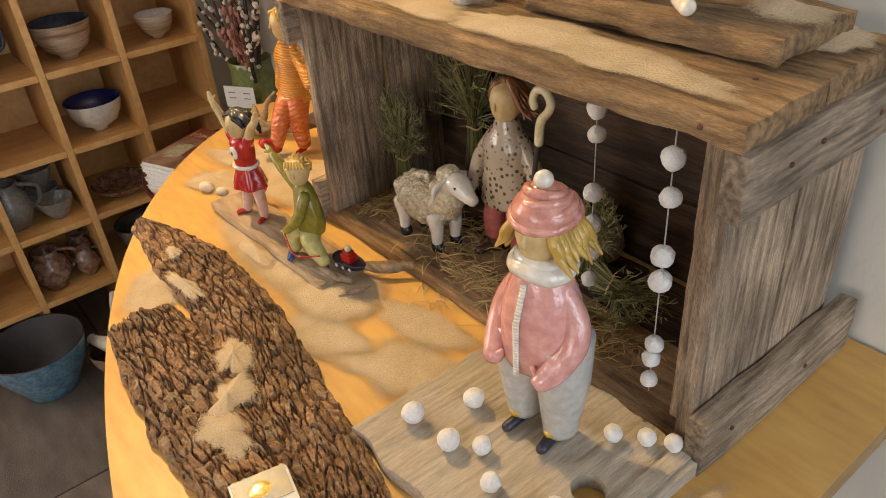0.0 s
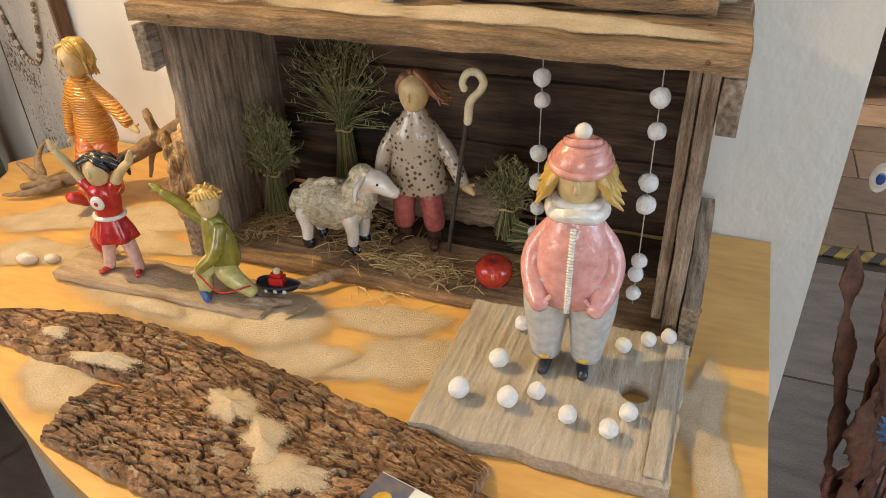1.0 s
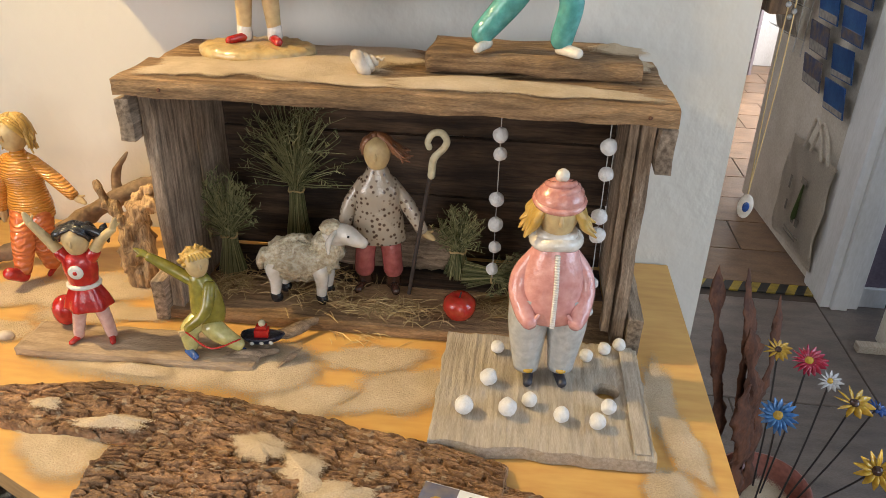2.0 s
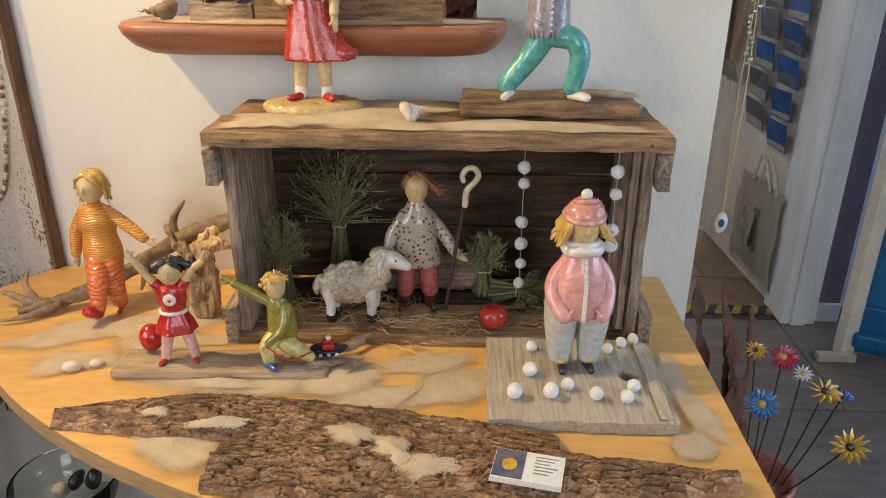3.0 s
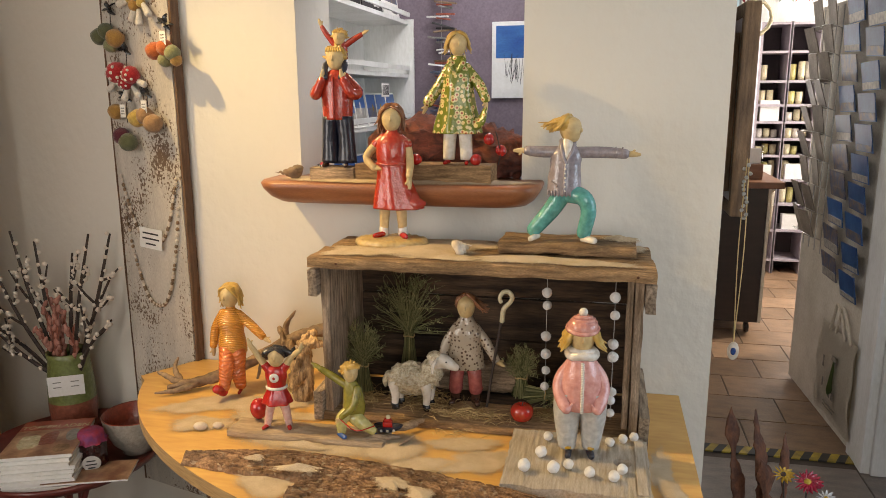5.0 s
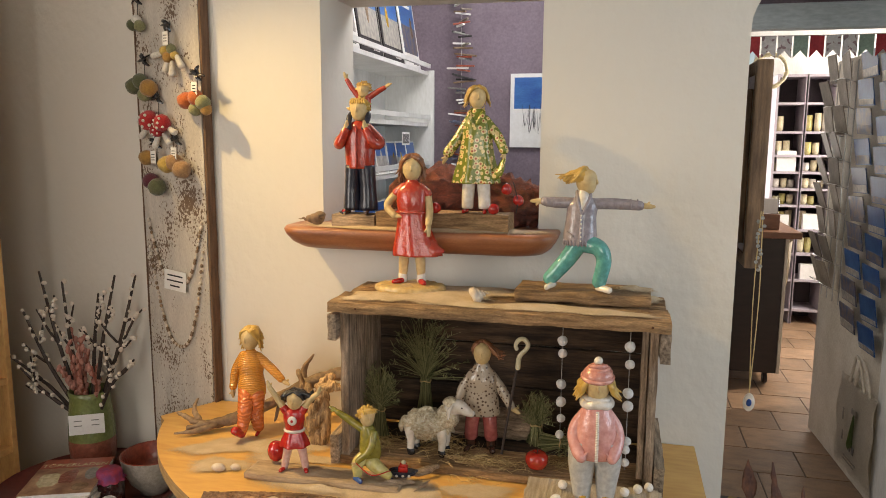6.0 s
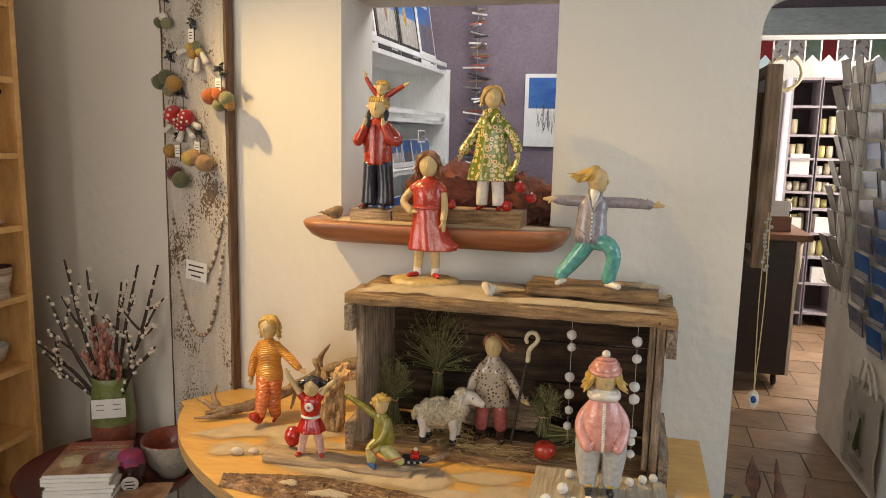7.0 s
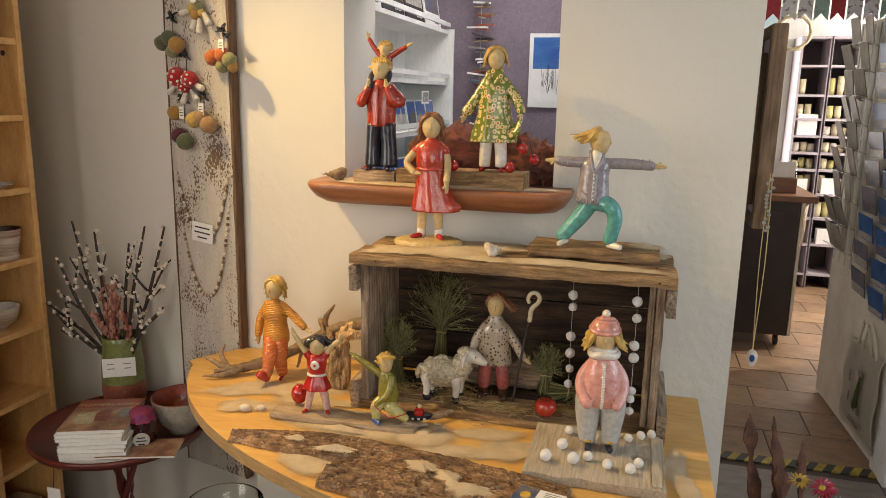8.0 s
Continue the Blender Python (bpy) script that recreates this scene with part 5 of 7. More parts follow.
def head(bm, c, r, skin, hair=None, kind="bob", rnd=None, turn=0.0):
    """A plain oval head with a nose, and hair in locks that leave the front free."""
    n0 = len(bm.verts)
    x, y, z = c
    loft(bm, [(x, y - r * 0.04, z - r * 1.22, r * 0.26, r * 0.28), (x, y - r * 0.08, z - r * 1.0, r * 0.58, r * 0.62), (x, y - r * 0.03, z - r * 0.45, r * 0.86, r * 0.90), (x, y, z + r * 0.25, r * 0.94, r * 0.98),
              (x, y, z + r * 0.8, r * 0.72, r * 0.75), (x, y, z + r * 1.08, r * 0.2, r * 0.2)], skin)
    tube(bm, [(x, y - r * 0.93, z + r * 0.22, r * 0.07), (x, y - r * 1.06, z - r * 0.12, r * 0.12), (x, y - r * 0.98, z - r * 0.24, r * 0.11)], skin, 8, 3)
    tube(bm, [(x, y, z - r * 1.5, r * 0.42), (x, y, z - r * 0.9, r * 0.40)], skin, 10, 2)
    R2 = rnd or random.Random(1)
    ball(bm, (x, y + r * 0.26, z + r * 0.32), (r * 1.03, r * 0.90, r * 0.84), hair, 20, 12, 0.15, 2.0 / r)
    if kind in ("bob", "wavy", "swept"):
        for sd in (-1, 1):
            for k in range(3):
                tube(bm, [(x + sd * r * 0.06, y - r * (0.50 - 0.16 * k), z + r * (0.98 + 0.05 * k), r * 0.13), (x + sd * r * 0.55, y - r * (0.70 - 0.2 * k), z + r * (0.82 + 0.06 * k), r * 0.16),
                          (x + sd * r * 0.92, y - r * (0.48 - 0.2 * k), z + r * 0.38, r * 0.15), (x + sd * r * 1.06, y - r * (0.30 - 0.2 * k), z - r * 0.05, r * 0.09)], hair, 7, 3, rough=0.3)
    if kind == "bob":
        strands(bm, c, r, hair, 30, 2.45, 0.35, (0, 0, 0), R2)
    elif kind == "wavy":
        strands(bm, c, r, hair, 40, 2.6, 0.12, (0, 0, 0.0), R2, (-0.15, 3.29), 0.21)
        strands(bm, c, r, hair, 12, 2.2, 0.35, (0.0, 0, 0.1), R2, (-0.2, 3.34), 0.17)
    elif kind == "swept":
        strands(bm, c, r, hair, 26, 1.7, 0.1, (0.25, 0, 0), R2)
    elif kind == "wind":
        strands(bm, c, r, hair, 34, 2.0, 0.1, (0.25, 1.05, 0.35), R2, (0.1, 3.04), 0.2)
        strands(bm, c, r, hair, 20, 1.6, 0.1, (-0.2, 1.5, 0.15), R2, (0.4, 2.7), 0.17)
    elif kind == "gust":
        strands(bm, c, r, hair, 40, 1.7, 0.25, (0.30, 0, 0.2), R2, (-0.45, 3.6), 0.22)
        strands(bm, c, r, hair, 26, 2.2, 0.5, (0.75, -0.1, 0.35), R2, (-0.5, 1.3), 0.19)
    elif kind == "short":
        for i in range(70):
            a, e = R2.uniform(-0.35, 3.5), R2.uniform(-0.1, 1.5)
            d = Vector((math.cos(a) * math.cos(e), math.sin(a) * math.cos(e) * 0.92 + 0.08, math.sin(e)))
            o = Vector((R2.uniform(-0.35, 0.35), R2.uniform(-0.25, 0.25), R2.uniform(-0.1, 0.3)))
            tube(bm, [(*(Vector(c) + d * r * 0.95), r * 0.19), (*(Vector(c) + (d * 1.12 + o * 0.5) * r), r * 0.16), (*(Vector(c) + (d * 1.14 + o) * r), r * 0.06)], hair, 6, 2)
        for k in range(7):
            u = -1 + k / 3
            tube(bm, [(x + u * r * 0.7, y - r * 0.55, z + r * 0.85, r * 0.17), (x + u * r * 0.8 + r * 0.1, y - r * 0.85, z + r * 0.62, r * 0.10)], hair, 6, 2)
    if turn:
        bmesh.ops.rotate(bm, cent=c, matrix=Matrix.Rotation(radians(turn), 3, "Z"), verts=list(bm.verts)[n0:])


def shoe(bm, x, y, z, s, mat, turn=0.0):
    c, q = math.cos(turn), math.sin(turn)
    tube(bm, [(x + q * -s * 0.5, y + c * s * 0.5, z + s * 0.42, s * 0.42), (x, y, z + s * 0.42, s * 0.42), (x + q * s * 0.9, y - c * s * 0.9, z + s * 0.36, s * 0.38)], mat, 10, 3, flat=0.85)


def hand(bm, p, d, s, mat):
    """A mitten with a thumb, pointing along d."""
    p, d = Vector(p), Vector(d).normalized()
    tube(bm, [(*p, s * 0.8), (*(p + d * s * 1.6), s), (*(p + d * s * 3.4), s * 0.55)], mat, 8, 3, flat=0.6)
    o = d.orthogonal().normalized()
    tube(bm, [(*(p + d * s), s * 0.4), (*(p + d * s * 2.1 + o * s * 1.3), s * 0.35)], mat, 6, 2)


def child_in_pink(bm):
    # 0 skin 1 hair 2 hat 3 jacket 4 white 5 trousers 6 shoes 7 socks
    for s in (-1, 1):
        loft(bm, [(s * 0.022, 0, 0.012, 0.016, 0.017), (s * 0.023, 0, 0.04, 0.020, 0.021), (s * 0.024, 0, 0.08, 0.025, 0.026), (s * 0.022, 0.002, 0.125, 0.027, 0.03)], 5)
        shoe(bm, s * 0.020, -0.012, 0.0, 0.017, 6, s * 0.1)
        ball(bm, (s * 0.021, -0.012, 0.0165), (0.008, 0.009, 0.005), 7, 8, 5)
    loft(bm, [(0, 0, 0.094, 0.039, 0.033), (0, 0, 0.11, 0.041, 0.036), (0, 0, 0.14, 0.039, 0.035), (0, 0, 0.165, 0.035, 0.030), (0, 0, 0.19, 0.024, 0.022), (0, 0, 0.198, 0.014, 0.014)], 3, 24)
    for s in (-1, 1):
        tube(bm, [(s * 0.018, 0.0, 0.180, 0.010), (s * 0.035, 0.0, 0.152, 0.0125), (s * 0.040, -0.008, 0.130, 0.0125), (s * 0.033, -0.026, 0.110, 0.012), (s * 0.028, -0.036, 0.103, 0.010)], 3, 12)
        tube(bm, [(s * 0.018, -0.037, 0.112, 0.0025), (s * 0.030, -0.043, 0.100, 0.0025)], 3, 6)
    for i in range(30):
        z = 0.096 + i * 0.0031
        ball(bm, (0.0, -0.0375 + max(0, (z - 0.15)) * 0.32, z), (0.0036, 0.0028, 0.0019), 4, 8, 5)
    tube(bm, [(0.024 * math.cos(a), 0.021 * math.sin(a), 0.197 + 0.002 * math.sin(3 * a), 0.0085) for a in np.linspace(0, 6.1, 12)], 4, 9, 2)
    tube(bm, [(0.020 * math.cos(a), 0.018 * math.sin(a), 0.205, 0.006) for a in np.linspace(1, 7.1, 12)], 4, 9, 2)
    head(bm, (0, 0, 0.230), 0.0245, 0, 1, "plain", random.Random(6))
    loft(bm, [(0, 0.003, 0.240, 0.027, 0.027), (0, 0.003, 0.246, 0.029, 0.029), (0, 0.003, 0.254, 0.027, 0.027), (0, 0.003, 0.264, 0.019, 0.019), (0.0, 0.003, 0.272, 0.007, 0.007)], 2, 24, 3)
    R2 = random.Random(3)
    for s in (-1, 1):
        for kk in range(8):
            lo = 0.200 + 0.022 * R2.random()
            tube(bm, [(s * 0.019, -0.012 + 0.0045 * kk, 0.240, 0.0055), (s * (0.0255 + 0.0006 * kk), -0.014 + 0.005 * kk, 0.228, 0.006), (s * (0.029 + 0.004 * R2.random()), -0.014 + 0.0056 * kk, 0.5 * (0.228 + lo), 0.0045),
                      (s * (0.036 + 0.008 * R2.random()), -0.016 + 0.006 * kk, lo, 0.0012)], 1, 7, 4, rough=0.3)
    strands(bm, (0, 0, 0.230), 0.0245, 1, 14, 2.5, 0.3, (0, 0, 0), R2, (0.5, 2.64))
    for k in range(4):
        tube(bm, [((0.0275 - k * 0.0042) * math.cos(a), 0.003 + (0.0275 - k * 0.0042) * math.sin(a), 0.245 + k * 0.0065 + 0.004 * math.sin(a + k), 0.0045) for a in np.linspace(k, k + 6.2, 14)], 2, 7, 2)
    ball(bm, (0, 0.0, 0.2755), 0.0085, 4, 12, 8, 0.1)


figure("pink_jacket_figure", "ceramic figure with rose hat, glossy pink jacket and grey trousers", child_in_pink,
       [SKIN, BLOND, PINKHAT, PINK, WHITEGLAZE, BLUEGREY, NAVY, YELGL], (-0.366, 0.374, TABLE + 0.021), 6)


def girl_red(bm):
    # 0 skin 1 black hair 2 red 3 white 4 legs
    for s in (-1, 1):
        tube(bm, [(s * 0.022, -0.002, 0.008, 0.0072), (s * 0.017, 0, 0.035, 0.0088), (s * 0.010, 0, 0.066, 0.0105)], 4, 10)
        shoe(bm, s * 0.023, -0.006, 0.0, 0.0115, 2, s * 0.4)
    loft(bm, [(0, 0, 0.054, 0.030, 0.024), (0, 0, 0.068, 0.026, 0.021), (0, 0, 0.088, 0.018, 0.015), (0, 0, 0.11, 0.0215, 0.016), (0, 0, 0.126, 0.02, 0.014), (0, 0, 0.134, 0.009, 0.008)], 2, 20, fold=0.08)
    tube(bm, [(0.0195 * math.cos(a), 0.0165 * math.sin(a), 0.088, 0.0032) for a in np.linspace(0, 6.28, 16)], 3, 7, 1)
    ball(bm, (0.0, -0.0165, 0.112), (0.010, 0.003, 0.010), 3, 14, 7)
    ball(bm, (0.0, -0.0185, 0.112), (0.0035, 0.002, 0.0035), 2, 8, 5)
    head(bm, (0.002, 0, 0.153), 0.0175, 0, 1, "swept", random.Random(2))
    for k in range(4):
        tube(bm, [(0.014, 0.004 * k, 0.166, 0.005), (0.027, 0.004 * k, 0.163 - 0.004 * k, 0.006), (0.036, 0.003 * k, 0.157 + 0.003 * k, 0.005), (0.046 - 0.003 * k, 0.004 * k, 0.160 - 0.006 * k, 0.0015)], 1, 7, 4, rough=0.4)
        tube(bm, [(-0.012, 0.004 * k, 0.164, 0.005), (-0.020, 0.004 * k, 0.158, 0.006), (-0.026 + 0.002 * k, 0.004 * k, 0.150 - 0.002 * k, 0.0015)], 1, 7, 3, rough=0.4)
    for s, hx, hz in ((-1, -0.047, 0.186), (1, 0.050, 0.178)):
        tube(bm, [(s * 0.016, 0, 0.126, 0.0075), (s * 0.032, 0, 0.150, 0.0065), (hx, -0.002, hz - 0.012, 0.005)], 0, 9)
        tube(bm, [(s * 0.015, 0, 0.124, 0.0085), (s * 0.021, 0, 0.133, 0.0085)], 2, 9, 2)
        hand(bm, (hx, -0.002, hz - 0.014), (s * 0.35, 0, 1), 0.0052, 0)


figure("red_dress_girl_figure", "small ceramic figure in a red dress with both arms raised", girl_red, [SKIN, BLACKHAIR, RED, WHITEGLAZE, TIGHTS], (-0.972, 0.368, 0.7745), 10)


def boy_green(bm):
    # 0 skin 1 hair 2 olive 3 lime 4 blue ; faces right, leaning, one arm back and up
    tube(bm, [(0.0, 0.0, 0.040, 0.016), (0.018, -0.012, 0.030, 0.014), (0.045, -0.012, 0.012, 0.009)], 3, 10)
    tube(bm, [(-0.002, 0.0, 0.045, 0.016), (-0.016, -0.018, 0.034, 0.013), (-0.016, -0.022, 0.012, 0.0095)], 3, 10)
    shoe(bm, -0.014, -0.03, 0.0, 0.013, 4, 0.9)
    shoe(bm, 0.052, -0.012, 0.0, 0.008, 4, 1.2)
    loft(bm, [(0.003, 0, 0.038, 0.021, 0.018), (0.004, 0, 0.055, 0.023, 0.019), (0.002, 0, 0.085, 0.020, 0.016), (-0.002, 0, 0.104, 0.014, 0.012), (-0.003, 0, 0.112, 0.008, 0.008)], 2, 18)
    tube(bm, [(-0.006, -0.002, 0.096, 0.0075), (-0.036, -0.004, 0.116, 0.008), (-0.062, -0.006, 0.132, 0.006)], 2, 9)
    hand(bm, (-0.064, -0.006, 0.134), (-1, 0, 0.5), 0.005, 2)
    tube(bm, [(0.014, -0.008, 0.096, 0.0085), (0.010, -0.022, 0.066, 0.008), (-0.012, -0.03, 0.044, 0.006)], 2, 9)
    hand(bm, (-0.012, -0.03, 0.044), (-0.6, 0, -0.7), 0.005, 0)
    head(bm, (-0.002, -0.002, 0.128), 0.0165, 0, 1, "short", random.Random(9), 40)
    tube(bm, [(-0.014, -0.034, 0.040, 0.0012), (0.02, -0.04, 0.022, 0.0012), (0.052, -0.02, 0.026, 0.0012)], 5, 5, 4)


figure("green_jacket_boy_figure", "small kneeling ceramic figure in an olive jacket pulling a toy boat", boy_green, [SKIN, BLOND, OLIVE, LIMEGL, BLUE, RED], (-0.815, 0.378, 0.7745), 0)


def lady_orange(bm):
    # 0 skin 1 hair 2 sweater 3 trousers 4 red
    tube(bm, [(0.012, 0, 0.110, 0.022), (0.014, -0.012, 0.062, 0.019), (0.020, -0.012, 0.018, 0.0135)], 3, 12)
    tube(bm, [(-0.012, 0, 0.110, 0.021), (0.000, -0.035, 0.070, 0.018), (0.002, -0.055, 0.026, 0.0125)], 3, 12)
    shoe(bm, 0.022, -0.018, 0.0, 0.012, 4, 0.2)
    tube(bm, [(0.0, -0.058, 0.016, 0.011), (-0.004, -0.078, 0.030, 0.010)], 4, 9, 2)
    loft(bm, [(0, 0, 0.094, 0.034, 0.027), (0, 0, 0.115, 0.034, 0.027), (0, 0, 0.145, 0.029, 0.022), (0, 0, 0.168, 0.035, 0.025), (0, 0, 0.188, 0.026, 0.019), (0, 0, 0.198, 0.012, 0.012), (0, 0, 0.206, 0.010, 0.010)], 2, 24)
    tube(bm, [(-0.020, 0, 0.186, 0.010), (-0.041, 0.002, 0.148, 0.011), (-0.046, -0.006, 0.108, 0.009)], 2, 10)
    hand(bm, (-0.046, -0.006, 0.104), (0, -0.1, -1), 0.006, 0)
    tube(bm, [(0.020, 0, 0.186, 0.010), (0.054, -0.004, 0.160, 0.011), (0.082, -0.012, 0.140, 0.009)], 2, 10)
    hand(bm, (0.084, -0.012, 0.138), (1, -0.2, -0.5), 0.006, 0)
    head(bm, (0, 0, 0.229), 0.0225, 0, 1, "wavy", random.Random(4), -8)


figure("orange_sweater_figure", "ceramic figure in a ribbed orange sweater and coral trousers", lady_orange, [SKIN, BLOND, ORANGE, CORAL, RED], (-1.172, 0.565, TABLE + 0.003), 0, 0)


def shepherd(bm):
    # 0 skin 1 hair 2 pullover 3 trousers 4 shoes
    for s in (-1, 1):
        tube(bm, [(s * 0.022, -0.004, 0.032, 0.0155), (s * 0.020, -0.006, 0.06, 0.0155), (s * 0.015, 0.004, 0.098, 0.018)], 3, 12)
        shoe(bm, s * 0.024, -0.014, 0.0, 0.018, 4, s * 0.3)
        tube(bm, [(s * 0.022, -0.004, 0.008, 0.012), (s * 0.022, -0.004, 0.03, 0.012)], 4, 10, 1)
    loft(bm, [(0, 0, 0.082, 0.042, 0.03), (0, 0, 0.10, 0.040, 0.029), (0, 0, 0.135, 0.035, 0.026), (0, 0, 0.162, 0.036, 0.024), (0, 0, 0.182, 0.022, 0.017), (0, 0, 0.198, 0.013, 0.013)], 2, 22)
    tube(bm, [(-0.020, 0, 0.172, 0.010), (-0.042, -0.004, 0.135, 0.0115), (-0.050, -0.014, 0.098, 0.009)], 2, 10)
    hand(bm, (-0.05, -0.014, 0.096), (-0.2, -0.4, -1), 0.006, 0)
    tube(bm, [(0.020, 0, 0.172, 0.010), (0.046, -0.002, 0.135, 0.0115), (0.066, -0.016, 0.106, 0.009)], 2, 10)
    hand(bm, (0.066, -0.016, 0.104), (0.7, -0.4, -0.3), 0.0065, 0)
    head(bm, (0, 0, 0.218), 0.021, 0, 1, "gust", random.Random(5))


figure("shepherd_figure", "ceramic figure in a speckled pullover and mauve trousers holding a crook", shepherd, [SKIN, BROWNHAIR, SPECKLE, MAUVE, BROWNGL], (-0.618, 0.568, 0.776), 4)
crook = thing("shepherd_crook", "dark twig staff with a pale curved crook", "staff")
bm = bmesh.new()
tube(bm, [(-0.568, 0.545, 0.778, 0.003), (-0.556, 0.543, 0.86, 0.003), (-0.535, 0.540, 0.99, 0.0032)], n=8)
part("staff", bm, TWIG, crook, smooth=True)
bm = bmesh.new()
tube(bm, [(-0.536, 0.540, 0.975, 0.0055), (-0.533, 0.540, 1.000, 0.0055), (-0.520, 0.538, 1.016, 0.005), (-0.515, 0.537, 1.028, 0.005), (-0.522, 0.536, 1.039, 0.005), (-0.534, 0.536, 1.038, 0.005), (-0.541, 0.536, 1.026, 0.0045), (-0.539, 0.536, 1.018, 0.0045)], n=10)
part("crook_head", bm, CREAMPOT, crook, "pale ceramic crook", smooth=True)


def sheep(bm):
    # 0 wool 1 face 2 hoof ; looks to the right
    ball(bm, (0, 0, 0.062), (0.053, 0.030, 0.034), 0, 34, 24, 0.22, 130)
    ball(bm, (0.038, 0.0, 0.078), (0.026, 0.022, 0.026), 0, 20, 14, 0.2, 130)
    for x, y in ((-0.036, -0.014), (-0.030, 0.016), (0.030, -0.015), (0.034, 0.014)):
        tube(bm, [(x, y, 0.05, 0.012), (x + 0.002, y, 0.03, 0.0088), (x, y, 0.010, 0.007)], 1, 10)
        tube(bm, [(x, y, 0.010, 0.0078), (x + 0.002, y, 0.004, 0.0085)], 2, 9, 2)
    tube(bm, [(0.050, 0, 0.100, 0.0165), (0.066, -0.002, 0.103, 0.0155), (0.084, -0.004, 0.095, 0.010), (0.090, -0.004, 0.092, 0.008)], 1, 14)
    ball(bm, (0.046, 0, 0.112), (0.016, 0.015, 0.011), 0, 14, 10, 0.25, 150)
    for s in (-1, 1):
        tube(bm, [(0.052, s * 0.012, 0.110, 0.006), (0.046, s * 0.024, 0.100, 0.008), (0.046, s * 0.028, 0.088, 0.004)], 1, 8, 3, flat=0.5)
        ball(bm, (0.072, s * 0.0125 - 0.002, 0.106), 0.0022, 2, 8, 6)
    ball(bm, (0.092, -0.004, 0.092), (0.004, 0.007, 0.004), 2, 8, 6)
    tube(bm, [(-0.050, 0, 0.07, 0.008), (-0.058, 0, 0.055, 0.007), (-0.058, 0, 0.045, 0.004)], 0, 8)


figure("sheep_figure", "cream glazed ceramic sheep with a curly fleece", sheep, [WOOL, WHITEGLAZE, BLACKHAIR], (-0.725, 0.515, 0.777), 4, category="sheep figurine", scale=1.04)


def lady_red(bm):
    # 0 skin 1 hair 2 dress 3 shoes 4 socks
    for s in (-1, 1):
        tube(bm, [(s * 0.020, 0, 0.012, 0.0085), (s * 0.018, 0, 0.045, 0.0105), (s * 0.016, 0, 0.075, 0.012)], 0, 10)
        tube(bm, [(s * 0.020, 0, 0.008, 0.010), (s * 0.020, 0, 0.018, 0.0095)], 4, 10, 1)
        shoe(bm, s * 0.024, -0.012, 0.0, 0.015, 3, s * 0.6)
    loft(bm, [(0.010, 0, 0.060, 0.053, 0.034), (0.007, 0, 0.080, 0.048, 0.032), (0.003, 0, 0.110, 0.038, 0.028), (0, 0, 0.145, 0.031, 0.025), (0, 0, 0.172, 0.033, 0.026), (0, 0, 0.196, 0.030, 0.021), (0, 0, 0.212, 0.013, 0.012), (0, 0, 0.218, 0.010, 0.010)], 2, 28, fold=0.05, folds=7)
    tube(bm, [(0.03, -0.012, 0.09, 0.014), (0.05, -0.012, 0.074, 0.016), (0.066, -0.01, 0.072, 0.006)], 2, 10, flat=0.6)
    tube(bm, [(0.0325 * math.cos(a), 0.0262 * math.sin(a), 0.150 + 0.001 * math.sin(5 * a), 0.003) for a in np.linspace(0, 6.28, 20)], 2, 6, 1)
    tube(bm, [(-0.016, 0, 0.200, 0.010), (-0.032, 0, 0.188, 0.0105)], 2, 10, 2)
    tube(bm, [(-0.030, 0, 0.190, 0.009), (-0.052, -0.004, 0.162, 0.008), (-0.034, -0.016, 0.143, 0.007)], 0, 9)
    hand(bm, (-0.036, -0.016, 0.143), (1, -0.2, -0.1), 0.0055, 0)
    tube(bm, [(0.016, 0, 0.200, 0.010), (0.032, 0, 0.187, 0.0105)], 2, 10, 2)
    tube(bm, [(0.031, 0, 0.190, 0.009), (0.038, -0.004, 0.155, 0.008), (0.040, -0.02, 0.128, 0.007)], 0, 9)
    hand(bm, (0.040, -0.021, 0.126), (0.1, -0.2, -1), 0.0065, 0)
    head(bm, (0, 0, 0.240), 0.0215, 0, 1, "wavy", random.Random(14), 10)


figure("red_dotted_dress_figure", "ceramic figure in a red dress with pale dots", lady_red, [SKIN, BROWNHAIR, REDDOT, RED, WHITEGLAZE], (-0.784, 0.592, 1.136), 0, scale=1.07)


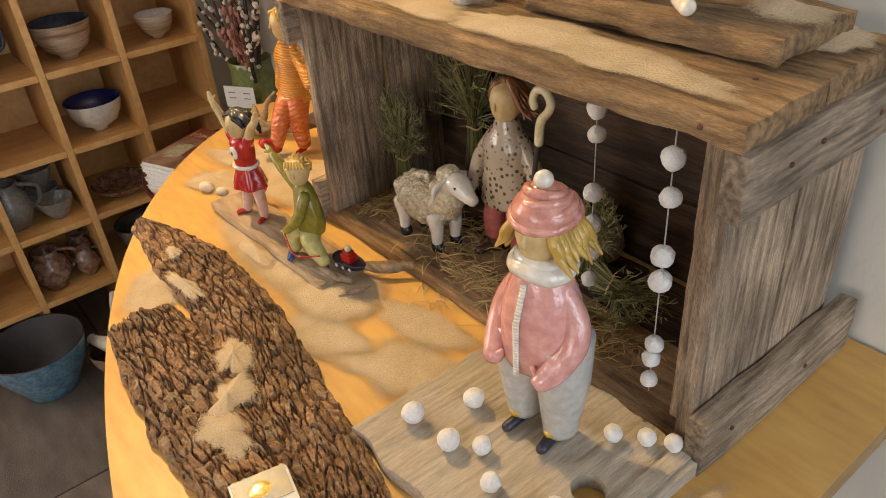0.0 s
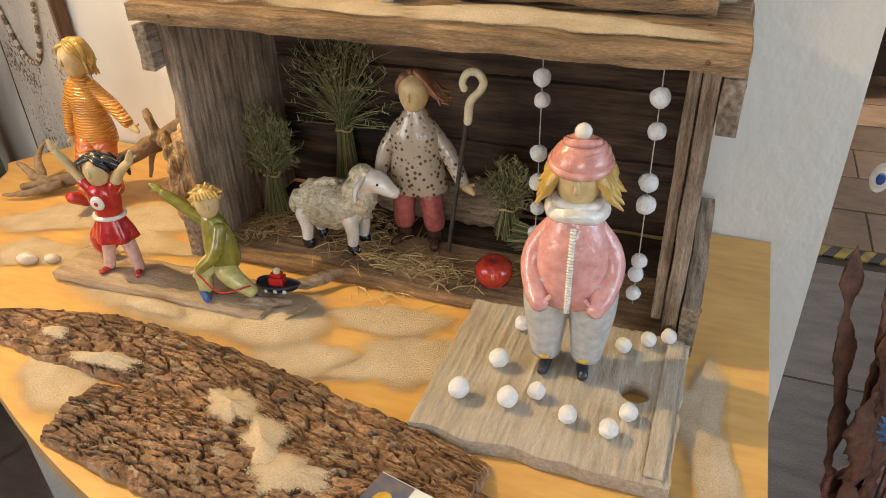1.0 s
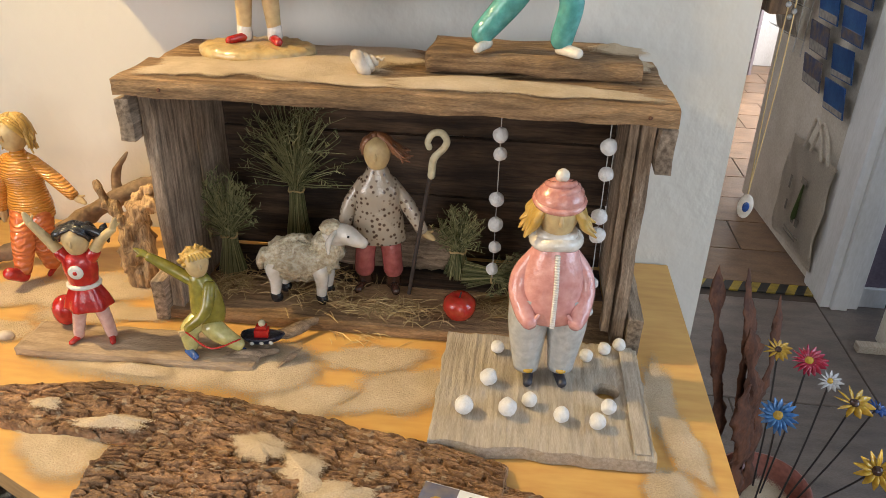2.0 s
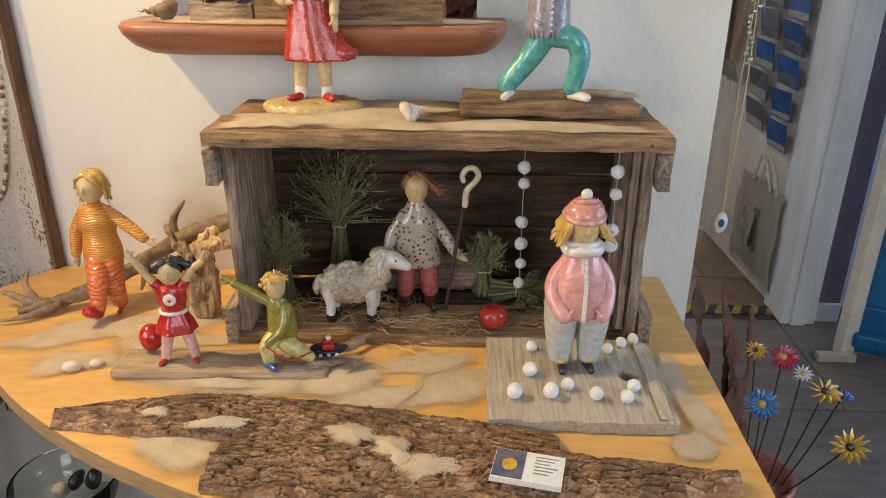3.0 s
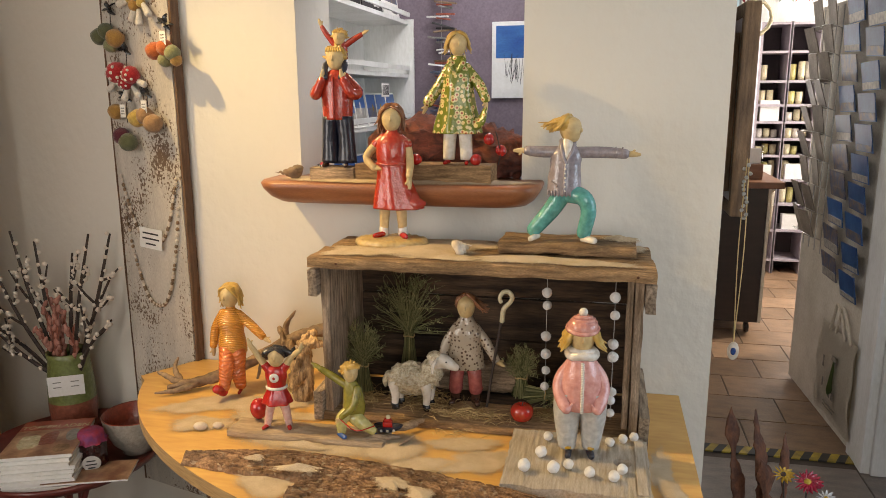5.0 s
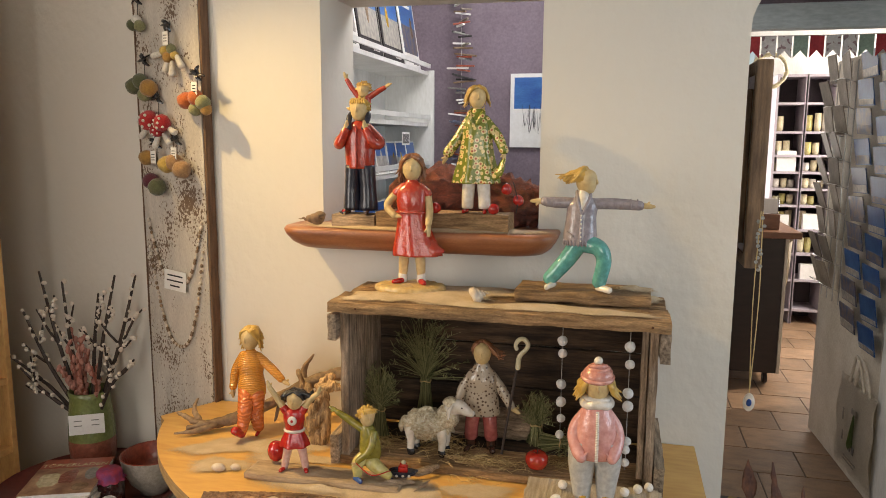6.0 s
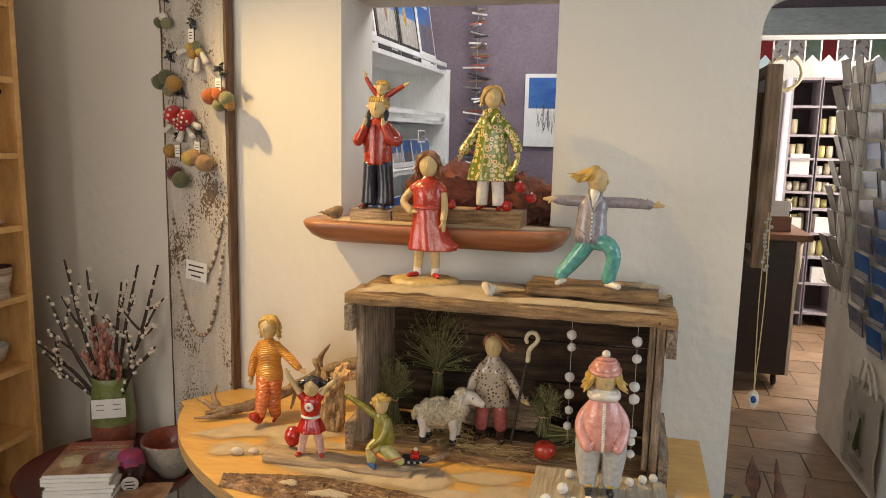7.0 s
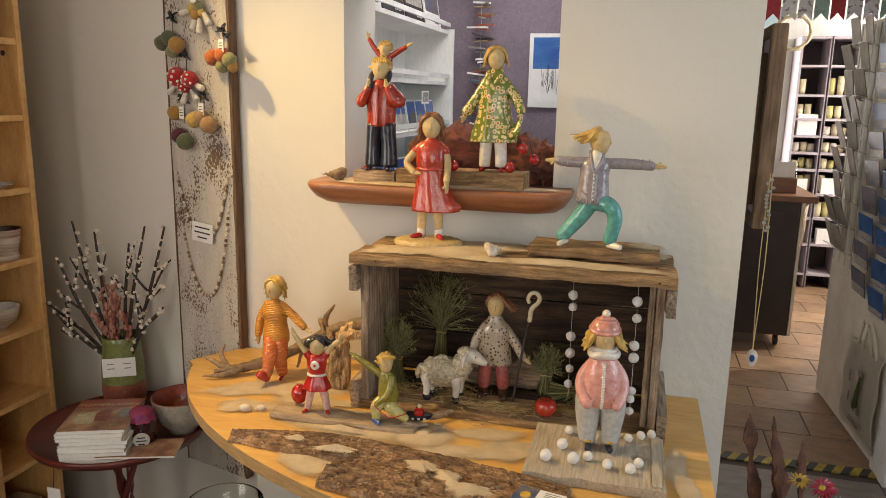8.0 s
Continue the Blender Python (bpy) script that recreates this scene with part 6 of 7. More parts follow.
def runner(bm):
    # 0 skin 1 hair 2 cardigan 3 trousers 4 shoes ; lunging, arms wide
    tube(bm, [(0.0, 0, 0.090, 0.018), (-0.022, 0.002, 0.056, 0.0165), (-0.052, 0.004, 0.020, 0.014)], 3, 12)
    tube(bm, [(0.008, 0, 0.090, 0.018), (0.036, -0.016, 0.084, 0.016), (0.047, -0.016, 0.060, 0.0145), (0.040, -0.010, 0.018, 0.0135)], 3, 12)
    shoe(bm, -0.050, -0.004, 0.0, 0.0165, 4, -0.5)
    shoe(bm, 0.046, -0.018, 0.0, 0.0175, 4, 0.8)
    loft(bm, [(0.002, 0, 0.088, 0.029, 0.024), (0.002, 0, 0.105, 0.031, 0.024), (0.003, 0, 0.140, 0.028, 0.021), (0.005, 0, 0.164, 0.028, 0.020), (0.006, 0, 0.178, 0.015, 0.014), (0.006, 0, 0.186, 0.010, 0.010)], 2, 22)
    tube(bm, [(0.006, -0.006, 0.186, 0.010), (0.006, -0.013, 0.172, 0.009), (0.004, -0.019, 0.158, 0.004)], 4, 10, 3)
    for s in (-1, 1):
        tube(bm, [(0.006 + s * 0.012, 0.002, 0.187, 0.0035), (0.006 + s * 0.011, -0.014, 0.176, 0.0038), (0.004 + s * 0.006, -0.0215, 0.160, 0.0034), (0.003, -0.0235, 0.146, 0.003)], 2, 8, 3)
        tube(bm, [(s * 0.022, -0.016, 0.112, 0.002), (s * 0.012, -0.0235, 0.106, 0.002)], 2, 6, 2)
    tube(bm, [(0.003, -0.0235, 0.148, 0.0034), (0.002, -0.0250, 0.120, 0.0034), (0.001, -0.0255, 0.092, 0.0034)], 2, 8, 3, flat=0.7)
    for i in range(26):
        a = 2 * math.pi * i / 26
        tube(bm, [(0.002 + 0.030 * math.cos(a), 0.025 * math.sin(a), 0.0875, 0.0016), (0.002 + 0.0305 * math.cos(a), 0.0250 * math.sin(a), 0.096, 0.0016)], 2, 6, 1)
    for i in range(7):
        ball(bm, (0.0025, -0.0275, 0.097 + i * 0.008), 0.0019, 4, 8, 5)
    for px in (-0.062, 0.104):
        for k in range(2):
            tube(bm, [(px + 0.012 * k * (1 if px < 0 else -1), 0.0105 * math.cos(a) - (0.011 if px > 0 else 0), 0.1665 + 0.0098 * math.sin(a), 0.0008) for a in np.linspace(0, 6.28, 12)], 2, 5, 1)
    tube(bm, [(-0.008, 0, 0.166, 0.0105), (-0.042, 0.0, 0.166, 0.0105), (-0.066, 0.0, 0.168, 0.009)], 2, 10)
    hand(bm, (-0.068, 0, 0.168), (-1, -0.1, 0.0), 0.0065, 0)
    tube(bm, [(0.015, 0, 0.165, 0.0105), (0.070, -0.006, 0.166, 0.0105), (0.108, -0.012, 0.164, 0.009)], 2, 10)
    hand(bm, (0.110, -0.012, 0.164), (1, -0.1, -0.05), 0.0068, 0)
    head(bm, (0.010, -0.002, 0.208), 0.0205, 0, 1, "wind", random.Random(8), 68)


figure("lunging_figure", "ceramic figure in lilac cardigan and turquoise trousers, arms spread", runner, [SKIN, BLOND, LILAC, TURQ, WHITEGLAZE], (-0.418, 0.553, 1.149), 4, scale=1.08)


def carrier(bm):
    # 0 skin 1 hair 2 jacket 3 trousers 4 shoes 5 blue
    for s in (-1, 1):
        loft(bm, [(s * 0.018, 0, 0.008, 0.021, 0.022), (s * 0.018, 0, 0.05, 0.0175, 0.019), (s * 0.014, 0, 0.105, 0.019, 0.021)], 3, 14)
        shoe(bm, s * 0.022, -0.022, 0.0, 0.011, 4, s * 0.2)
    loft(bm, [(0, 0, 0.098, 0.032, 0.024), (0, 0, 0.125, 0.033, 0.025), (0, 0, 0.165, 0.035, 0.024), (0, 0, 0.188, 0.028, 0.02), (0, 0, 0.20, 0.012, 0.012)], 2, 22)
    for s in (-1, 1):
        tube(bm, [(s * 0.020, 0, 0.184, 0.010), (s * 0.045, -0.002, 0.155, 0.0125), (s * 0.038, -0.02, 0.152, 0.011), (s * 0.024, -0.024, 0.178, 0.009)], 2, 10)
        hand(bm, (s * 0.023, -0.025, 0.178), (-s * 0.2, -0.1, 1), 0.006, 0)
        tube(bm, [(s * 0.012, 0.014, 0.222, 0.006), (s * 0.021, -0.006, 0.208, 0.0062), (s * 0.017, -0.022, 0.184, 0.006)], 5, 9)
    tube(bm, [(0, -0.0245, 0.185, 0.002), (0, -0.0265, 0.150, 0.002), (0, -0.0265, 0.100, 0.002)], 2, 6, 3)
    head(bm, (0, -0.002, 0.224), 0.0205, 0, 1, "short", random.Random(21))
    loft(bm, [(0.004, 0.016, 0.222, 0.016, 0.012), (0.004, 0.016, 0.25, 0.015, 0.012), (0.004, 0.014, 0.262, 0.008, 0.008)], 2, 14)
    head(bm, (0.005, 0.010, 0.266), 0.0135, 0, 1, "short", random.Random(22))
    tube(bm, [(-0.008, 0.016, 0.252, 0.0065), (-0.022, 0.014, 0.270, 0.006), (-0.032, 0.012, 0.286, 0.005)], 2, 8)
    hand(bm, (-0.033, 0.012, 0.288), (-0.4, 0, 1), 0.0045, 0)
    tube(bm, [(0.016, 0.016, 0.250, 0.0065), (0.036, 0.014, 0.262, 0.006), (0.052, 0.012, 0.270, 0.005)], 2, 8)
    hand(bm, (0.053, 0.012, 0.271), (1, 0, 0.5), 0.0045, 0)


figure("carrying_figure", "ceramic figure in a red jacket with child on shoulders", carrier, [SKIN, BLOND, REDJACKET, NAVY, BROWNGL, NAVY], (-0.930, 0.665, 1.281), 0, scale=1.07)


def lady_green(bm):
    # 0 skin 1 hair 2 dress 3 trousers 4 red
    for s in (-1, 1):
        loft(bm, [(s * 0.019, 0, 0.010, 0.013, 0.013), (s * 0.018, 0, 0.04, 0.014, 0.014), (s * 0.015, 0, 0.08, 0.015, 0.015)], 3, 12)
        shoe(bm, s * 0.021, -0.010, 0.0, 0.013, 4, s * 0.2)
    loft(bm, [(0, 0, 0.066, 0.050, 0.036), (0, 0, 0.082, 0.048, 0.034), (0, 0, 0.125, 0.038, 0.028), (0, 0, 0.165, 0.033, 0.025), (0, 0, 0.195, 0.030, 0.021), (0, 0, 0.216, 0.017, 0.014), (0, 0, 0.226, 0.011, 0.011)], 2, 26, fold=0.1, folds=6)
    tube(bm, [(-0.018, 0, 0.204, 0.010), (-0.040, -0.002, 0.165, 0.0115), (-0.062, -0.008, 0.132, 0.012)], 2, 10)
    hand(bm, (-0.064, -0.009, 0.128), (-0.4, -0.2, -1), 0.006, 0)
    tube(bm, [(0.018, 0, 0.204, 0.010), (0.046, -0.002, 0.168, 0.0115), (0.062, -0.012, 0.138, 0.010)], 2, 10)
    hand(bm, (0.062, -0.012, 0.136), (0.1, -0.3, -1), 0.006, 0)
    tube(bm, [(0.03, -0.01, 0.085, 0.02), (0.052, -0.014, 0.092, 0.016), (0.062, -0.014, 0.118, 0.008)], 2, 10, flat=0.5)
    for s in (-1, 1):
        tube(bm, [(s * 0.006, -0.018, 0.196, 0.006), (s * 0.014, -0.014, 0.212, 0.007), (s * 0.012, 0.006, 0.224, 0.006)], 2, 8)
    head(bm, (0, 0, 0.252), 0.0205, 0, 1, "bob", random.Random(31), 20)


figure("patterned_dress_figure", "ceramic figure in a green dress with pale rings", lady_green, [SKIN, BLOND, FLORAL, WHITEGLAZE, RED], (-0.655, 0.665, 1.290), 0, scale=1.02)


def toy_boat(name, at, s, rz=0.0):
    t = thing(name, "glazed toy boat with a dark blue hull and red cabin", "toy boat", at, rz)
    bm = bmesh.new()
    rows = []
    for z, k in ((0.0, 0.55), (0.2, 0.86), (0.5, 1.0), (0.62, 0.98), (0.6, 0.85)):
        rows.append([(1.6 * k * math.cos(a) * s, 0.75 * k * math.sin(a) * (1 - 0.25 * math.cos(a)) * s, (z + 0.12 * math.cos(a) ** 2) * s) for a in np.linspace(0, 2 * math.pi, 22, endpoint=False)])
    rings(bm, rows)
    part("hull", bm, NAVY, t, smooth=True)
    part("rim", tube(bmesh.new(), [(1.6 * s * math.cos(a), 0.75 * s * math.sin(a) * (1 - 0.25 * math.cos(a)), (0.62 + 0.12 * math.cos(a) ** 2) * s, 0.09 * s) for a in np.linspace(0, 6.28, 22)], n=6, k=1), NAVY, t, smooth=True)
    part("cabin", bmbox(-0.6 * s, 0.5 * s, -0.42 * s, 0.42 * s, 0.6 * s, 1.25 * s, bevel=0.12 * s), RED, t)
    part("roof", bmbox(-0.45 * s, 0.35 * s, -0.3 * s, 0.3 * s, 1.25 * s, 1.55 * s, bevel=0.1 * s), RED, t)
    part("funnel", ball(bmesh.new(), (0, 0, 1.7 * s), 0.28 * s), CREAMPOT, t, smooth=True)
    for x in (-0.7, 0.0, 0.7):
        part("porthole", ball(bmesh.new(), (x * s, -0.74 * s * (1 - 0.1 * x), 0.38 * s), (0.17 * s, 0.06 * s, 0.17 * s), u=10, v=6), WHITEGLAZE, t, smooth=True)
    return t


toy_boat("toy_boat", (-0.745, 0.392, 0.775), 0.018, 8)
toy_boat("toy_boat", (-0.962, 0.640, 1.281), 0.007, 0)
solo("red_ball", ball(bmesh.new(), (-1.028, 0.396, 0.797), (0.019, 0.019, 0.023), lump=0.05), RED, "glossy red glazed ball behind the girl", "ball")

# ---- felt balls ----
felt = mesh_of("felt_ball", ball(bmesh.new(), (0, 0, 0), 0.0105, u=16, v=11, lump=0.12, freq=150), FELTWHITE)
for x, y, k in ((-0.434, 0.343, 1.05), (-0.460, 0.284, 1.1), (-0.408, 0.288, 1.08), (-0.382, 0.308, 0.9), (-0.344, 0.285, 0.92), (-0.302, 0.279, 0.95), (-0.287, 0.308, 0.9), (-0.308, 0.411, 0.85), (-0.283, 0.430, 0.85), (-0.262, 0.443, 0.85), (-0.426, 0.413, 0.85)):
    ob = tagged(new("felt_ball", felt), "white felt ball lying on the grey plank", "felt ball", "loose felt balls")
    ob.matrix_world = pose(x, y, TABLE + 0.0205 + 0.0102 * k, x * 900, y * 700, 0) @ Matrix.Scale(k, 4)
for gx, gy, levels, dx in ((-0.4425, 0.526, (1.045, 1.018, 0.952, 0.914, 0.878, 0.842), 0.001), (-0.3085, 0.462, (1.060, 1.024, 0.966, 0.940, 0.868, 0.850, 0.823), 0.001)):
    g = thing("felt_garland", "string of white felt balls hanging in the crate opening", "garland", group="felt garlands")
    part("thread", tube(bmesh.new(), [(gx, gy, levels[-1] - 0.015, 0.0007), (gx, gy, 1.094, 0.0007)], n=5, k=1), THREAD, g)
    for i, z in enumerate(levels):
        b = new("felt_bead", felt)
        b.parent = g
        b.matrix_basis = pose(gx + dx * math.sin(i * 2.0), gy, z, 40 * i, 70 * i, 0) @ Matrix.Scale((1.0, 0.9, 1.0, 1.02, 0.85, 0.86, 0.8)[i], 4)

# ---- inside the crate ----
def bundle(at, h, spread, n, seed, label, lean=(0, 0), rz=0.0, flat=False, mat=GRASSM):
    t = thing("grass_bundle", label, "grass bundle", at, rz, "grass bundles")
    if flat:
        t.rotation_euler = (radians(78), 0, radians(rz))
    R2 = random.Random(seed)
    bm = bmesh.new()
    for i in range(n):
        a, s, q = R2.uniform(0, 6.28), spread * R2.random() ** 0.7, R2.uniform(0.55, 1.08)
        bx, by = math.cos(a) * 0.011 * R2.random(), math.sin(a) * 0.011 * R2.random()
        tx, ty = math.cos(a) * s + lean[0], math.sin(a) * s * 0.6 + lean[1]
        bow, dz = R2.uniform(-0.40, 0.40) * spread, h * q * (1 - 0.25 * (s / spread) ** 2)
        if i % 14 == 0:
            tx, bow, dz = tx * R2.uniform(1.3, 1.9), R2.uniform(-0.5, 0.5) * spread, dz * R2.uniform(0.8, 1.1)
        pts = [(bx * 2.0 + R2.uniform(-0.004, 0.004), by * 2.0, 0, 0.0008), (bx, by, h * 0.38, 0.0008), (bx + tx * 0.24 + bow * 0.35, by + ty * 0.24, h * 0.38 + (dz - h * 0.38) * 0.5, 0.0007),
               (bx + tx * 0.62 + bow * 0.8, by + ty * 0.62, h * 0.38 + (dz - h * 0.38) * 0.84, 0.0005), (bx + tx * 1.05, by + ty, dz + R2.uniform(-0.01, 0.004), 0.00025)]
        tube(bm, pts, n=3, k=3)
        if R2.random() < 0.45:
            for kk in range(4):
                p = Vector(pts[3][:3]).lerp(Vector(pts[4][:3]), 0.25 * kk)
                tube(bm, [(*p, 0.0010), (p.x + R2.uniform(-0.007, 0.007), p.y + R2.uniform(-0.005, 0.005), p.z + R2.uniform(0.003, 0.009), 0.0005)], n=3, k=1)
    part("grass_tuft", bm, mat, t)
    part("tie", tube(bmesh.new(), [(0.0125 * math.cos(a), 0.0115 * math.sin(a), h * 0.38 + 0.002 * math.sin(3 * a), 0.0016) for a in np.linspace(0, 6.3, 16)], n=5, k=1), HAY, t)
    return t


bundle((-0.855, 0.57, 0.777), 0.170, 0.044, 330, 1, "dried green grass bundle tied with straw")
bundle((-0.765, 0.640, 0.800), 0.250, 0.085, 240, 2, "tall wispy dried grass bundle at the crate's back", mat=GRASSM)
bundle((-0.500, 0.600, 0.785), 0.115, 0.034, 230, 3, "short green grass bundle tied with straw")
bundle((-0.485, 0.585, 0.795), 0.125, 0.045, 180, 4, "grass bundle lying on the crate floor", rz=72, flat=True)
bm = bmesh.new()
R3 = random.Random(17)
for cx_, cy_, sx, sy, n in ((-0.60, 0.495, 0.09, 0.025, 260), (-0.845, 0.53, 0.035, 0.04, 200), (-0.70, 0.55, 0.09, 0.05, 200), (-0.42, 0.52, 0.05, 0.03, 140), (-0.62, 0.44, 0.05, 0.012, 24)):
    for i in range(n):
        x, y, a = R3.gauss(cx_, sx * 0.6), R3.gauss(cy_, sy * 0.6), R3.uniform(0, 6.28)
        if not (X0 + 0.03 < x < X1 - 0.03) or y > 0.655:
            continue
        L, z = R3.uniform(0.012, 0.035), (0.7775 if y > 0.456 else TABLE + 0.001) + R3.random() * 0.006
        tube(bm, [(x - math.cos(a) * L / 2, y - math.sin(a) * L / 2, z, 0.0006), (x, y, z + R3.uniform(0, 0.004), 0.0007), (x + math.cos(a) * L / 2, y + math.sin(a) * L / 2, z, 0.0005)], n=3, k=1)
solo("loose_hay", bm, HAY, "loose dry hay strewn over the crate floor", "hay", smooth=False, kind="stuff")
bm = bmesh.new()
tube(bm, [(-0.69, 0.635, 0.806, 0.030), (-0.60, 0.632, 0.812, 0.034), (-0.53, 0.63, 0.813, 0.033), (-0.515, 0.63, 0.812, 0.030)], n=18, k=8, rough=0.12)
solo("grey_log", bm, GREYWOOD_X, "weathered grey log used as a bench in the crate", "log")
ap = thing("apple", "small shiny red apple on the crate floor", "apple", (-0.486, 0.492, 0.7765))
bm = bmesh.new()
lathe(bm, [(0.0, 0.002), (0.010, 0.0), (0.020, 0.006), (0.0245, 0.018), (0.023, 0.029), (0.015, 0.0365), (0.006, 0.0365), (0.0, 0.033)], n=24)
part("fruit", bm, APPLE, ap, smooth=True)
part("stalk", tube(bmesh.new(), [(0, 0, 0.033, 0.001), (0.002, 0, 0.042, 0.0012)], n=6, k=2), TWIG, ap)

# ---- driftwood and shells on the table's end ----
dw = bmesh.new()
tube(dw, [(-1.315, 0.515, 0.772, 0.006), (-1.27, 0.545, 0.775, 0.011), (-1.20, 0.585, 0.790, 0.013), (-1.12, 0.63, 0.83, 0.014), (-1.04, 0.67, 0.868, 0.015), (-0.96, 0.69, 0.885, 0.014)], n=10, k=6, rough=0.3)
tube(dw, [(-1.375, 0.565, 0.785, 0.003), (-1.345, 0.553, 0.783, 0.006), (-1.315, 0.545, 0.775, 0.008), (-1.27, 0.545, 0.775, 0.009)], n=8, k=4, rough=0.3)
tube(dw, [(-1.34, 0.60, 0.812, 0.0025), (-1.335, 0.575, 0.795, 0.006), (-1.31, 0.553, 0.778, 0.008)], n=8, k=4, rough=0.3)
tube(dw, [(-1.335, 0.49, 0.766, 0.0025), (-1.30, 0.505, 0.768, 0.006), (-1.26, 0.54, 0.774, 0.008)], n=8, k=4, rough=0.3)
tube(dw, [(-1.075, 0.655, 0.85, 0.010), (-1.085, 0.668, 0.885, 0.008), (-1.060, 0.672, 0.925, 0.003)], n=8, k=4, rough=0.3)
tube(dw, [(-1.10, 0.64, 0.84, 0.008), (-1.13, 0.63, 0.81, 0.006), (-1.145, 0.625, 0.765, 0.003)], n=8, k=4, rough=0.3)
solo("driftwood_branch", dw, DRIFT, "forked brown driftwood branch lying on the table", "driftwood")
rt = bmesh.new()
tube(rt, [(-0.990, 0.535, 0.760, 0.014), (-1.000, 0.54, 0.80, 0.019), (-0.992, 0.545, 0.85, 0.022), (-0.985, 0.55, 0.89, 0.017), (-0.965, 0.56, 0.915, 0.008)], n=18, k=8, rough=0.4)
tube(rt, [(-0.978, 0.532, 0.765, 0.009), (-0.972, 0.536, 0.81, 0.012), (-0.978, 0.54, 0.86, 0.011)], n=12, k=6, rough=0.4)
tube(rt, [(-1.00, 0.54, 0.87, 0.012), (-1.03, 0.545, 0.893, 0.009), (-1.045, 0.55, 0.925, 0.004)], n=10, k=6, rough=0.6)
tube(rt, [(-0.985, 0.54, 0.88, 0.014), (-0.96, 0.535, 0.90, 0.012), (-0.935, 0.535, 0.895, 0.006)], n=10, k=6, rough=0.6)
solo("gnarled_root", rt, LIGHTDRIFT, "gnarled pale brown root standing beside the crate", "driftwood")
for x, y, r in ((-1.142, 0.354, 0.0145), (-1.110, 0.368, 0.0115)):
    bm = bmesh.new()
    ball(bm, (0, 0, 0), (r, r * 0.75, r * 0.62), lump=0.1)
    solo("cockle_shell", bm, SHELLM, "small white cockle shell on the sand", "shell", pose(x, y, TABLE + r * 0.6, 0, 8, 25), group="shells")

# ---- old board with felt flowers ----
MB = pose(-1.34, WALL, 0, 0, 0, -15)
board = thing("old_board", "tall old wooden board with flaking whitish paint hung on the wall", "board")
board.matrix_world = MB @ pose(-0.135, -0.017, 0)
part("plank", plank(-0.118, 0.113, -0.014, 0.014, 0.36, 2.02, (10, 2, 60), 0.0025, 9, 2), OLDBOARD, board)
part("raw_edge", plank(0.1145, 0.122, -0.0135, 0.0135, 0.36, 2.02, (1, 2, 60), 0.0015, 12, 2), OLDEDGE, board)
part("raw_edge", plank(-0.124, -0.1195, -0.0135, 0.0135, 0.36, 2.02, (1, 2, 60), 0.0015, 12, 3), OLDEDGE, board)


def felt_flower(x, z, balls_, tagged_card, petals=()):
    t = thing("felt_flower", "hanging cluster of felt balls with a black ribbon", "felt decoration", group="felt decorations")
    t.matrix_world = board.matrix_world @ pose(x, -0.016, z)
    for bx, bz, r, c in balls_:
        part("felt_ball", ball(bmesh.new(), (bx, -r, bz), r, u=14, v=10, lump=0.1, freq=90), FELTS[c], t, smooth=True)
        if c == "red":
            for k in range(7):
                a, q = k * 2.4, 0.25 + 0.1 * k
                d = Vector((math.sin(q * 1.3) * math.cos(a), -math.cos(q * 1.3), math.sin(q * 1.3) * math.sin(a))) * r
                part("felt_dot", ball(bmesh.new(), (bx + d.x, d.y - r, bz + d.z), r * 0.16, u=8, v=6), FELTS["ivory"], t, smooth=True)
    for px, pz, a in petals:
        part("petal", tube(bmesh.new(), [(px, -0.012, pz, 0.006), (px + 0.028 * math.cos(a), -0.016, pz + 0.028 * math.sin(a), 0.009)], n=8), FELTS["ivory"], t, smooth=True)
    bm = bmesh.new()
    R2 = random.Random(int(x * 999))
    for i in range(5):
        a = R2.uniform(0, 6.28)
        tube(bm, [(0, -0.006, 0.066, 0.004), (0.012 * math.cos(a), -0.012, 0.066 + 0.010 * math.sin(a), 0.006), (0.026 * math.cos(a), -0.008, 0.066 + 0.018 * math.sin(a), 0.003)], n=5, k=3, flat=0.4)
    part("ribbon", bm, BLACKHAIR, t, "black ribbon bow")
    part("cord", tube(bmesh.new(), [(0, -0.006, 0.068, 0.001), (0, -0.010, 0.0, 0.001)], n=4, k=1), TWIG, t)
    if tagged_card:
        c = part("tag", bmbox(0.004, 0.022, -0.032, -0.031, 0.012, 0.044), PAPER, t, "small white price tag")
        for i in range(3):
            part("tag_bar", bmbox(0.007, 0.019, -0.0325, -0.032, 0.02 + i * 0.007, 0.022 + i * 0.007), INK, c)


felt_flower(-0.075, 1.585, ((-0.028, 0.0, 0.021, "moss"), (-0.005, 0.012, 0.020, "moss"), (0.028, -0.006, 0.022, "ochre"), (0.006, -0.022, 0.018, "sage")), False)
felt_flower(0.02, 1.67, ((-0.012, 0.0, 0.013, "yellow"), (0.012, 0.004, 0.013, "sage"), (0.0, -0.016, 0.014, "ochre"), (0.02, -0.012, 0.011, "yellow")), True,
            ((-0.02, -0.004, 3.4), (0.0, -0.02, 4.4), (0.012, -0.03, 4.8), (0.03, -0.016, 5.4)))
felt_flower(-0.03, 1.49, ((-0.018, 0.006, 0.026, "red"), (0.026, 0.0, 0.022, "red"), (0.0, -0.018, 0.018, "red")), False,
            ((-0.02, 0.006, 4.7), (-0.04, -0.014, 3.9), (0.0, -0.03, 4.4), (0.036, -0.012, 5.9), (0.02, -0.03, 5.6)))
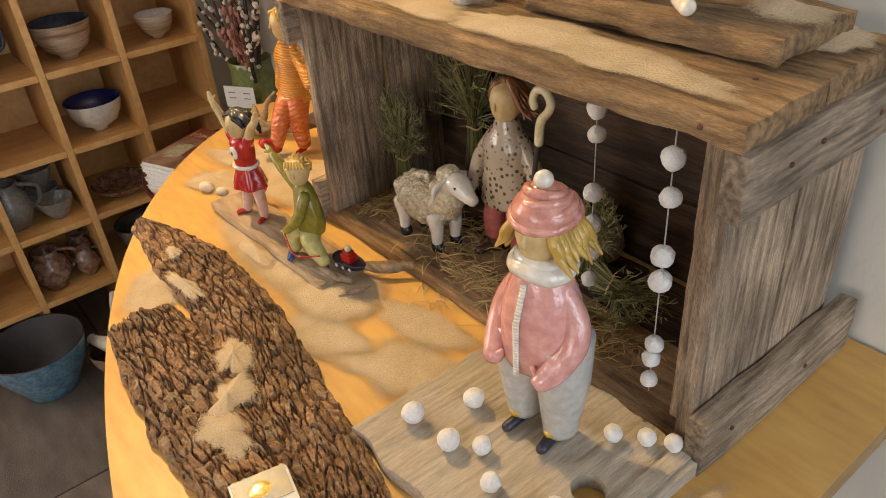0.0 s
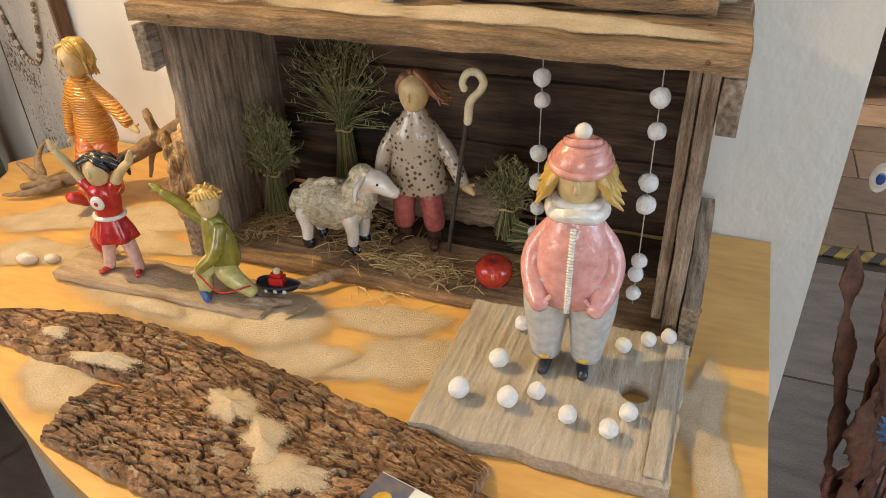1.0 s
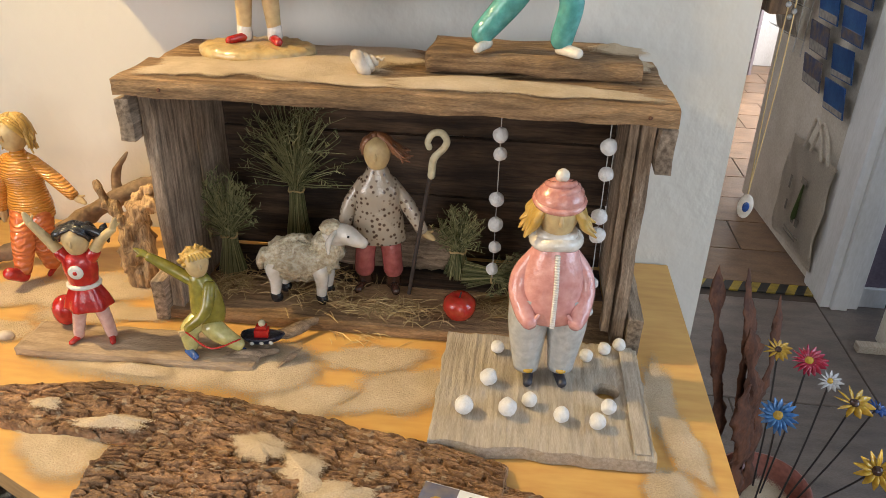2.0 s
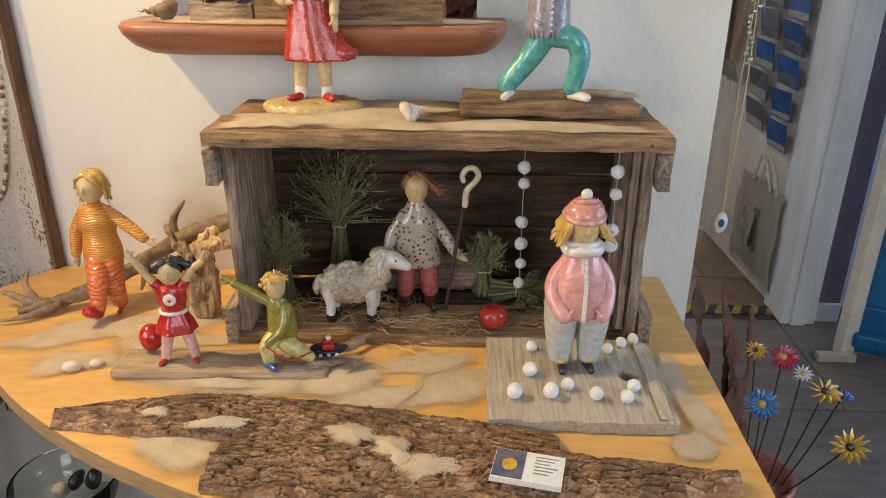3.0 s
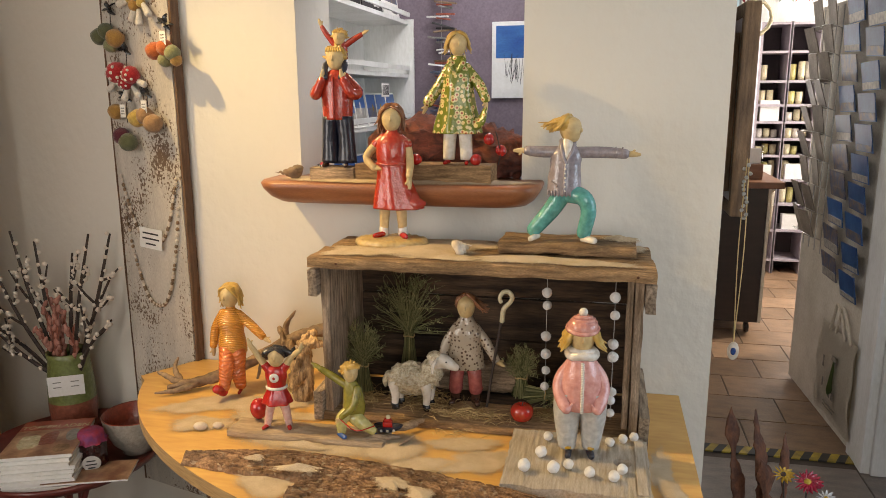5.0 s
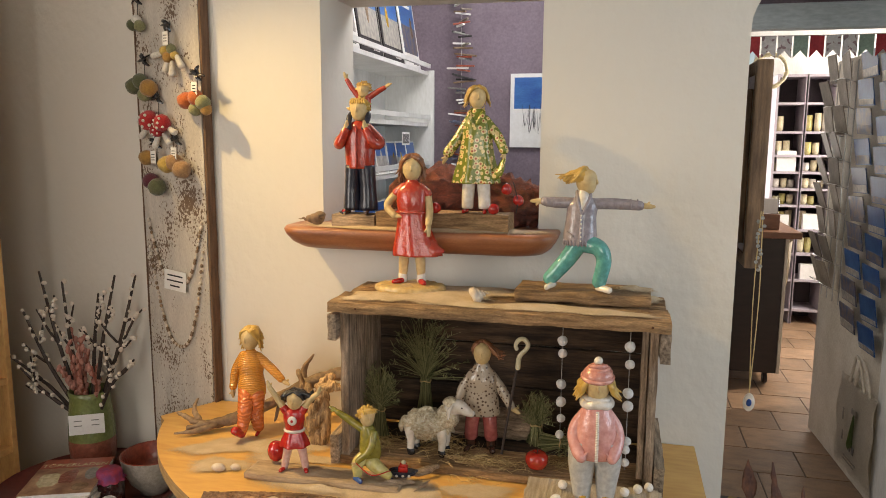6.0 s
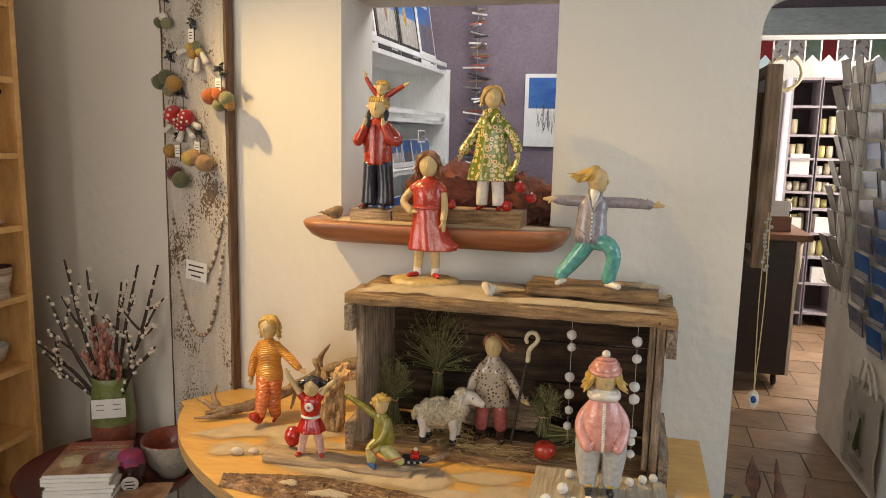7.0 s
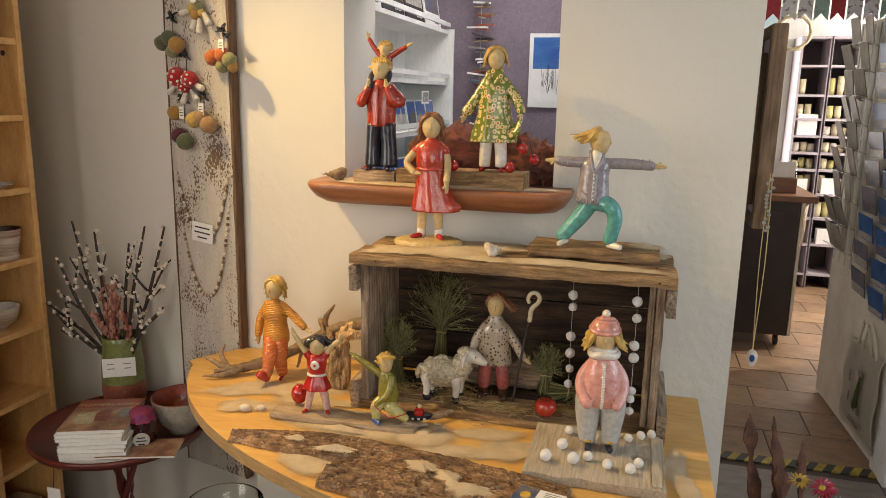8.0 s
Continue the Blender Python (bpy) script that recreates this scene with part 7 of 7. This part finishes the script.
felt_flower(0.112, 1.545, ((-0.028, 0.0, 0.021, "orange"), (0.006, 0.006, 0.020, "orange"), (0.028, -0.006, 0.019, "sage"), (0.0, -0.022, 0.017, "sage"), (0.034, -0.022, 0.015, "ochre")), True)
felt_flower(-0.045, 1.375, ((-0.026, 0.026, 0.020, "ochre"), (-0.014, -0.034, 0.021, "plum"), (0.012, -0.05, 0.023, "moss")), True)
felt_flower(0.03, 1.385, ((-0.025, 0.0, 0.022, "yellow"), (0.004, 0.006, 0.022, "tan"), (0.030, -0.012, 0.023, "tan")), True)
felt_flower(-0.09, 1.74, ((-0.012, 0.0, 0.015, "moss"), (0.014, -0.004, 0.015, "sage"), (0.0, 0.012, 0.013, "ivory")), False)
chain = thing("bead_necklace", "long necklace of small shell and wood beads hung on the board", "necklace")
chain.matrix_world = board.matrix_world
bm = bmesh.new()
for top, lo_, w in ((1.235, 1.06, 0.098), (1.16, 0.895, 0.098)):
    for i in range(70):
        u = -1 + 2 * i / 69
        ball(bm, (0.002 + u * w, -0.019, lo_ + (top - lo_) * abs(u) ** 2.4), (0.0046, 0.0044, 0.0052), (i // 2) % 2, 6, 5)
part("bead_string", bm, [SHELLM, DRIFT], chain, smooth=True)
tg = thing("paper_sign", "small white paper sign with handwriting on the board", "sign")
tg.matrix_world = board.matrix_world @ pose(0.0, -0.024, 1.078, 0, 4, 0)
part("paper", bmbox(-0.04, 0.04, -0.001, 0.0005, -0.028, 0.026), PAPER, tg)
for i, w in enumerate((0.028, 0.03, 0.018)):
    part("text_bar", bmbox(-w, w, -0.0016, -0.001, 0.010 - i * 0.014, 0.014 - i * 0.014), INK, tg)

# ---- red side table with its things ----
rtab = thing("red_side_table", "dark red lacquered round folding table", "table", (-1.70, 0.625, 0.0))
bm = bmesh.new()
lathe(bm, [(0.0, 0.505), (0.20, 0.505), (0.232, 0.507), (0.24, 0.522), (0.236, 0.53), (0.228, 0.517), (0.0, 0.515)], n=48)
part("tray_top", bm, REDMETAL, rtab, smooth=True)
for a in (0.5, 2.1, 3.6, 5.2):
    part("leg", tube(bmesh.new(), [(0.06 * math.cos(a), 0.06 * math.sin(a), 0.504, 0.009), (-0.02 * math.cos(a + 0.3), -0.02 * math.sin(a + 0.3), 0.27, 0.009), (0.20 * math.cos(a + 2.6), 0.20 * math.sin(a + 2.6), 0.01, 0.009)], n=8), REDMETAL, rtab, smooth=True)
part("hanging_tag", bmbox(-0.075, -0.035, -0.205, -0.203, 0.33, 0.43), PAPER, rtab, "white price tag")
part("tag_cord", tube(bmesh.new(), [(-0.055, -0.204, 0.43, 0.001), (-0.05, -0.2, 0.505, 0.001)], n=4, k=1), INK, rtab)

TZ = 0.5165
bks = random.Random(2)
for i in range(9):
    b = thing("booklet", "white edged booklet with a red and brown photo cover" if i == 8 else "white edged booklet lying in a stack", "book",
              (-1.665 + bks.uniform(-0.004, 0.004), 0.515 + bks.uniform(-0.004, 0.004), TZ + i * 0.0103), 22 + bks.uniform(-3, 3), "stack of booklets")
    part("page_block", bmbox(-0.082, 0.082, -0.098, 0.098, 0.0006, 0.0096), PAPER, b)
    part("cover", bmbox(-0.084, 0.084, -0.1, 0.1, 0.0096, 0.0102), COVER if i == 8 else PAPER, b)
    if i == 8:
        part("title_band", bmbox(-0.083, 0.083, 0.045, 0.099, 0.0103, 0.0107), COVERRED, b)
        for x0, x1, y0, y1, m_ in ((-0.07, -0.01, -0.06, 0.02, CREAMPOT), (-0.02, 0.03, -0.05, 0.03, POTRED), (0.035, 0.075, -0.03, 0.035, PEWTER), (0.03, 0.07, -0.085, -0.04, DRIFT)):
            part("printed_patch", ball(bmesh.new(), ((x0 + x1) / 2, (y0 + y1) / 2, 0.0102), ((x1 - x0) / 2, (y1 - y0) / 2, 0.0004), u=14, v=5, lump=0.4, freq=40), m_, b)
        words("title", "TÖPFERLADEN", 0.024, CREAMPOT, b, pose(0.0, 0.06, 0.0110))
pot = thing("catkin_pot", "green and red glazed pot with a paper label", "pot", (-1.775, 0.745, TZ))
bm = bmesh.new()
prof = [(0.0, 0.0), (0.050, 0.0), (0.058, 0.02), (0.063, 0.07)]
lathe(bm, prof + [(0.0625, 0.095)], n=32)
part("lower_body", bm, POTRED, pot, smooth=True)
bm = bmesh.new()
lathe(bm, [(0.0625, 0.095), (0.061, 0.14), (0.056, 0.185), (0.053, 0.212), (0.056, 0.232), (0.053, 0.234), (0.048, 0.212), (0.052, 0.16), (0.0, 0.11)], n=32)
part("upper_body", bm, POTGREEN, pot, smooth=True)
lab = part("label", bmbox(-0.045, 0.045, -0.0012, 0.0, -0.028, 0.028), PAPER, pot, "white handwritten paper label")
lab.matrix_basis = pose(0.034, -0.060, 0.155, 0, 0, 30)
for i in range(2):
    for x0 in (-0.032, 0.012):
        part("text_bar", bmbox(x0, x0 + 0.02, -0.0018, -0.0012, 0.010 - i * 0.014, 0.0125 - i * 0.014), PEWTER, lab)


BUD = {True: mesh_of("bud", ball(bmesh.new(), (0, 0, 0), (0.006, 0.006, 0.011), u=8, v=6), CATPINK),
       False: mesh_of("bud", ball(bmesh.new(), (0, 0, 0), 0.0062, u=8, v=6, lump=0.2, freq=200), CATKIN)}


def catkin_branch(name, base, tip, seed, pink):
    t = thing(name, "rose coloured catkin twig standing in the pot" if pink else "dark twig with small cream felt buds standing in the pot", "twig", group="catkin twigs")
    R2 = random.Random(seed)
    b, p = Vector(base), Vector(tip)
    mid = (b + p) / 2 + Vector((R2.uniform(-0.02, 0.02), R2.uniform(-0.02, 0.02), R2.uniform(0, 0.03)))
    path = curve_points([(*b, 0.0058), (*mid, 0.0050), (*p, 0.0030)], 6)
    bm, buds = bmesh.new(), []
    tube(bm, [tuple(q) for q in path], n=6, k=1)
    lines = [path]
    if not pink:
        for s in range(2):
            q = Vector(path[6 + 2 * s][:3])
            d = (p - b).normalized() + Vector(((1 if s % 2 else -1) * R2.uniform(0.5, 1.2), R2.uniform(-0.4, 0.2), R2.uniform(-0.1, 0.5)))
            e = q + d.normalized() * R2.uniform(0.06, 0.13)
            br = curve_points([(*q, 0.0040), (*((q + e) / 2 + Vector((0, 0, -0.006))), 0.0034), (*e, 0.0022)], 5)
            tube(bm, [tuple(v) for v in br], n=5, k=1)
            lines.append(br)
    for ln in lines:
        for i in range(2 if ln is lines[0] else 1, len(ln)):
            for kk in range(1 if not pink else 1):
                c = Vector(ln[i][:3]) + Vector((R2.uniform(-0.006, 0.006), R2.uniform(-0.006, 0.006), R2.uniform(-0.004, 0.006)))
                if pink:
                    buds.append((c, 1.0))
                elif R2.random() < 0.6:
                    buds.append((c, R2.uniform(0.85, 1.15)))
    part("stem", bm, TWIG if not pink else POTRED, t)
    for c, k in buds:
        bud = new("bud", BUD[pink])
        bud.parent = t
        bud.matrix_basis = pose(*c, R2.uniform(-30, 30), R2.uniform(-30, 30), 0) @ Matrix.Scale(k, 4)


R4 = random.Random(11)
for i, (tx, ty, tz) in enumerate(((-0.235, -0.02, 0.11), (-0.19, 0.0, 0.24), (-0.145, 0.02, 0.35), (-0.06, 0.0, 0.33), (0.03, 0.02, 0.30), (0.095, 0.0, 0.36), (0.14, 0.02, 0.36), (0.145, 0.0, 0.25), (0.155, -0.03, 0.14), (-0.175, -0.04, 0.08))):
    catkin_branch("catkin_twig", (-1.775 + tx * 0.12, 0.745 + ty * 0.1, TZ + 0.14), (-1.775 + tx * 1.18, 0.745 + ty - tx * 0.25 * 0.4, TZ + 0.205 + tz), 40 + i, False)
for i in range(11):
    tx, ty, tz = R4.uniform(-0.08, 0.09), R4.uniform(-0.06, 0.03), R4.uniform(0.08, 0.19)
    catkin_branch("rose_twig", (-1.775 + tx * 0.2, 0.745 + ty * 0.2, TZ + 0.14), (-1.775 + tx, 0.745 + ty, TZ + 0.205 + tz), 90 + i, True)

jar = thing("jam_jar", "dark jam jar with a red cloth lid and round label", "jar", (-1.568, 0.548, TZ))
bm = bmesh.new()
lathe(bm, [(0.0, 0.0), (0.032, 0.0), (0.034, 0.006), (0.034, 0.078), (0.029, 0.088), (0.0, 0.088)], n=26)
part("glass_body", bm, JAM, jar, smooth=True)
bm = bmesh.new()
rows = []
for r, z, w in ((0.0, 0.108, 0), (0.026, 0.108, 0), (0.031, 0.102, 0.0), (0.031, 0.088, 0.05), (0.037, 0.080, 0.12)):
    rows.append([(max(r, 0.0003) * (1 + w * math.sin(9 * a)) * math.cos(a), max(r, 0.0003) * (1 + w * math.sin(9 * a)) * math.sin(a), z) for a in np.linspace(0, 2 * math.pi, 40, endpoint=False)])
rings(bm, rows, cap=False)
part("cloth_lid", bm, CLOTHRED, jar, "red patterned cloth lid", smooth=True)
bm = bmesh.new()
ball(bm, (0.0, -0.035, 0.034), (0.022, 0.003, 0.020), u=20, v=8)
lb = part("round_label", bm, PAPER, jar, "round white label", smooth=True)
lb.matrix_basis = pose(0, 0, 0, 0, 0, 30)
for i, w in enumerate((0.010, 0.013, 0.008)):
    part("text_bar", bmbox(-w, w, -0.0392, -0.0375, 0.040 - i * 0.009, 0.0425 - i * 0.009), INK, lb)


def bowl(name, label, at, r, h, outer, inner, foot=0.45, group="", rz=0.0, tilt=0.0):
    t = thing(name, label, "bowl", at, rz, group)
    if tilt:
        t.rotation_euler = (radians(tilt), 0, radians(rz))
    bm = bmesh.new()
    lathe(bm, [(0.0, 0.002), (r * foot, 0.0), (r * foot, h * 0.08), (r * 0.72, h * 0.30), (r * 0.92, h * 0.65), (r, h)], n=32)
    part("outside", bm, outer, t, smooth=True)
    bm = bmesh.new()
    lathe(bm, [(r, h), (r * 0.985, h * 1.02), (r * 0.95, h), (r * 0.86, h * 0.65), (r * 0.6, h * 0.3), (0.0, h * 0.16)], n=32)
    part("inside", bm, inner, t, smooth=True)
    return t


bowl("grey_bowl", "large grey bowl glazed red inside, standing on the red table", (-1.525, 0.665, TZ), 0.082, 0.105, BOWLGREY, BOWLRED)
solo("wooden_paddle", bmbox(-0.012, 0.012, -0.003, 0.003, 0, 0.10, bevel=0.002), PALEWOOD, "small flat wooden stick leaning in the bowl", "stick", pose(-1.505, 0.66, TZ + 0.04, 12, 38, 20), smooth=False)
mag = thing("magazine", "thin glossy magazine lying over the table's edge", "magazine", (-1.545, 0.505, TZ + 0.0145), 20)
part("page_block", bmbox(-0.10, 0.10, -0.05, 0.05, 0, 0.004), PAPER, mag)
part("cover", bmbox(-0.10, 0.10, -0.05, 0.05, 0.004, 0.0046), COVER, mag)

# glass basket under the table
gb = bowl("glass_basket", "clear glass dish with small dark felt things under the table", (-1.30, 0.50, 0.30), 0.10, 0.12, glass_material("clear_glass", (0.9, 0.95, 0.95)), glass_material("clear_glass_inner", (0.9, 0.95, 0.95)))
stand = solo("low_stool", bmbox(-1.42, -1.18, 0.40, 0.62, 0.0, 0.298, bevel=0.004), BLUEGREY, "low grey box standing under the table", "box", smooth=False)
for i in range(9):
    solo("felt_trinket", ball(bmesh.new(), (0, 0, 0), (0.022, 0.016, 0.014), lump=0.3, freq=60), (BLACKHAIR, FELTS["ivory"], NAVY)[i % 3], "small felt trinket in the glass dish", "trinket",
         pose(-1.30 + 0.05 * math.cos(i * 2.4), 0.50 + 0.05 * math.sin(i * 2.4), 0.30 + 0.045 + 0.012 * (i % 4), i * 40, i * 25, i * 70), group="felt trinkets")

# ---- pottery shelf ----
ps = thing("pottery_shelf", "honey pine cube shelf filled with pottery", "shelf unit", (-2.02, 0.0, 0.0))
D = 0.28
YS = (-0.31, -0.105, 0.100, 0.304, 0.508, 0.722)
for y in YS:
    part("upright", bmbox(-D, 0.0, y - 0.009, y + 0.009, 0.0, 1.98, bevel=0.0015), SHELFWOOD, ps)
part("back_panel", bmbox(-D - 0.012, -D - 0.001, -0.32, 0.731, 0.0, 1.98), SHELFWOOD, ps)
ZS = (0.155, 0.357, 0.557, 0.762, 0.967, 1.172, 1.377, 1.585, 1.79)
for z in ZS:
    for a, b in zip(YS, YS[1:]):
        part("shelf_board", bmbox(-D, -0.002, a + 0.0095, b - 0.0095, z - 0.009, z + 0.009, bevel=0.0015), SHELFWOOD, ps)
part("knot_hole", ball(bmesh.new(), (-0.05, 0.7125, 1.555), (0.008, 0.0012, 0.008), u=12, v=6), INK, ps)
SB = lambda z: z + 0.0095
G = "bowls on the pottery shelf"
bowl("banded_bowl", "brown and white banded bowl on the shelf", (-2.11, 0.40, SB(0.762)), 0.075, 0.095, STRIPEGL, DARKBLUE, 0.3, G)
bowl("small_cream_bowl", "small cream footed bowl on the shelf", (-2.09, 0.632, SB(0.762)), 0.052, 0.065, STRIPEGL, WHITEGLAZE, 0.3, G)
bowl("cobalt_bowl", "white conical bowl with a cobalt blue inside", (-2.11, 0.415, SB(0.557)), 0.075, 0.085, WHITEGLAZE, COBALT, 0.28, G)
bowl("grey_cup", "small grey glazed cup on the shelf", (-2.10, 0.235, SB(0.357)), 0.048, 0.055, PEWTER, PEWTER, 0.5, G)
bowl("grey_cup", "small grey glazed cup on the shelf", (-2.18, 0.22, SB(0.357) + 0.07), 0.048, 0.055, PEWTER, PEWTER, 0.5, G)
bowl("grey_cup", "small grey glazed cup on the shelf", (-2.18, 0.22, SB(0.357)), 0.048, 0.062, PEWTER, PEWTER, 0.6, G)
bowl("blue_grey_bowl", "blue-grey bowl low on the shelf", (-2.10, 0.43, SB(0.155)), 0.075, 0.10, PEWTER, DARKBLUE, 0.4, G)
bowl("wide_dish", "shallow reddish stone dish on the shelf", (-2.11, 0.42, SB(0.357)), 0.085, 0.035, TERRAPOT, TERRAPOT, 0.5, G)
bowl("striped_mug", "brown and cream banded mug on the shelf", (-2.06, 0.645, SB(0.967) + 0.0), 0.043, 0.09, STRIPEGL, BROWNGL, 0.8, G)
bowl("banded_bowl", "blue and cream banded cup on the shelf", (-2.06, 0.645, SB(1.585)), 0.042, 0.09, STRIPEGL, BLUEGREY, 0.8, G)
bowl("flat_plate", "small pale plate on the shelf", (-2.07, 0.635, SB(1.172)), 0.05, 0.014, STRIPEGL, WHITEGLAZE, 0.6, G)
for x, y, z, r, h, m1 in ((-2.12, 0.13, 0.357, 0.058, 0.13, PEWTER), (-2.10, 0.16, 0.155, 0.055, 0.12, TERRAPOT), (-2.10, 0.255, 0.155, 0.036, 0.085, TERRAPOT), (-2.17, 0.26, 0.155, 0.036, 0.10, TERRAPOT), (-2.14, 0.20, 0.762, 0.05, 0.14, DARKBLUE), (-2.12, 0.0, 0.557, 0.06, 0.12, STRIPEGL)):
    t = thing("jug", "glazed round jug on the pottery shelf", "jug", (x, y, SB(z)), group="jugs on the pottery shelf")
    bm = bmesh.new()
    lathe(bm, [(0.0, 0.0), (r * 0.6, 0.0), (r, h * 0.4), (r * 0.85, h * 0.72), (r * 0.55, h * 0.86), (r * 0.66, h), (r * 0.58, h), (r * 0.45, h * 0.85), (0.0, h * 0.5)], n=26)
    part("body", bm, m1, t, smooth=True)
    part("handle", tube(bmesh.new(), [(0.0, r * 0.6, h * 0.9, r * 0.11), (0.0, r * 1.35, h * 0.75, r * 0.11), (0.0, r * 1.3, h * 0.45, r * 0.11), (0.0, r * 0.9, h * 0.32, r * 0.10)], n=8), m1, t, smooth=True)
cl = bmesh.new()
for i in range(5):
    box(cl, -2.15, -2.03 - i * 0.004, 0.55, 0.69 - i * 0.004, SB(0.155) + i * 0.011, SB(0.155) + i * 0.011 + 0.010, bevel=0.004)
solo("folded_cloth", cl, STRIPEGL, "folded striped cloth lying on a low shelf", "cloth", smooth=False)
bowl("blue_basin", "large mottled blue basin on the floor before the shelf", (-1.885, 0.035, 0.0), 0.125, 0.15, BLUETEX, INK, 0.55)
wp = bowl("wooden_bowl", "dark wooden bowl on the floor", (-1.80, 0.215, 0.0), 0.082, 0.10, DRIFT, BROWNGL, 0.5)
for a, b in (((-1.865, 0.165, 0.10), (-1.745, 0.215, 0.11)), ((-1.84, 0.235, 0.05), (-1.87, 0.255, 0.20))):
    bm = bmesh.new()
    m_ = [(x + y) / 2 for x, y in zip(a, b)]
    tube(bm, [(*a, 0.014), (*m_, 0.02), (*b, 0.012)], n=10, k=4, rough=0.15)
    solo("pale_loofah", bm, CLOTH, "pale long scrub in the wooden bowl", "scrub", group="scrubs")

# ---- flower pot with iron stakes and ceramic flowers ----
fp = thing("floor_pot", "reddish clay pot holding stakes and ceramic flowers", "pot", (0.14, 0.80, 0.0))
bm = bmesh.new()
lathe(bm, [(0.0, 0.0), (0.07, 0.0), (0.082, 0.05), (0.094, 0.18), (0.098, 0.225), (0.091, 0.227), (0.086, 0.19), (0.0, 0.18)], n=36)
part("body", bm, POTRED, fp, smooth=True)
sheet_mound("pot_gravel", 0.14, 0.80, 0.083, 0.083, 0.012, 0.185, 1.0, "pale gravel filling the clay pot", 0, 0.05, 0.6)
R5 = random.Random(7)


def stake(base, top, w, seed):
    R2 = random.Random(seed)
    bm = bmesh.new()
    b, p = Vector(base), Vector(top)
    pts = []
    for i in range(9):
        q = b.lerp(p, i / 8)
        pts.append((q.x + R2.uniform(-0.006, 0.006), q.y + R2.uniform(-0.006, 0.006), q.z, w * 1.7 * (0.35 + 0.75 * abs(math.sin(i * 1.25 + seed))) * (1 if i < 8 else 0.15)))
    tube(bm, pts, n=9, k=4, flat=0.22, rough=0.5)
    solo("iron_stake", bm, RUST, "rusted iron garden stake standing in the pot", "garden stake", group="iron stakes")


stake((0.10, 0.84, 0.2), (0.075, 0.98, 0.63), 0.014, 1)
stake((0.06, 0.84, 0.2), (0.008, 0.99, 0.63), 0.012, 2)
stake((0.13, 0.86, 0.2), (0.15, 0.99, 0.57), 0.012, 3)
stake((0.08, 0.78, 0.2), (0.06, 0.80, 0.47), 0.018, 4)
stake((0.12, 0.83, 0.2), (0.09, 0.93, 0.52), 0.02, 5)


def flower(base, c, aim, r, petal, core, n, seed):
    t = thing("ceramic_flower", "glazed ceramic flower on a thin dark stem", "flower", group="ceramic flowers")
    d = Vector(aim).normalized()
    c = Vector(c)
    part("stem", tube(bmesh.new(), [(*base, 0.002), (*(Vector(base).lerp(c, 0.5) + Vector((0.004, 0, 0))), 0.002), (*(c - d * 0.004), 0.002)], n=6), STEM, t)
    rot = d.to_track_quat("Z", "Y").to_matrix().to_4x4()
    R2 = random.Random(seed)
    for i in range(n):
        a = 2 * math.pi * i / n + R2.uniform(-0.08, 0.08)
        bm = bmesh.new()
        tube(bm, [(r * 0.15, 0, 0, r * 0.10), (r * 0.55, 0, r * 0.10, r * 0.22), (r * R2.uniform(0.9, 1.05), 0, r * R2.uniform(-0.05, 0.25), r * 0.06)], n=8, k=3, flat=0.3)
        pt = part("petal", bm, petal, t, smooth=True)
        pt.matrix_basis = Matrix.Translation(c) @ rot @ pose(0, 0, 0, 0, 0, math.degrees(a))
    bm = bmesh.new()
    ball(bm, (0, 0, r * 0.12), (r * 0.26, r * 0.26, r * 0.14), lump=0.2, freq=200)
    co = part("flower_centre", bm, core, t, smooth=True)
    co.matrix_basis = Matrix.Translation(c) @ rot


flower((0.12, 0.77, 0.2), (0.086, 0.703, 0.485), (-0.35, -0.8, 0.6), 0.033, SKYGL, YELGL, 16, 1)
flower((0.14, 0.80, 0.2), (0.170, 0.83, 0.522), (-0.2, -0.5, 0.9), 0.032, PINKRED, YELGL, 18, 2)
flower((0.19, 0.79, 0.2), (0.245, 0.77, 0.475), (-0.1, -0.4, 0.9), 0.035, YELGL, BROWNGL, 10, 3)
flower((0.21, 0.79, 0.2), (0.300, 0.79, 0.455), (0.3, -0.2, 0.9), 0.022, BLUE, NAVY, 10, 4)
flower((0.20, 0.76, 0.2), (0.258, 0.655, 0.420), (-0.3, -0.8, 0.5), 0.036, YELGL, BROWNGL, 12, 5)
flower((0.17, 0.78, 0.2), (0.205, 0.80, 0.500), (-0.2, -0.6, 0.8), 0.022, PALEFL, YELGL, 12, 6)
flower((0.13, 0.82, 0.2), (0.125, 0.87, 0.515), (-0.2, -0.5, 0.9), 0.026, YELGL, BROWNGL, 12, 7)

# ---- floor slabs ----
rs = random.Random(1)
slab_mesh = {}


def slab(parent, name, x0, x1, y0, y1, mat):
    key = (round(x1 - x0, 3), round(y1 - y0, 3), mat.name)
    if key not in slab_mesh:
        slab_mesh[key] = mesh_of(name, bmbox(0.003, x1 - x0 - 0.003, 0.003, y1 - y0 - 0.003, -0.01, 0.0, bevel=0.002), mat, False)
    ob = new(name, slab_mesh[key])
    ob.parent = parent
    ob.matrix_basis = pose(x0, y0, rs.uniform(-0.001, 0.0005))


for j in range(8):
    for i in range(5):
        slab(floor, "stone_slab", -2.34 + i * 0.86 - (0.43 if j % 2 else 0), -2.34 + (i + 1) * 0.86 - (0.43 if j % 2 else 0), -2.75 + j * 0.59, -2.75 + (j + 1) * 0.59, SLATE)
for j in range(13):
    for i in range(9):
        off = 0.2 if j % 2 else 0
        slab(floor, "floor_tile", -1.5 + i * 0.40 + off - 0.2, -1.5 + (i + 1) * 0.40 + off - 0.2, 2.085 + j * 0.27, 2.085 + (j + 1) * 0.27, TILE)
